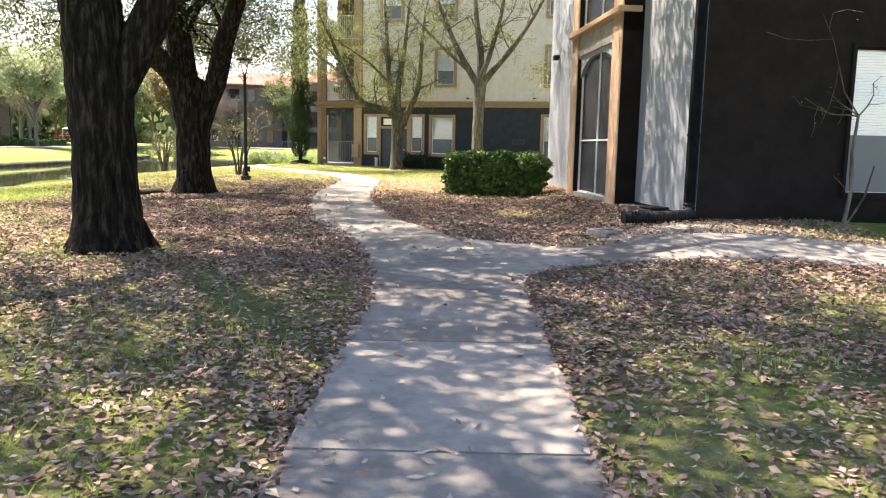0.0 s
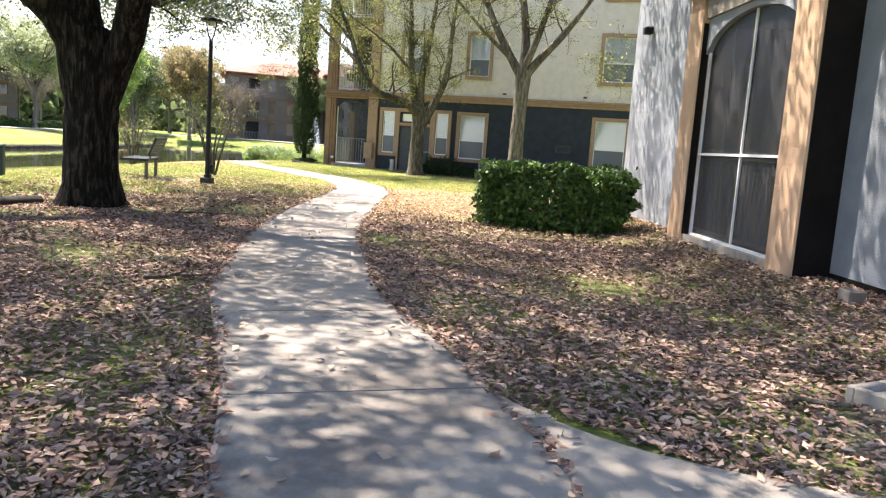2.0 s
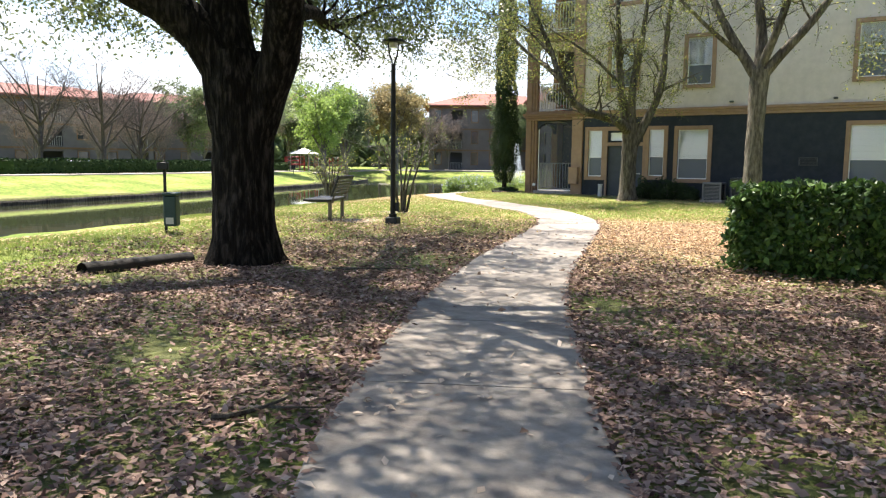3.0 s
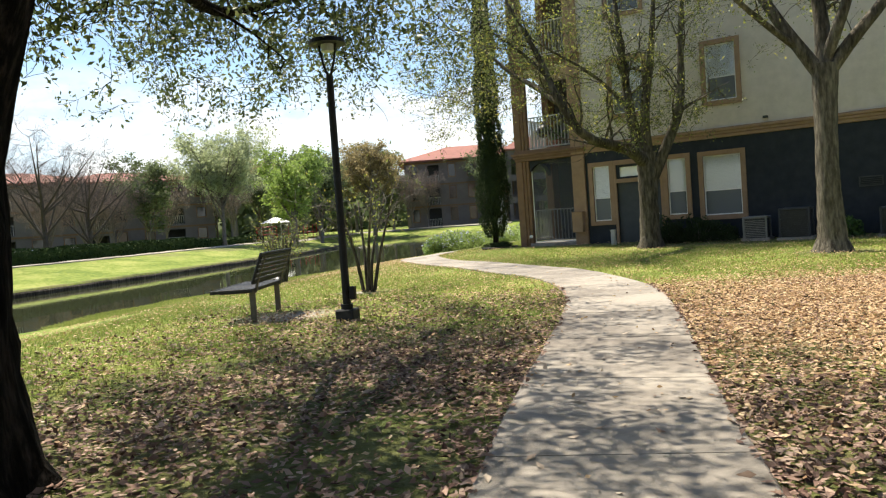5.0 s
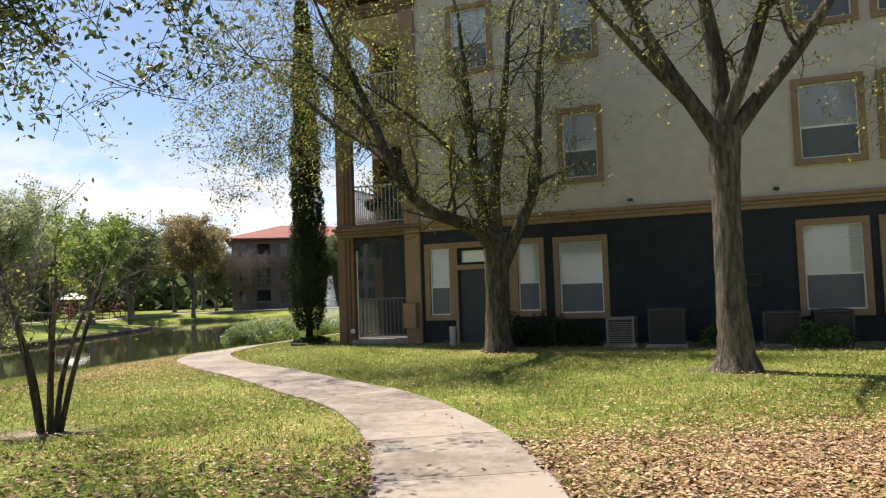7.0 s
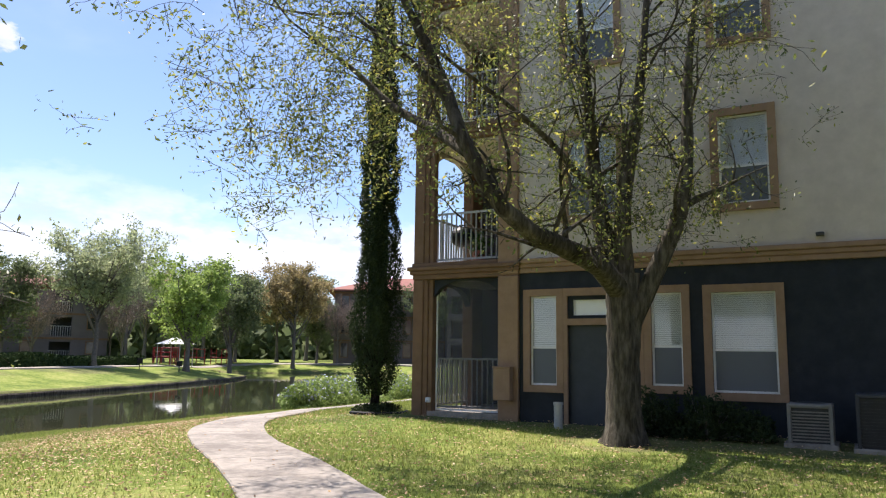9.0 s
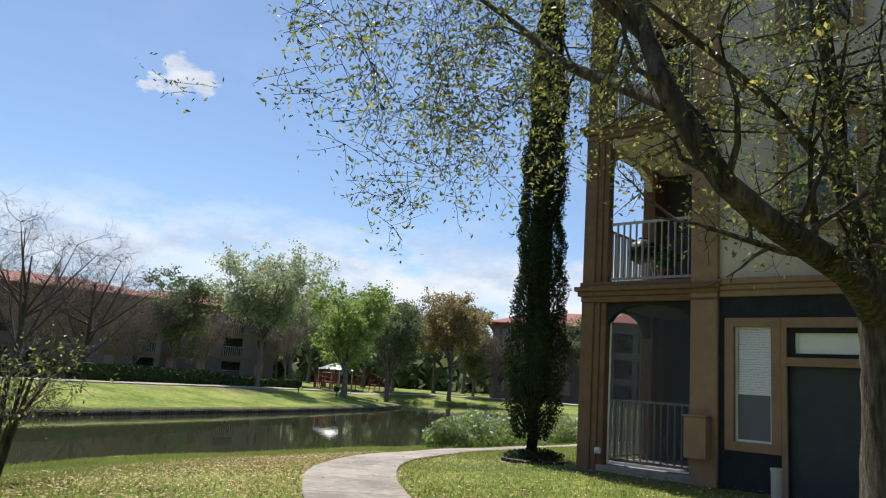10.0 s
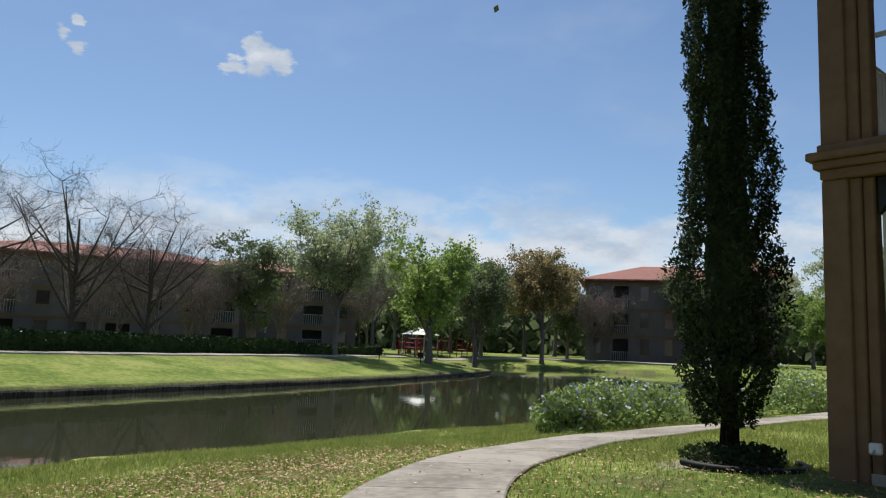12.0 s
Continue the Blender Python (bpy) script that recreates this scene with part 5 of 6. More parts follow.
# ---- air conditioners, bollard ----
def condenser(s, out, w, h, mat, label):
    x, y = on_apt(s, out)
    z = gz(x, y)
    ob = thing("air_conditioner", pose(x, y, z, 0, 0, -17.5), label, "air conditioner", "condensers along the house")
    part("pad", boxes((-w / 2 - 0.08, w / 2 + 0.08, -w / 2 - 0.08, w / 2 + 0.08, -0.04, 0.06), bevel=0.01), M_CONCRETE, ob, "pale concrete pad")
    part("coil", boxes((-w / 2 + 0.03, w / 2 - 0.03, -w / 2 + 0.03, w / 2 - 0.03, 0.06, h - 0.05)), M_ACDARK, ob)
    for sx in (-1, 1):
        for sy in (-1, 1):
            part("corner_post", boxes((sx * w / 2 - 0.025, sx * w / 2 + 0.025, sy * w / 2 - 0.025, sy * w / 2 + 0.025, 0.06, h), bevel=0.006), mat, ob)
    n = int((h - 0.16) / 0.045)
    for k in range(n):
        z0 = 0.09 + 0.045 * k
        part("louvre", boxes((-w / 2 + 0.02, w / 2 - 0.02, -w / 2 - 0.012, -w / 2 + 0.012, z0, z0 + 0.018), (-w / 2 - 0.012, -w / 2 + 0.012, -w / 2 + 0.02, w / 2 - 0.02, z0, z0 + 0.018)), mat, ob)
    part("top", boxes((-w / 2 - 0.02, w / 2 + 0.02, -w / 2 - 0.02, w / 2 + 0.02, h - 0.06, h), bevel=0.015), mat, ob)
    bm = bmesh.new()
    for k in range(1, 6):
        r = w * 0.075 * k
        prev = None
        for j in range(20):
            a, b = 2 * math.pi * j / 20, 2 * math.pi * (j + 1) / 20
            rod(bm, (r * math.cos(a), r * math.sin(a), h + 0.012), (r * math.cos(b), r * math.sin(b), h + 0.012), 0.004, 4)
    part("fan_guard", bm, M_ACDARK, ob)


condenser(7.32, 0.75, 0.55, 0.62, M_ACGREY, "grey louvred air conditioner standing on the mulch")
condenser(8.28, 0.8, 0.68, 0.80, M_ACDARK, "dark air conditioner on a pale concrete pad")
condenser(10.5, 0.8, 0.66, 0.70, M_ACDARK, "dark air conditioner on a pale concrete pad")
condenser(11.45, 0.6, 0.66, 0.70, M_ACDARK, "dark air conditioner on a pale concrete pad")
x, y = on_apt(3.38, 0.75)
bol = thing("bollard", Matrix.Translation((x, y, gz(x, y))), "short pale grey bollard beside the slate door", "bollard")
part("post", rods(((0, 0, -0.05), (0, 0, 0.40), 0.075), sides=16), M_RAIL, bol)
part("cap", rods(((0, 0, 0.40), (0, 0, 0.45), 0.085), sides=16), M_RAIL, bol)

# ---- lamp post ----
LAMP = (-5.6, 21.42)
lamp = thing("street_lamp", Matrix.Translation((*LAMP, gz(*LAMP) - 0.02)), "black lamp post with a flat hat on a square base", "lamp post")
part("base", boxes((-0.115, 0.115, -0.115, 0.115, -0.02, 0.17), bevel=0.015), M_SLATMETAL, lamp, "square dark base")
bm = bmesh.new()
rod(bm, (0, 0, 0.17), (0, 0, 2.96), 0.05, 14, 0.042)
part("pole", bm, M_BLACK, lamp)
part("collar", rods(((0, 0, 0.17), (0, 0, 0.23), 0.075), sides=14), M_BLACK, lamp)
part("outlet_box", boxes((0.05, 0.12, -0.04, 0.04, 0.28, 0.44), bevel=0.008), M_BLACK, lamp)
for s in (-1, 1):
    part("arm", rods(((0, 0, 2.92), (s * 0.07, 0, 3.12), 0.016), ((s * 0.07, 0, 3.12), (s * 0.11, 0, 3.34), 0.014)), M_BLACK, lamp)
part("lens", rods(((0, 0, 3.25), (0, 0, 3.34), 0.075), sides=16), M_LENS, lamp, "pale glass lens")
bm = bmesh.new()
rod(bm, (0, 0, 3.335), (0, 0, 3.385), 0.22, 24, 0.21)
rod(bm, (0, 0, 3.385), (0, 0, 3.43), 0.21, 24, 0.07)
part("hat", bm, M_BLACK, lamp, "flat round black hat")

# ---- bench: faces the water ----
bench = thing("bench", pose(-7.12, 22.2, gz(-7.1, 22.2) + 0.0, 0, 0, 14), "park bench with perforated dark slats on bronze legs", "bench")
# here y runs along the bench, -x is its front
for y in (-0.62, 0.62):
    lg = part("leg", boxes((-0.035, 0.035, y - 0.025, y + 0.025, -0.05, 0.42), (-0.42, 0.06, y - 0.02, y + 0.02, 0.385, 0.42), bevel=0.006), M_BRONZE, bench, "bronze coated leg")
    bm = bmesh.new()
    rod(bm, (0.05, y, 0.41), (0.10, y, 0.60), 0.02, 8)
    rod(bm, (0.10, y, 0.60), (0.20, y, 0.84), 0.02, 8)
    part("back_support", bm, M_BRONZE, bench)
for k in range(8):
    x0 = -0.46 + 0.062 * k
    part("seat_slat", boxes((x0, x0 + 0.05, -0.78, 0.78, 0.425, 0.445), bevel=0.006), M_SLATMETAL, bench)
part("seat_rim", boxes((-0.49, -0.465, -0.80, 0.80, 0.405, 0.452), (0.03, 0.055, -0.80, 0.80, 0.405, 0.452), (-0.465, 0.03, -0.80, -0.78, 0.405, 0.452), (-0.465, 0.03, 0.78, 0.80, 0.405, 0.452), bevel=0.006), M_SLATMETAL, bench)
for k in range(6):
    bm = boxes((-0.01, 0.01, -0.78, 0.78, -0.024, 0.024), bevel=0.005)
    z = 0.55 + 0.058 * k
    bmesh.ops.transform(bm, matrix=Matrix.Translation((0.065 + (z - 0.5) * 0.40, 0, z)) @ Matrix.Rotation(radians(22), 4, "Y"), verts=bm.verts)
    part("back_slat", bm, M_SLATMETAL, bench)
bm = bmesh.new()
for y in (-0.80, 0.80):
    rod(bm, (0.065, y, 0.52), (0.20, y, 0.88), 0.018, 8)
rod(bm, (0.20, -0.80, 0.88), (0.20, 0.80, 0.88), 0.018, 8)
rod(bm, (0.065, -0.80, 0.52), (0.065, 0.80, 0.52), 0.018, 8)
part("back_rim", bm, M_SLATMETAL, bench)

# ---- pet-waste station ----
ST = (-8.25, 18.35)
st = thing("waste_station", pose(*ST, gz(*ST), 0, 0, 18), "dark pet-waste station with a bin on a thin post", "waste bin")
part("post", boxes((-0.02, 0.02, -0.02, 0.02, -0.05, 1.14), bevel=0.004), M_BLACK, st)
part("bag_box", boxes((-0.085, 0.085, -0.10, -0.02, 1.0, 1.12), bevel=0.01), M_BLACK, st)
part("bin", boxes((0.01, 0.21, -0.15, 0.06, 0.12, 0.60), bevel=0.02), M_BINGREEN, st, "dark green square bin")
part("lid", boxes((-0.005, 0.225, -0.165, 0.075, 0.60, 0.65), bevel=0.015), M_BINGREEN, st, "dark green lid")
part("label_plate", boxes((0.05, 0.17, -0.156, -0.151, 0.16, 0.26)), M_RAIL, st)

# ---- timber on the grass by the oak ----
V, F = [], []
rng = np.random.default_rng(77)
log_line = smooth_line([(x, y, gz(x, y) + 0.03) for x, y in ((-6.16, 14.3), (-6.06, 14.75), (-5.95, 15.2), (-5.84, 15.6))], 0.15)
tube(V, F, log_line, [0.092 + 0.006 * math.sin(k * 2.3) for k in range(len(log_line))], 12, 0.04, rng)
tagged(mesh_part("log", V, F, M_TIMBER, smooth=True), "dark weathered log lying in the grass", "log")

# ---- downspout, drain hose, splash block, bait box ----
AXN = Vector((0.0767, -0.997, 0))
corner = Vector((2.61, 15.41, 0)) + AXN * 5.30 + Vector((0.997, 0.0767, 0)) * 0.34
dp = thing("downspout", Matrix.Translation((corner.x - 0.075, corner.y - 0.02, 0)), "black downspout with a corrugated drain hose", "downspout")
part("pipe", boxes((-0.06, 0.06, -0.065, 0.065, 0.50, 9.2), bevel=0.014), M_MATTEBLACK, dp)
for z in (1.4, 3.4, 5.6, 7.8):
    part("strap", boxes((-0.067, 0.067, -0.072, 0.072, z, z + 0.035)), M_MATTEBLACK, dp)
V, F = [], []
zg = gz(2.9, 9.9)
hose = smooth_line([(0, 0, 0.52), (-0.005, -0.02, 0.40), (-0.03, -0.10, zg + 0.10), (-0.18, -0.24, zg + 0.08), (-0.52, -0.38, zg + 0.075), (-0.98, -0.46, zg + 0.07)], 0.02)
tube(V, F, hose, [0.076 + 0.008 * (1 if k % 2 else -1) for k in range(len(hose))], 14)
mesh_part("hose", V, F, M_BLACKPLASTIC, dp, "black corrugated drain hose", smooth=False)
bb = thing("bait_box", pose(2.93, 10.55, gz(2.93, 10.55), 0, 0, 12), "low black plastic bait box against the wall", "bait box")
part("body", boxes((-0.15, 0.15, -0.2, 0.2, 0, 0.13), bevel=0.03), M_BLACKPLASTIC, bb)
part("lid", boxes((-0.14, 0.14, -0.19, 0.19, 0.13, 0.16), bevel=0.014), M_BLACKPLASTIC, bb)
sb = thing("splash_block", pose(2.02, 9.35, gz(2.02, 9.35), 0, 0, 30), "small hollow grey concrete block on sandy soil", "block")
part("body", boxes((-0.2, 0.2, -0.14, -0.095, -0.03, 0.065), (-0.2, 0.2, 0.095, 0.14, -0.03, 0.065), (-0.2, -0.155, -0.095, 0.095, -0.03, 0.065), (0.155, 0.2, -0.095, 0.095, -0.03, 0.065), (-0.155, 0.155, -0.095, 0.095, -0.02, 0.03), bevel=0.006), M_CONCRETE, sb)
cb = thing("block", pose(2.84, 11.5, gz(2.84, 11.5), 0, 0, 8), "small grey concrete block at the foot of the wall", "block")
part("body", boxes((-0.07, 0.07, -0.08, 0.08, -0.02, 0.11), bevel=0.012), M_CONCRETE, cb)

# ---- bare sapling by the dark wall ----
rng = np.random.default_rng(83)
sp = thing("sapling", Matrix.Translation((5.15, 9.72, gz(5.15, 9.72) - 0.02)), "bare thin sapling against the dark brown wall", "sapling")
V, F, tips = [], [], []
tube(V, F, [(0, 0, 0), (0.07, 0.02, 0.45), (0.04, 0.02, 0.95), (0.08, 0.02, 1.45)], [0.03, 0.025, 0.022, 0.018], 7)
tube(V, F, [(0.03, 0.0, 0.02), (0.25, 0.02, 0.4), (0.33, 0.0, 0.8)], [0.018, 0.015, 0.008], 6)
for d, l in (((-0.45, -0.1, 0.95), 1.5), ((-0.85, -0.05, 0.2), 0.8), ((0.5, 0.0, 0.6), 0.6), ((-0.3, 0.1, 0.3), 0.5)):
    branch_out(rng, V, F, tips, Vector((0.08, 0.02, 1.42)), Vector(d), l, 0.012, 1, 0.1, kids=3)
branch_out(rng, V, F, tips, Vector((0.06, 0.02, 0.5)), Vector((-1, 0, 0.2)), 0.4, 0.007, 1, 0.0, kids=3)
mesh_part("stem", V, F, M_BARK_PALE, sp, smooth=True)
leaf_mesh("crown", leaves_on(rng, tips, 1, 0.03), [0.035], M_LEAF, sp, rng)


# ---- the far side of the water ----
def far_house(x, y, turn, w, d, storeys, label, bays, wall=M_FARWALL, rise=1.8, hs=2.5):
    ob = thing("apartment_building", pose(x, y, gz(x, y) - 0.1, 0, 0, turn), label, "building", "apartment houses across the pond")
    H = hs * storeys + 0.1
    step = w / bays
    holes = []
    for k in range(bays):
        for s in range(storeys):
            a = -w / 2 + step * (k + 0.5)
            hw = step * (0.33 if k % 3 == 1 else 0.17)
            holes.append((a - hw, a + hw, hs * s + (0.15 if k % 3 == 1 else 0.9), hs * s + hs - 0.45, k % 3 == 1))
    part("wall", wall_mesh(-w / 2, w / 2, 0, H, -d / 2, -d / 2 + 0.3, [h[:4] for h in holes]), wall, ob)
    part("wall", boxes((-w / 2, -w / 2 + 0.3, -d / 2 + 0.3, d / 2, 0, H), (w / 2 - 0.3, w / 2, -d / 2 + 0.3, d / 2, 0, H), (-w / 2 + 0.3, w / 2 - 0.3, d / 2 - 0.3, d / 2, 0, H)), wall, ob)
    # dark sheet behind the balconies stands for their shade
    part("inside_wall", boxes((-w / 2 + 0.3, w / 2 - 0.3, -d / 2 + 1.6, -d / 2 + 1.7, 0, H)), M_DARKRECESS, ob)
    for s in range(storeys):
        part("floor_slab", boxes((-w / 2 + 0.3, w / 2 - 0.3, -d / 2 + 0.3, -d / 2 + 1.6, hs * s - 0.1, hs * s + 0.1)), wall, ob)
        part("belt", boxes((-w / 2 - 0.08, w / 2 + 0.08, -d / 2 - 0.08, -d / 2, hs * (s + 1) - 0.22, hs * (s + 1) - 0.02)), M_BROWNTRIM, ob)
    for a, b, c, e, balcony in holes:
        if balcony:
            bm = boxes((a, b, -d / 2 + 0.1, -d / 2 + 0.14, c + 0.95, c + 1.0))
            n = int((b - a) / 0.22)
            for k in range(n):
                q = a + (b - a) * (k + 0.5) / n
                box(bm, q - 0.02, q + 0.02, -d / 2 + 0.1, -d / 2 + 0.14, c, c + 0.95)
            part("balcony_rail", bm, M_RAIL, ob)
        else:
            wd = new("window")
            wd.parent = ob
            part("window_frame", boxes((a - 0.1, b + 0.1, -d / 2 - 0.05, -d / 2 - 0.002, e, e + 0.12), (a - 0.1, b + 0.1, -d / 2 - 0.05, -d / 2 - 0.002, c - 0.12, c), (a - 0.1, a, -d / 2 - 0.05, -d / 2 - 0.002, c, e), (b, b + 0.1, -d / 2 - 0.05, -d / 2 - 0.002, c, e)), M_BROWNTRIM, wd)
            part("pane", boxes((a, b, -d / 2 + 0.12, -d / 2 + 0.14, c, e)), M_DARKGLASS, wd)
    hip_roof(ob, -w / 2, w / 2, -d / 2, d / 2, H, rise, M_ROOF, 0.9)
    return ob


far_house(-70, 75, 58, 24, 13, 3, "long grey apartment house with a red hip roof across the pond", 8)
far_house(-64, 91, 48, 18, 13, 3, "grey apartment house with a red hip roof behind trees", 6)
far_house(-72, 42, 76, 24, 13, 3, "grey apartment house with a red hip roof behind bare trees", 8)
b3 = far_house(-29, 125, 16, 19, 13, 3, "three-storey grey house with balconies and a red hip roof", 7, rise=2.5, hs=3.1)
part("tower", wall_mesh(5, 11, 0, 9.9, -9.5, -9.2, [(5.5 + 2.7 * k, 7.6 + 2.7 * k, 3.1 * s + 0.3, 3.1 * s + 2.55) for k in range(2) for s in range(3)]), M_FARWALL, b3)
part("tower_side", boxes((5, 5.3, -9.2, -6.5, 0, 9.9)), M_FARWALL, b3)
part("tower_side", boxes((10.7, 11, -9.2, -6.5, 0, 9.9)), M_FARWALL, b3)
hip_roof(b3, 5, 11, -9.5, -3, 9.9, 2.3, M_ROOF, 0.6, name="tower_roof")


def far_tree(seed, h, spread, leaf, size, per, label, name="tree", limbs=9, kids=4, depth=2, bark=M_BARK_GREY, trunk_h=0.2, twig=0.03, thick=1.0):
    rng = np.random.default_rng(seed)
    ob = thing(name, Matrix.Identity(4), label, "tree", "trees across the pond")
    V, F, B, BF, tips = [], [], [], [], []
    flared_trunk(V, F, [(0, 0, -0.2), (0, 0, 0.4), (0.05, 0.03, h * trunk_h), (0.0, 0.1, h * 0.45), (0, 0, h * 0.75)], [0.25 * thick, 0.21 * thick, 0.17 * thick, 0.11 * thick, 0.04 * thick], 8, rng)
    for k in range(limbs):
        a = 2 * math.pi * k / limbs + rng.uniform(-0.4, 0.4)
        z0 = h * rng.uniform(trunk_h, 0.55)
        end = Vector((math.cos(a) * spread * rng.uniform(0.5, 0.85), math.sin(a) * spread * rng.uniform(0.5, 0.85), h * rng.uniform(0.62, 0.92)))
        lp = smooth_line([(0, 0.03, z0), (end.x * 0.45, end.y * 0.45, z0 + (end.z - z0) * 0.4), tuple(end)], 0.6)
        tube(V, F, [tuple(p) for p in lp], [(0.10 - 0.08 * i / (len(lp) - 1)) * thick for i in range(len(lp))], 5)
        for j in range(6):
            i = rng.integers(max(1, len(lp) // 3), len(lp))
            out = Vector(rng.normal(size=3).tolist()).normalized()
            out.z = abs(out.z) * 0.6
            branch_out(rng, B, BF, tips, lp[i], out + Vector((0, 0, 0.25)), h * rng.uniform(0.14, 0.26), twig, depth, 0.15, sides=3, kids=kids)
    mesh_part("trunk", V, F, bark, ob, smooth=True)
    mesh_part("branching", B, BF, bark, ob)
    if leaf is not None:
        c = leaves_on(rng, tips, per, size * 0.9)
        leaf_mesh("crown", c, rng.uniform(0.6, 1.3, len(c)) * size, leaf, ob, rng, slim=0.7)
    return ob


def plant(proto, x, y, turn, scale=1.0, first=False):
    m = Matrix.Translation((x, y, gz(x, y))) @ Matrix.Rotation(radians(turn), 4, "Z") @ Matrix.Diagonal((scale, scale, scale, 1))
    if first:
        proto.matrix_basis = m
        return proto
    s = proto.scale.copy()
    proto_m = proto.matrix_basis.copy()
    proto.scale = (1, 1, 1)
    c = copy_thing(proto, m)
    proto.matrix_basis = proto_m
    return c


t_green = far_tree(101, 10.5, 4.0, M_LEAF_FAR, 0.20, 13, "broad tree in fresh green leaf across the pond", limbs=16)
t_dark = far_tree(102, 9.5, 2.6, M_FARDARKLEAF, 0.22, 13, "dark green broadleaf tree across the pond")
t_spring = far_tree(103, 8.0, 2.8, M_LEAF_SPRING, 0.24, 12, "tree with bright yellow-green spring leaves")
t_rust = far_tree(104, 10.5, 3.6, M_LEAF_RUST, 0.24, 18, "tree with rusty brown old leaves")
t_bare = far_tree(105, 10.0, 5.2, None, 0.2, 0, "bare winter tree with fine grey twigs", kids=7, limbs=12, trunk_h=0.14, twig=0.024, thick=1.0, bark=M_BARK_TWIG)
t_bud = far_tree(106, 9.5, 4.0, M_TWIG_RED, 0.09, 4, "bare tree hazed with reddish buds", kids=6, limbs=12, trunk_h=0.14, twig=0.022, thick=0.7)
plant(t_green, -37.5, 70.0, 0, 0.92, True)
plant(t_dark, -43.5, 68, 30, 0.85, True)
plant(t_spring, -33.8, 76, 0, 1.0, True)
plant(t_rust, -37, 104.5, 0, 1.12, True)
plant(t_bare, -38.4, 51.3, 0, 0.85, True)
plant(t_bud, -42.5, 59.5, 0, 0.8, True)
for x, y, turn, s in ((-41.5, 55.0, 50, 0.62), (-44.0, 64.5, 140, 0.72), (-46.5, 60.0, 220, 0.75), (-43.0, 50.0, 310, 0.6)):
    plant(t_bud, x, y, turn, s)
# trees on the far point and beyond
for proto, x, y, turn, s in ((t_dark, -46, 108, 10, 1.1), (t_rust, -56, 112, 60, 1.0), (t_dark, -24, 117, 30, 1.0), (t_rust, -45, 118, 130, 1.1), (t_green, -18, 122, 20, 1.0), (t_spring, -12, 116, 60, 0.9),
                             (t_dark, -6, 112, 150, 1.1), (t_bud, -2, 104, 0, 0.8), (t_dark, -58, 122, 90, 1.3), (t_green, -70, 126, 30, 1.3), (t_dark, -48, 136, 10, 1.4), (t_rust, -20, 138, 0, 1.3),
                             (t_green, -8, 132, 70, 1.4), (t_dark, 2, 122, 0, 1.3), (t_dark, -52, 102, 45, 1.0), (t_bud, -34, 111, 45, 0.9), (t_dark, -44, 103, 200, 0.9), (t_bud, -33, 115, 45, 0.9),
                             (t_dark, -37, 112, 10, 0.8)):
    plant(proto, x, y, turn, s)
# trees on the bank by the far houses
for proto, x, y, turn, s in ((t_dark, -41, 97, 80, 1.15), (t_bud, -47, 66, 90, 0.7), (t_spring, -36, 80, 140, 0.8), (t_green, -50, 92, 200, 1.0), (t_bud, -45, 84, 10, 0.8),
                             (t_bud, -46, 74, 240, 0.75), (t_bud, -54, 95, 0, 0.9)):
    plant(proto, x, y, turn, s)
# trees on the bank by the parked cars
for proto, x, y, turn, s in ((t_bare, -39.5, 56.5, 40, 0.8), (t_green, -41, 37, 70, 0.9), (t_spring, -38.5, 31, 20, 0.9), (t_bud, -46, 33, 50, 1.0), (t_dark, -52, 40, 0, 1.0), (t_dark, -58, 52, 40, 1.0),
                             (t_rust, -54, 20, 10, 1.0), (t_dark, -48, 12, 110, 1.1), (t_green, -44, 22, 210, 0.95), 
                             (t_bare, -38.0, 45.6, 260, 0.8), (t_bud, -48, 40, 75, 1.0)):
    plant(proto, x, y, turn, s)

# distant woods behind everything
rng = np.random.default_rng(120)
cs = []
for k in range(760):
    a = radians(rng.uniform(-25, 100))
    d = rng.uniform(140, 200)
    cx, cy, r, h = -d * math.sin(a), 20 + d * math.cos(a), rng.uniform(3, 6), rng.uniform(7, 13)
    p = rng.normal(size=(60, 3))
    p /= np.linalg.norm(p, axis=1, keepdims=True)
    p = p * np.array([r, r, h * 0.5]) + np.array([cx, cy, h * 0.45])
    cs.append(p)
leaf_mesh("far_woods", np.concatenate(cs), [2.4], M_FARDARKLEAF, None, rng, slim=0.8, kind="stuff", label="distant belt of hazy green woods")

# dark undercut earth edge along the far shore
V, F = [], []
FAR_SHORE = [p for p in LAKE if p[0] <= -25.6 and p[1] <= 97]
edge = []
for (ax, ay), (bx, by) in zip(FAR_SHORE, FAR_SHORE[1:]):
    cnt = max(1, int(math.hypot(bx - ax, by - ay) / 0.5))
    d = Vector((bx - ax, by - ay, 0)).normalized()
    for k in range(cnt):
        edge.append((Vector((ax + (bx - ax) * k / cnt, ay + (by - ay) * k / cnt, 0)), Vector((-d.y, d.x, 0))))
for p, out in edge:                      # out points to the water
    j = noise.noise(p * 0.8)
    for o, z in ((0.05 + 0.03 * j, -0.85), (0.09 + 0.05 * j, -0.45 + 0.05 * j), (0.04 + 0.05 * j, -0.385 + 0.04 * j), (-0.12, -0.42)):
        q = p + out * o
        V.append((q.x, q.y, z))
for i in range(len(edge) - 1):
    F += [(4 * i + k, 4 * i + k + 1, 4 * i + k + 5, 4 * i + k + 4) for k in range(3)]
tagged(mesh_part("bank_edge", V, F, M_BARK_DARK), "dark undercut earth edge along the far bank", "bank", kind="structure")

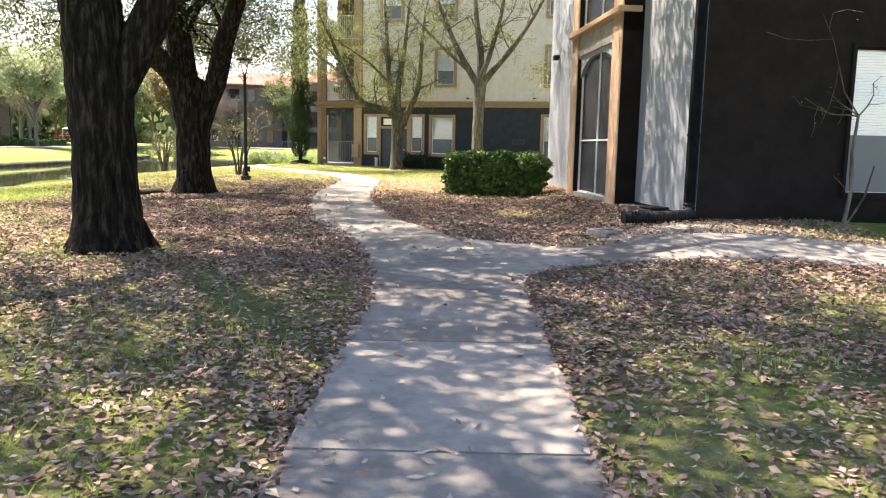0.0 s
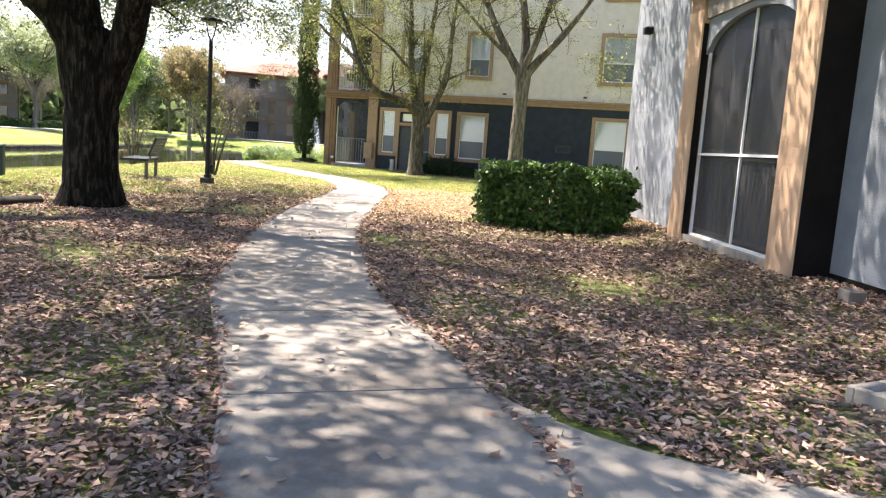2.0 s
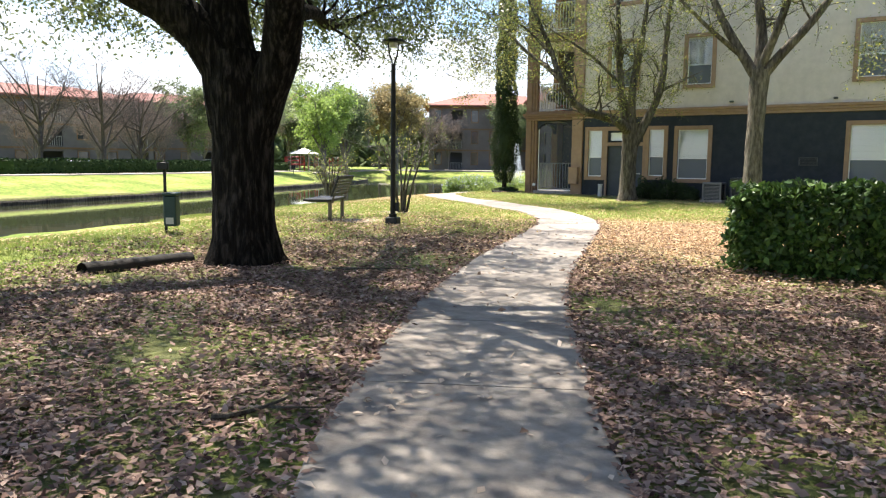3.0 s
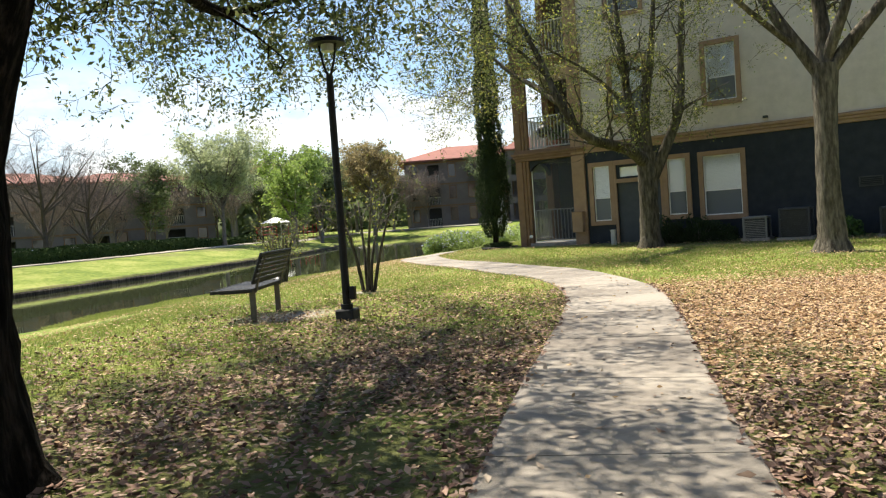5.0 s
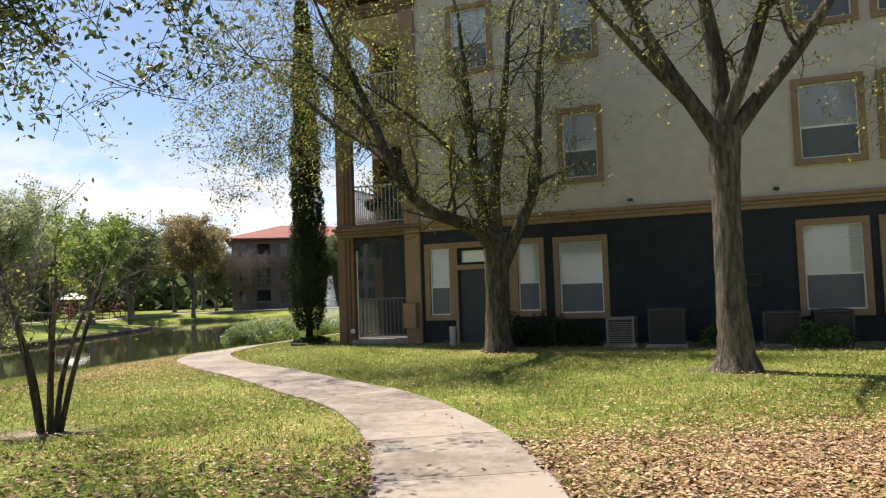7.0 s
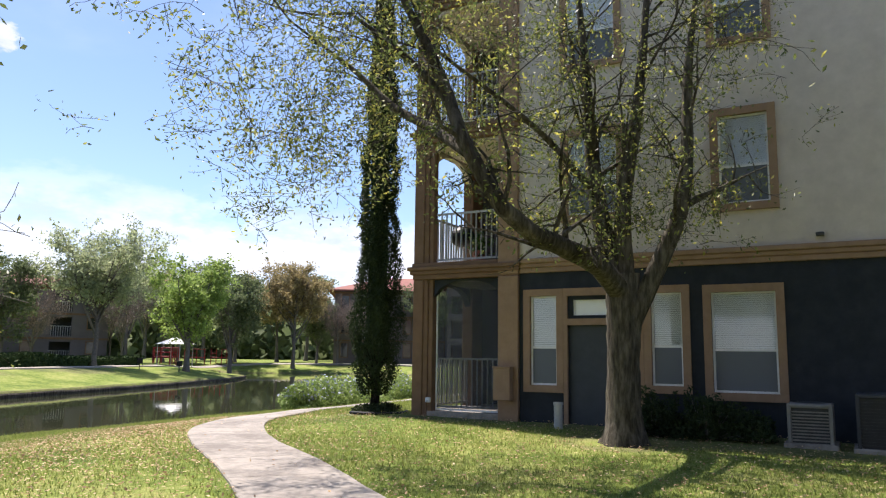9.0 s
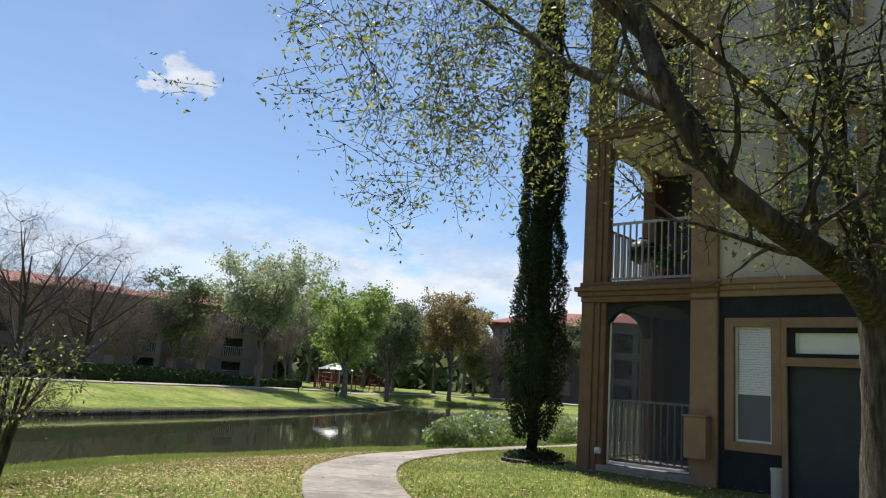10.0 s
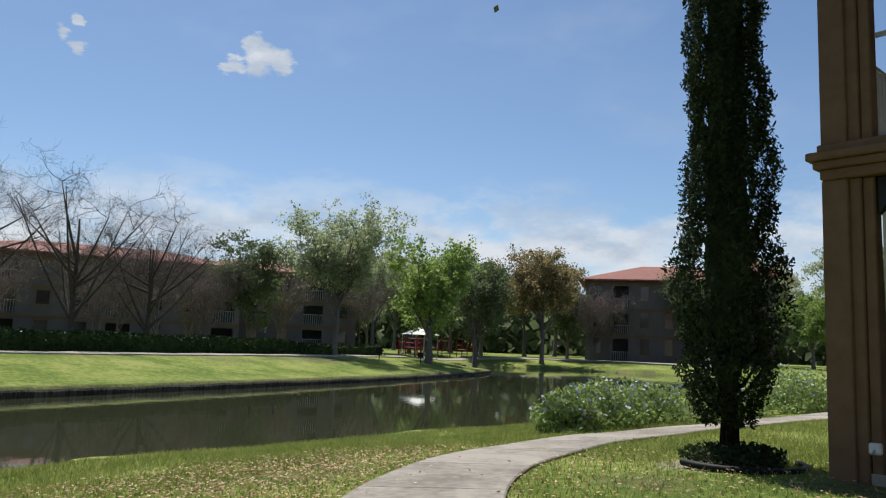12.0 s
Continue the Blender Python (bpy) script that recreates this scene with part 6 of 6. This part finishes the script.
# long clipped hedge, walk and parked cars beyond the far bank
rng = np.random.default_rng(130)
line = smooth_line([(-35.9, 41, 0), (-36.2, 52, 0), (-37.0, 60, 0), (-38.2, 68, 0), (-38.4, 76, 0)], 0.5)
pts = []
for p in line:
    z = gz(p.x, p.y)
    for _ in range(190):
        u = rng.uniform(-1, 1, 3)
        u /= (np.abs(u) ** 6).sum() ** (1 / 6)
        pts.append((p.x + u[0] * 0.8, p.y + rng.uniform(-0.3, 0.3), z + 0.42 + u[2] * 0.46 + 0.05 * math.sin(p.y)))
V, F = [], []
for p in line:
    z = gz(p.x, p.y)
    V += [(p.x - 0.62, p.y, z - 0.1), (p.x - 0.62, p.y, z + 0.76), (p.x + 0.62, p.y, z + 0.76), (p.x + 0.62, p.y, z - 0.1)]
for i in range(len(line) - 1):
    F += [(4 * i + k, 4 * i + k + 1, 4 * i + k + 5, 4 * i + k + 4) for k in range(3)]
F += [(0, 1, 2, 3), tuple(4 * (len(line) - 1) + k for k in (3, 2, 1, 0))]
lh = thing("long_hedge", Matrix.Identity(4), "long clipped dark green hedge above the far bank", "hedge")
mesh_part("inner_foliage", V, F, M_FARHEDGE, lh)
leaf_mesh("foliage", pts, rng.uniform(0.10, 0.22, len(pts)), M_FARHEDGE, lh, rng, slim=0.7)
fw = smooth_line([(-33.6, 0, 0), (-33.7, 30, 0), (-34.0, 50, 0), (-35.2, 62, 0), (-36.6, 72, 0), (-38.8, 82, 0), (-45, 96, 0), (-36, 110, 0), (-20, 109, 0)], 1.0)
fl, fr = edges_of(fw, 0.6)
V, F = [], []
for a, b in zip(fl, fr):
    V += [(a.x, a.y, gz(a.x, a.y) + 0.05), (b.x, b.y, gz(b.x, b.y) + 0.05), (a.x, a.y, gz(a.x, a.y) - 0.1), (b.x, b.y, gz(b.x, b.y) - 0.1)]
for i in range(len(fl) - 1):
    F += [(4 * i, 4 * i + 1, 4 * i + 5, 4 * i + 4), (4 * i + 2, 4 * i, 4 * i + 4, 4 * i + 6), (4 * i + 1, 4 * i + 3, 4 * i + 7, 4 * i + 5)]
tagged(mesh_part("pavement", V, F, M_CONCRETE), "narrow pale walk along the far bank", "footpath", kind="structure")


def car(x, y, turn, paint, label):
    ob = thing("car", pose(x, y, gz(x, y), 0, 0, turn), label, "car", "cars parked across the pond")
    prof = [(-2.2, 0.35), (-2.25, 0.75), (-1.6, 0.92), (-0.9, 1.40), (0.75, 1.42), (1.45, 0.98), (2.15, 0.90), (2.25, 0.4)]
    bm = bmesh.new()
    rings = []
    for s, inset in ((-0.88, 0.0), (0.88, 0.0)):
        rings.append([bm.verts.new((px, s * (1 - 0.16 * max(0, pz - 0.9) / 0.5), pz)) for px, pz in prof])
    n = len(prof)
    for i in range(n):
        bm.faces.new((rings[0][i], rings[0][(i + 1) % n], rings[1][(i + 1) % n], rings[1][i]))
    bm.faces.new(rings[0][::-1])
    bm.faces.new(rings[1])
    bmesh.ops.recalc_face_normals(bm, faces=bm.faces)
    bmesh.ops.bevel(bm, geom=list(bm.edges), offset=0.05, segments=2, affect="EDGES", clamp_overlap=True)
    part("body", bm, paint, ob)
    for s in (-1, 1):
        bm = bmesh.new()
        q = [bm.verts.new((px, s * (0.895 - 0.14 * max(0, pz - 0.9) / 0.5), pz)) for px, pz in ((-1.35, 0.98), (-0.85, 1.32), (0.68, 1.34), (1.2, 1.0))]
        bm.faces.new(q)
        bmesh.ops.solidify(bm, geom=bm.faces[:], thickness=0.01)
        part("side_window", bm, M_DARKGLASS, ob)
        for px in (-1.4, 1.4):
            wh = part("wheel", rods(((px, s * 0.70, 0.31), (px, s * 0.90, 0.31), 0.31), sides=16), M_RUBBER, ob)
            part("rim", rods(((px, s * 0.89, 0.31), (px, s * 0.91, 0.31), 0.19), sides=12), M_RAIL, wh)
    part("windscreen", boxes((1.10, 1.14, -0.62, 0.62, 1.10, 1.30)), M_DARKGLASS, ob)


car(-46.9, 48.0, 141, M_RED, "red saloon car parked across the pond")
car(-45.3, 50.3, 141, M_SLATMETAL, "dark saloon car parked across the pond")
for k, y in enumerate((51.5, 57.5, 61.0)):
    car(-40.5 - 0.1 * k, y, 75, M_CARWHITE if k != 1 else M_RAIL, "pale saloon car parked behind the long hedge")

# red playground frames and a pale canopy on the far point
for k, (x, y) in enumerate(((-45.5, 92), (-47, 94), (-48.2, 97), (-46.5, 99.5), (-44.8, 101.8))):
    z = gz(x, y)
    pg = thing("play_frame", pose(x, y, z, 0, 0, 25 * k), "red painted metal play frame on the far shore", "play equipment", "red play frames")
    for sx in (-0.9, 0.9):
        for sy in (-0.6, 0.6):
            part("post", rods(((sx, sy, -0.05), (sx, sy, 1.7), 0.05)), M_RED, pg)
    part("deck", boxes((-0.95, 0.95, -0.65, 0.65, 0.7, 0.78), bevel=0.02), M_RED, pg)
    part("bar", rods(((-0.9, -0.6, 1.65), (0.9, -0.6, 1.65), 0.04), ((-0.9, 0.6, 1.2), (0.9, 0.6, 1.2), 0.04)), M_RED, pg)
z = gz(-43.5, 90.5)
cp = thing("canopy_tent", pose(-43.5, 90.5, z), "small pale canopy on four posts", "canopy")
for sx in (-1.2, 1.2):
    for sy in (-1.2, 1.2):
        part("post", rods(((sx, sy, -0.05), (sx, sy, 2.2), 0.04)), M_RAIL, cp)
bm = bmesh.new()
rod(bm, (0, 0, 2.2), (0, 0, 2.9), 1.9, 4, 0.05)
bmesh.ops.rotate(bm, verts=bm.verts, matrix=Matrix.Rotation(radians(45), 3, "Z"))
part("roof", bm, M_WHITE, cp)
# signs on the far bank
for x, y in ((-34.2, 70.5), (-33.2, 74)):
    sg = thing("sign", pose(x, y, gz(x, y), 0, 0, 40), "small dark sign on a short post at the water", "sign")
    part("post", rods(((0, 0, -0.05), (0, 0, 0.7), 0.03)), M_BLACK, sg)
    part("plate", boxes((-0.2, 0.2, -0.02, 0.02, 0.45, 0.8), bevel=0.01), M_BLACK, sg)

# fountain jet in the pond
rng = np.random.default_rng(140)
ft = thing("fountain", Matrix.Translation((-13.4, 70, WATER)), "white fountain jet rising from the pond", "fountain")
h = rng.random(2600) ** 0.6
a = rng.uniform(0, 6.28, 2600)
r = (0.12 + 0.75 * (1 - h) ** 1.2) * rng.uniform(0.3, 1, 2600)
leaf_mesh("spray", np.stack([r * np.cos(a), r * np.sin(a), h * 3.6], axis=1), rng.uniform(0.05, 0.14, 2600), M_WATERSPRAY, ft, rng, slim=0.5, droop=1.0)

# ---- small things ----
x, y = on_apt(0.75, -0.65)
gr = thing("kettle_grill", pose(x, y, 3.27, 0, 0, 10), "round black kettle grill on the upper balcony", "grill")
bm = bmesh.new()
bmesh.ops.create_uvsphere(bm, u_segments=20, v_segments=12, radius=0.27, matrix=Matrix.Translation((0, 0, 0.62)) @ Matrix.Diagonal((1, 1, 0.82, 1)))
part("bowl", bm, M_BLACK, gr)
for a in (0.4, 2.5, 4.6):
    part("leg", rods(((0.12 * math.cos(a), 0.12 * math.sin(a), 0.46), (0.26 * math.cos(a), 0.26 * math.sin(a), 0.0), 0.012)), M_RAIL, gr)
part("handle", rods(((-0.08, 0, 0.87), (0.08, 0, 0.87), 0.014), ((-0.08, 0, 0.87), (-0.08, 0, 0.82), 0.008), ((0.08, 0, 0.87), (0.08, 0, 0.82), 0.008)), M_TIMBER, gr)
x, y = on_apt(1.25, -0.45)
pp = thing("potted_plant", pose(x, y, 3.27), "leafy green potted plant on the upper balcony", "plant")
bm = bmesh.new()
rod(bm, (0, 0, 0), (0, 0, 0.26), 0.11, 14, 0.15)
part("pot", bm, M_ROOF, pp)
rng = np.random.default_rng(150)
leaf_mesh("foliage", rng.normal(0, 1, (260, 3)) * np.array([0.13, 0.13, 0.12]) + np.array([0, 0, 0.42]), rng.uniform(0.06, 0.12, 260), M_HEDGE, pp, rng)
x, y = on_apt(0.36, 0.02)
cl = thing("hose_tap", pose(x, y, 0.52, 0, 0, -17.5), "small white capped tap on the brown pier", "tap")
part("cap", boxes((-0.05, 0.05, -0.05, 0.02, -0.05, 0.05), bevel=0.012), M_WHITE, cl)
part("spout", rods(((0, -0.05, -0.01), (0, -0.09, -0.04), 0.012)), M_RAIL, cl)
rng = np.random.default_rng(151)
for sx, sy, ang, ln in ((1.55, 9.35, -15, 0.6), (-4.0, 15.42, 14, 0.85), (-2.4, 11.0, 60, 0.4), (1.0, 13.0, 100, 0.35)):
    V, F, tips = [], [], []
    z = gz(sx, sy) + 0.025
    d = Vector((math.cos(radians(ang)), math.sin(radians(ang)), 0))
    tube(V, F, [tuple(Vector((sx, sy, z)) + d * (ln * k / 5) + Vector((rng.normal(0, 0.02), rng.normal(0, 0.03), rng.uniform(0, 0.02)))) for k in range(6)], [0.015 - 0.002 * k for k in range(6)], 6)
    b0 = Vector((sx, sy, z)) + d * ln * 0.6
    tube(V, F, [tuple(b0), tuple(b0 + Vector((d.y, -d.x, 0.08)) * 0.2 + d * 0.15)], [0.008, 0.003], 5)
    tagged(mesh_part("fallen_branch", V, F, M_BARK_DARK), "thin dead branch lying in the leaf litter", "branch", "fallen branches")

# ---- fallen leaves and grass ----
rng = np.random.default_rng(7)
py = np.array([p.y for p in path_line])
pxs = np.array([p.x for p in path_line])


def off_path(x, y):
    """Metres from the footpath's edge, below zero on it."""
    mid = np.interp(y, py, pxs)
    slope = np.gradient(pxs, py + np.arange(len(py)) * 1e-9)
    c = 1 / np.sqrt(1 + np.interp(y, py, slope) ** 2)
    d = np.abs(x - mid) * c - HALF
    yb = np.interp(x, [0.3, 0.7, 1.2, 2.3, 3.3, 4.4, 6.5, 12], [7.4, 7.5, 7.65, 8.02, 8.0, 7.72, 7.2, 6.0])
    hb = np.interp(x, [0.3, 0.6, 1.0, 1.4, 12], [1.5, 1.15, 0.75, 0.58, 0.56])
    return np.minimum(d, np.where(x > 0.3, np.abs(y - yb) - hb, 9))


def scatter_points(n, x0, x1, y0, y1, weight):
    x, y = rng.uniform(x0, x1, n), rng.uniform(y0, y1, n)
    k = rng.random(n) < weight(x, y)
    x, y = x[k], y[k]
    return x, y


def patch_noise(x, y, s, o=0.0):
    return np.sin(x * s + o) * np.sin(y * s * 1.1 + 1.3 * o) + 0.6 * np.sin(x * s * 2.3 + 2 + o) * np.sin(y * s * 2.1 + o) + 0.35 * np.sin(x * s * 5.1 + 3 * y * s)


def litter_weight(x, y):
    o = off_path(x, y)
    w = (1 - lawn_amount(x, y)) * (0.56 + 0.36 * patch_noise(x, y, 1.3)) * (0.55 + 0.45 * sstep(y, 4, 8)) + 0.08 + 0.3 * np.exp(-(o / 0.14) ** 2)
    return np.where(o < 0.0, 0.5 * np.exp(-(o / 0.035) ** 2), w) * (1 - 0.8 * sand_amount(x, y))


def lay(name, x, y, lo, hi, mat, label, lift=0.012):
    on = off_path(x, y) < 0
    z = ground_z(x, y) + np.where(on, 0.045, lift) + rng.uniform(0, 0.02, len(x)) * ~on
    leaf_mesh(name, np.stack([x, y, z], axis=1), rng.uniform(lo, hi, len(x)), mat, None, rng, flat=0.82, slim=0.48, kind="stuff", label=label)


x, y = scatter_points(460000, -7.5, 5.2, 1.2, 15.5, litter_weight)
lay("leaf_litter", x, y, 0.026, 0.066, M_DRYLEAF, "dry brown fallen oak leaves")
x, y = scatter_points(150000, -8.5, 4.0, 15.5, 24.0, lambda x, y: np.where(x > np.interp(y, py, pxs), 0.8, 0.75) * litter_weight(x, y) + np.where(off_path(x, y) > 0, 0.05, 0.0))
lay("leaf_litter", x, y, 0.03, 0.074, M_DRYLEAF, "dry brown fallen oak leaves")
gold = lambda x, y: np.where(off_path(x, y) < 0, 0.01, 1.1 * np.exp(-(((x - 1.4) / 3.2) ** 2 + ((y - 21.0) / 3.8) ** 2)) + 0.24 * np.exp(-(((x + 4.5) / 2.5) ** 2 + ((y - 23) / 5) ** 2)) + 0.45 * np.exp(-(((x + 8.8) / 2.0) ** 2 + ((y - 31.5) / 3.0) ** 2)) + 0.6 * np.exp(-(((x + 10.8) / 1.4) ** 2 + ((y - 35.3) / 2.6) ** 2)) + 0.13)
drift = lambda x, y: np.where(off_path(x, y) < 0, 0.30 + 0.7 * np.clip(patch_noise(x, y, 2.1, 2.0) - 0.25, 0, 1), 0) * (1 - 0.75 * sstep(y, 11, 20))
x, y = scatter_points(9000, -4.0, 5.0, 1.5, 24.0, drift)
lay("pale_leaves", x, y, 0.035, 0.085, M_PALELEAF, "pale curled leaves scattered on the footpath")
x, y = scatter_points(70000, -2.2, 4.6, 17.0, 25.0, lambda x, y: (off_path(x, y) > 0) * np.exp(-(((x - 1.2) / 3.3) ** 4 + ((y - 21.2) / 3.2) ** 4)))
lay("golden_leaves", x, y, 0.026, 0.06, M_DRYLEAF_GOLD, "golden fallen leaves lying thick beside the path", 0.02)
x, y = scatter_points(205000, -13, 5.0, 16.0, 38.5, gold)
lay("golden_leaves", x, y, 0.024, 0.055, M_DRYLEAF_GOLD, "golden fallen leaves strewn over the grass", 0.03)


def blades(name, x, y, lo, hi, label):
    n = len(x)
    z = ground_z(x, y) - 0.005
    a = rng.uniform(0, 2 * np.pi, n)
    h = rng.uniform(lo, hi, n)
    wd = rng.uniform(0.004, 0.009, n)
    lean = rng.normal(0, 0.45, (n, 2)) * h[:, None]
    v = np.empty((n, 3, 3))
    v[:, 0] = np.stack([x - wd * np.cos(a), y - wd * np.sin(a), z], axis=1)
    v[:, 1] = np.stack([x + wd * np.cos(a), y + wd * np.sin(a), z], axis=1)
    v[:, 2] = np.stack([x + lean[:, 0], y + lean[:, 1], z + h], axis=1)
    me = bpy.data.meshes.new(name)
    me.vertices.add(3 * n)
    me.vertices.foreach_set("co", v.reshape(-1))
    me.loops.add(3 * n)
    me.loops.foreach_set("vertex_index", np.arange(3 * n, dtype=np.int32))
    me.polygons.add(n)
    me.polygons.foreach_set("loop_start", np.arange(0, 3 * n, 3, dtype=np.int32))
    me.update(calc_edges=True)
    me.materials.append(M_GRASS)
    tagged(new(name, me), label, kind="stuff")


grass_w = lambda x, y: np.where(off_path(x, y) < 0.02, 0, np.clip(0.02 + lawn_amount(x, y) * (0.75 + 0.35 * patch_noise(x, y, 0.9, 1.0)), 0, 1)) * (1 - sand_amount(x, y))
x, y = scatter_points(170000, -6.5, 5.0, 1.2, 12, lambda x, y: 0.5 * grass_w(x, y) + (0.14 + 0.3 * (1 - sstep(y, 4, 7))) * np.clip(patch_noise(x, y, 1.9, 4.0) - 0.55, 0, 1) * (off_path(x, y) > 0.02))
blades("grass", x, y, 0.025, 0.08, "tufts of short green grass among leaf litter")
x, y = scatter_points(330000, -11, 4.5, 12, 37.5, grass_w)
blades("grass", x, y, 0.025, 0.065, "short green lawn grass")
x, y = scatter_points(150000, -16, -5.5, 37.5, 47, lambda x, y: grass_w(x, y) * (lake_distance(x, y) > 0.3))
blades("grass", x, y, 0.03, 0.08, "short green lawn grass")
x, y = scatter_points(90000, -15, -11, 26, 37.5, lambda x, y: grass_w(x, y) * (lake_distance(x, y) > 0.3))
blades("grass", x, y, 0.03, 0.08, "short green lawn grass")
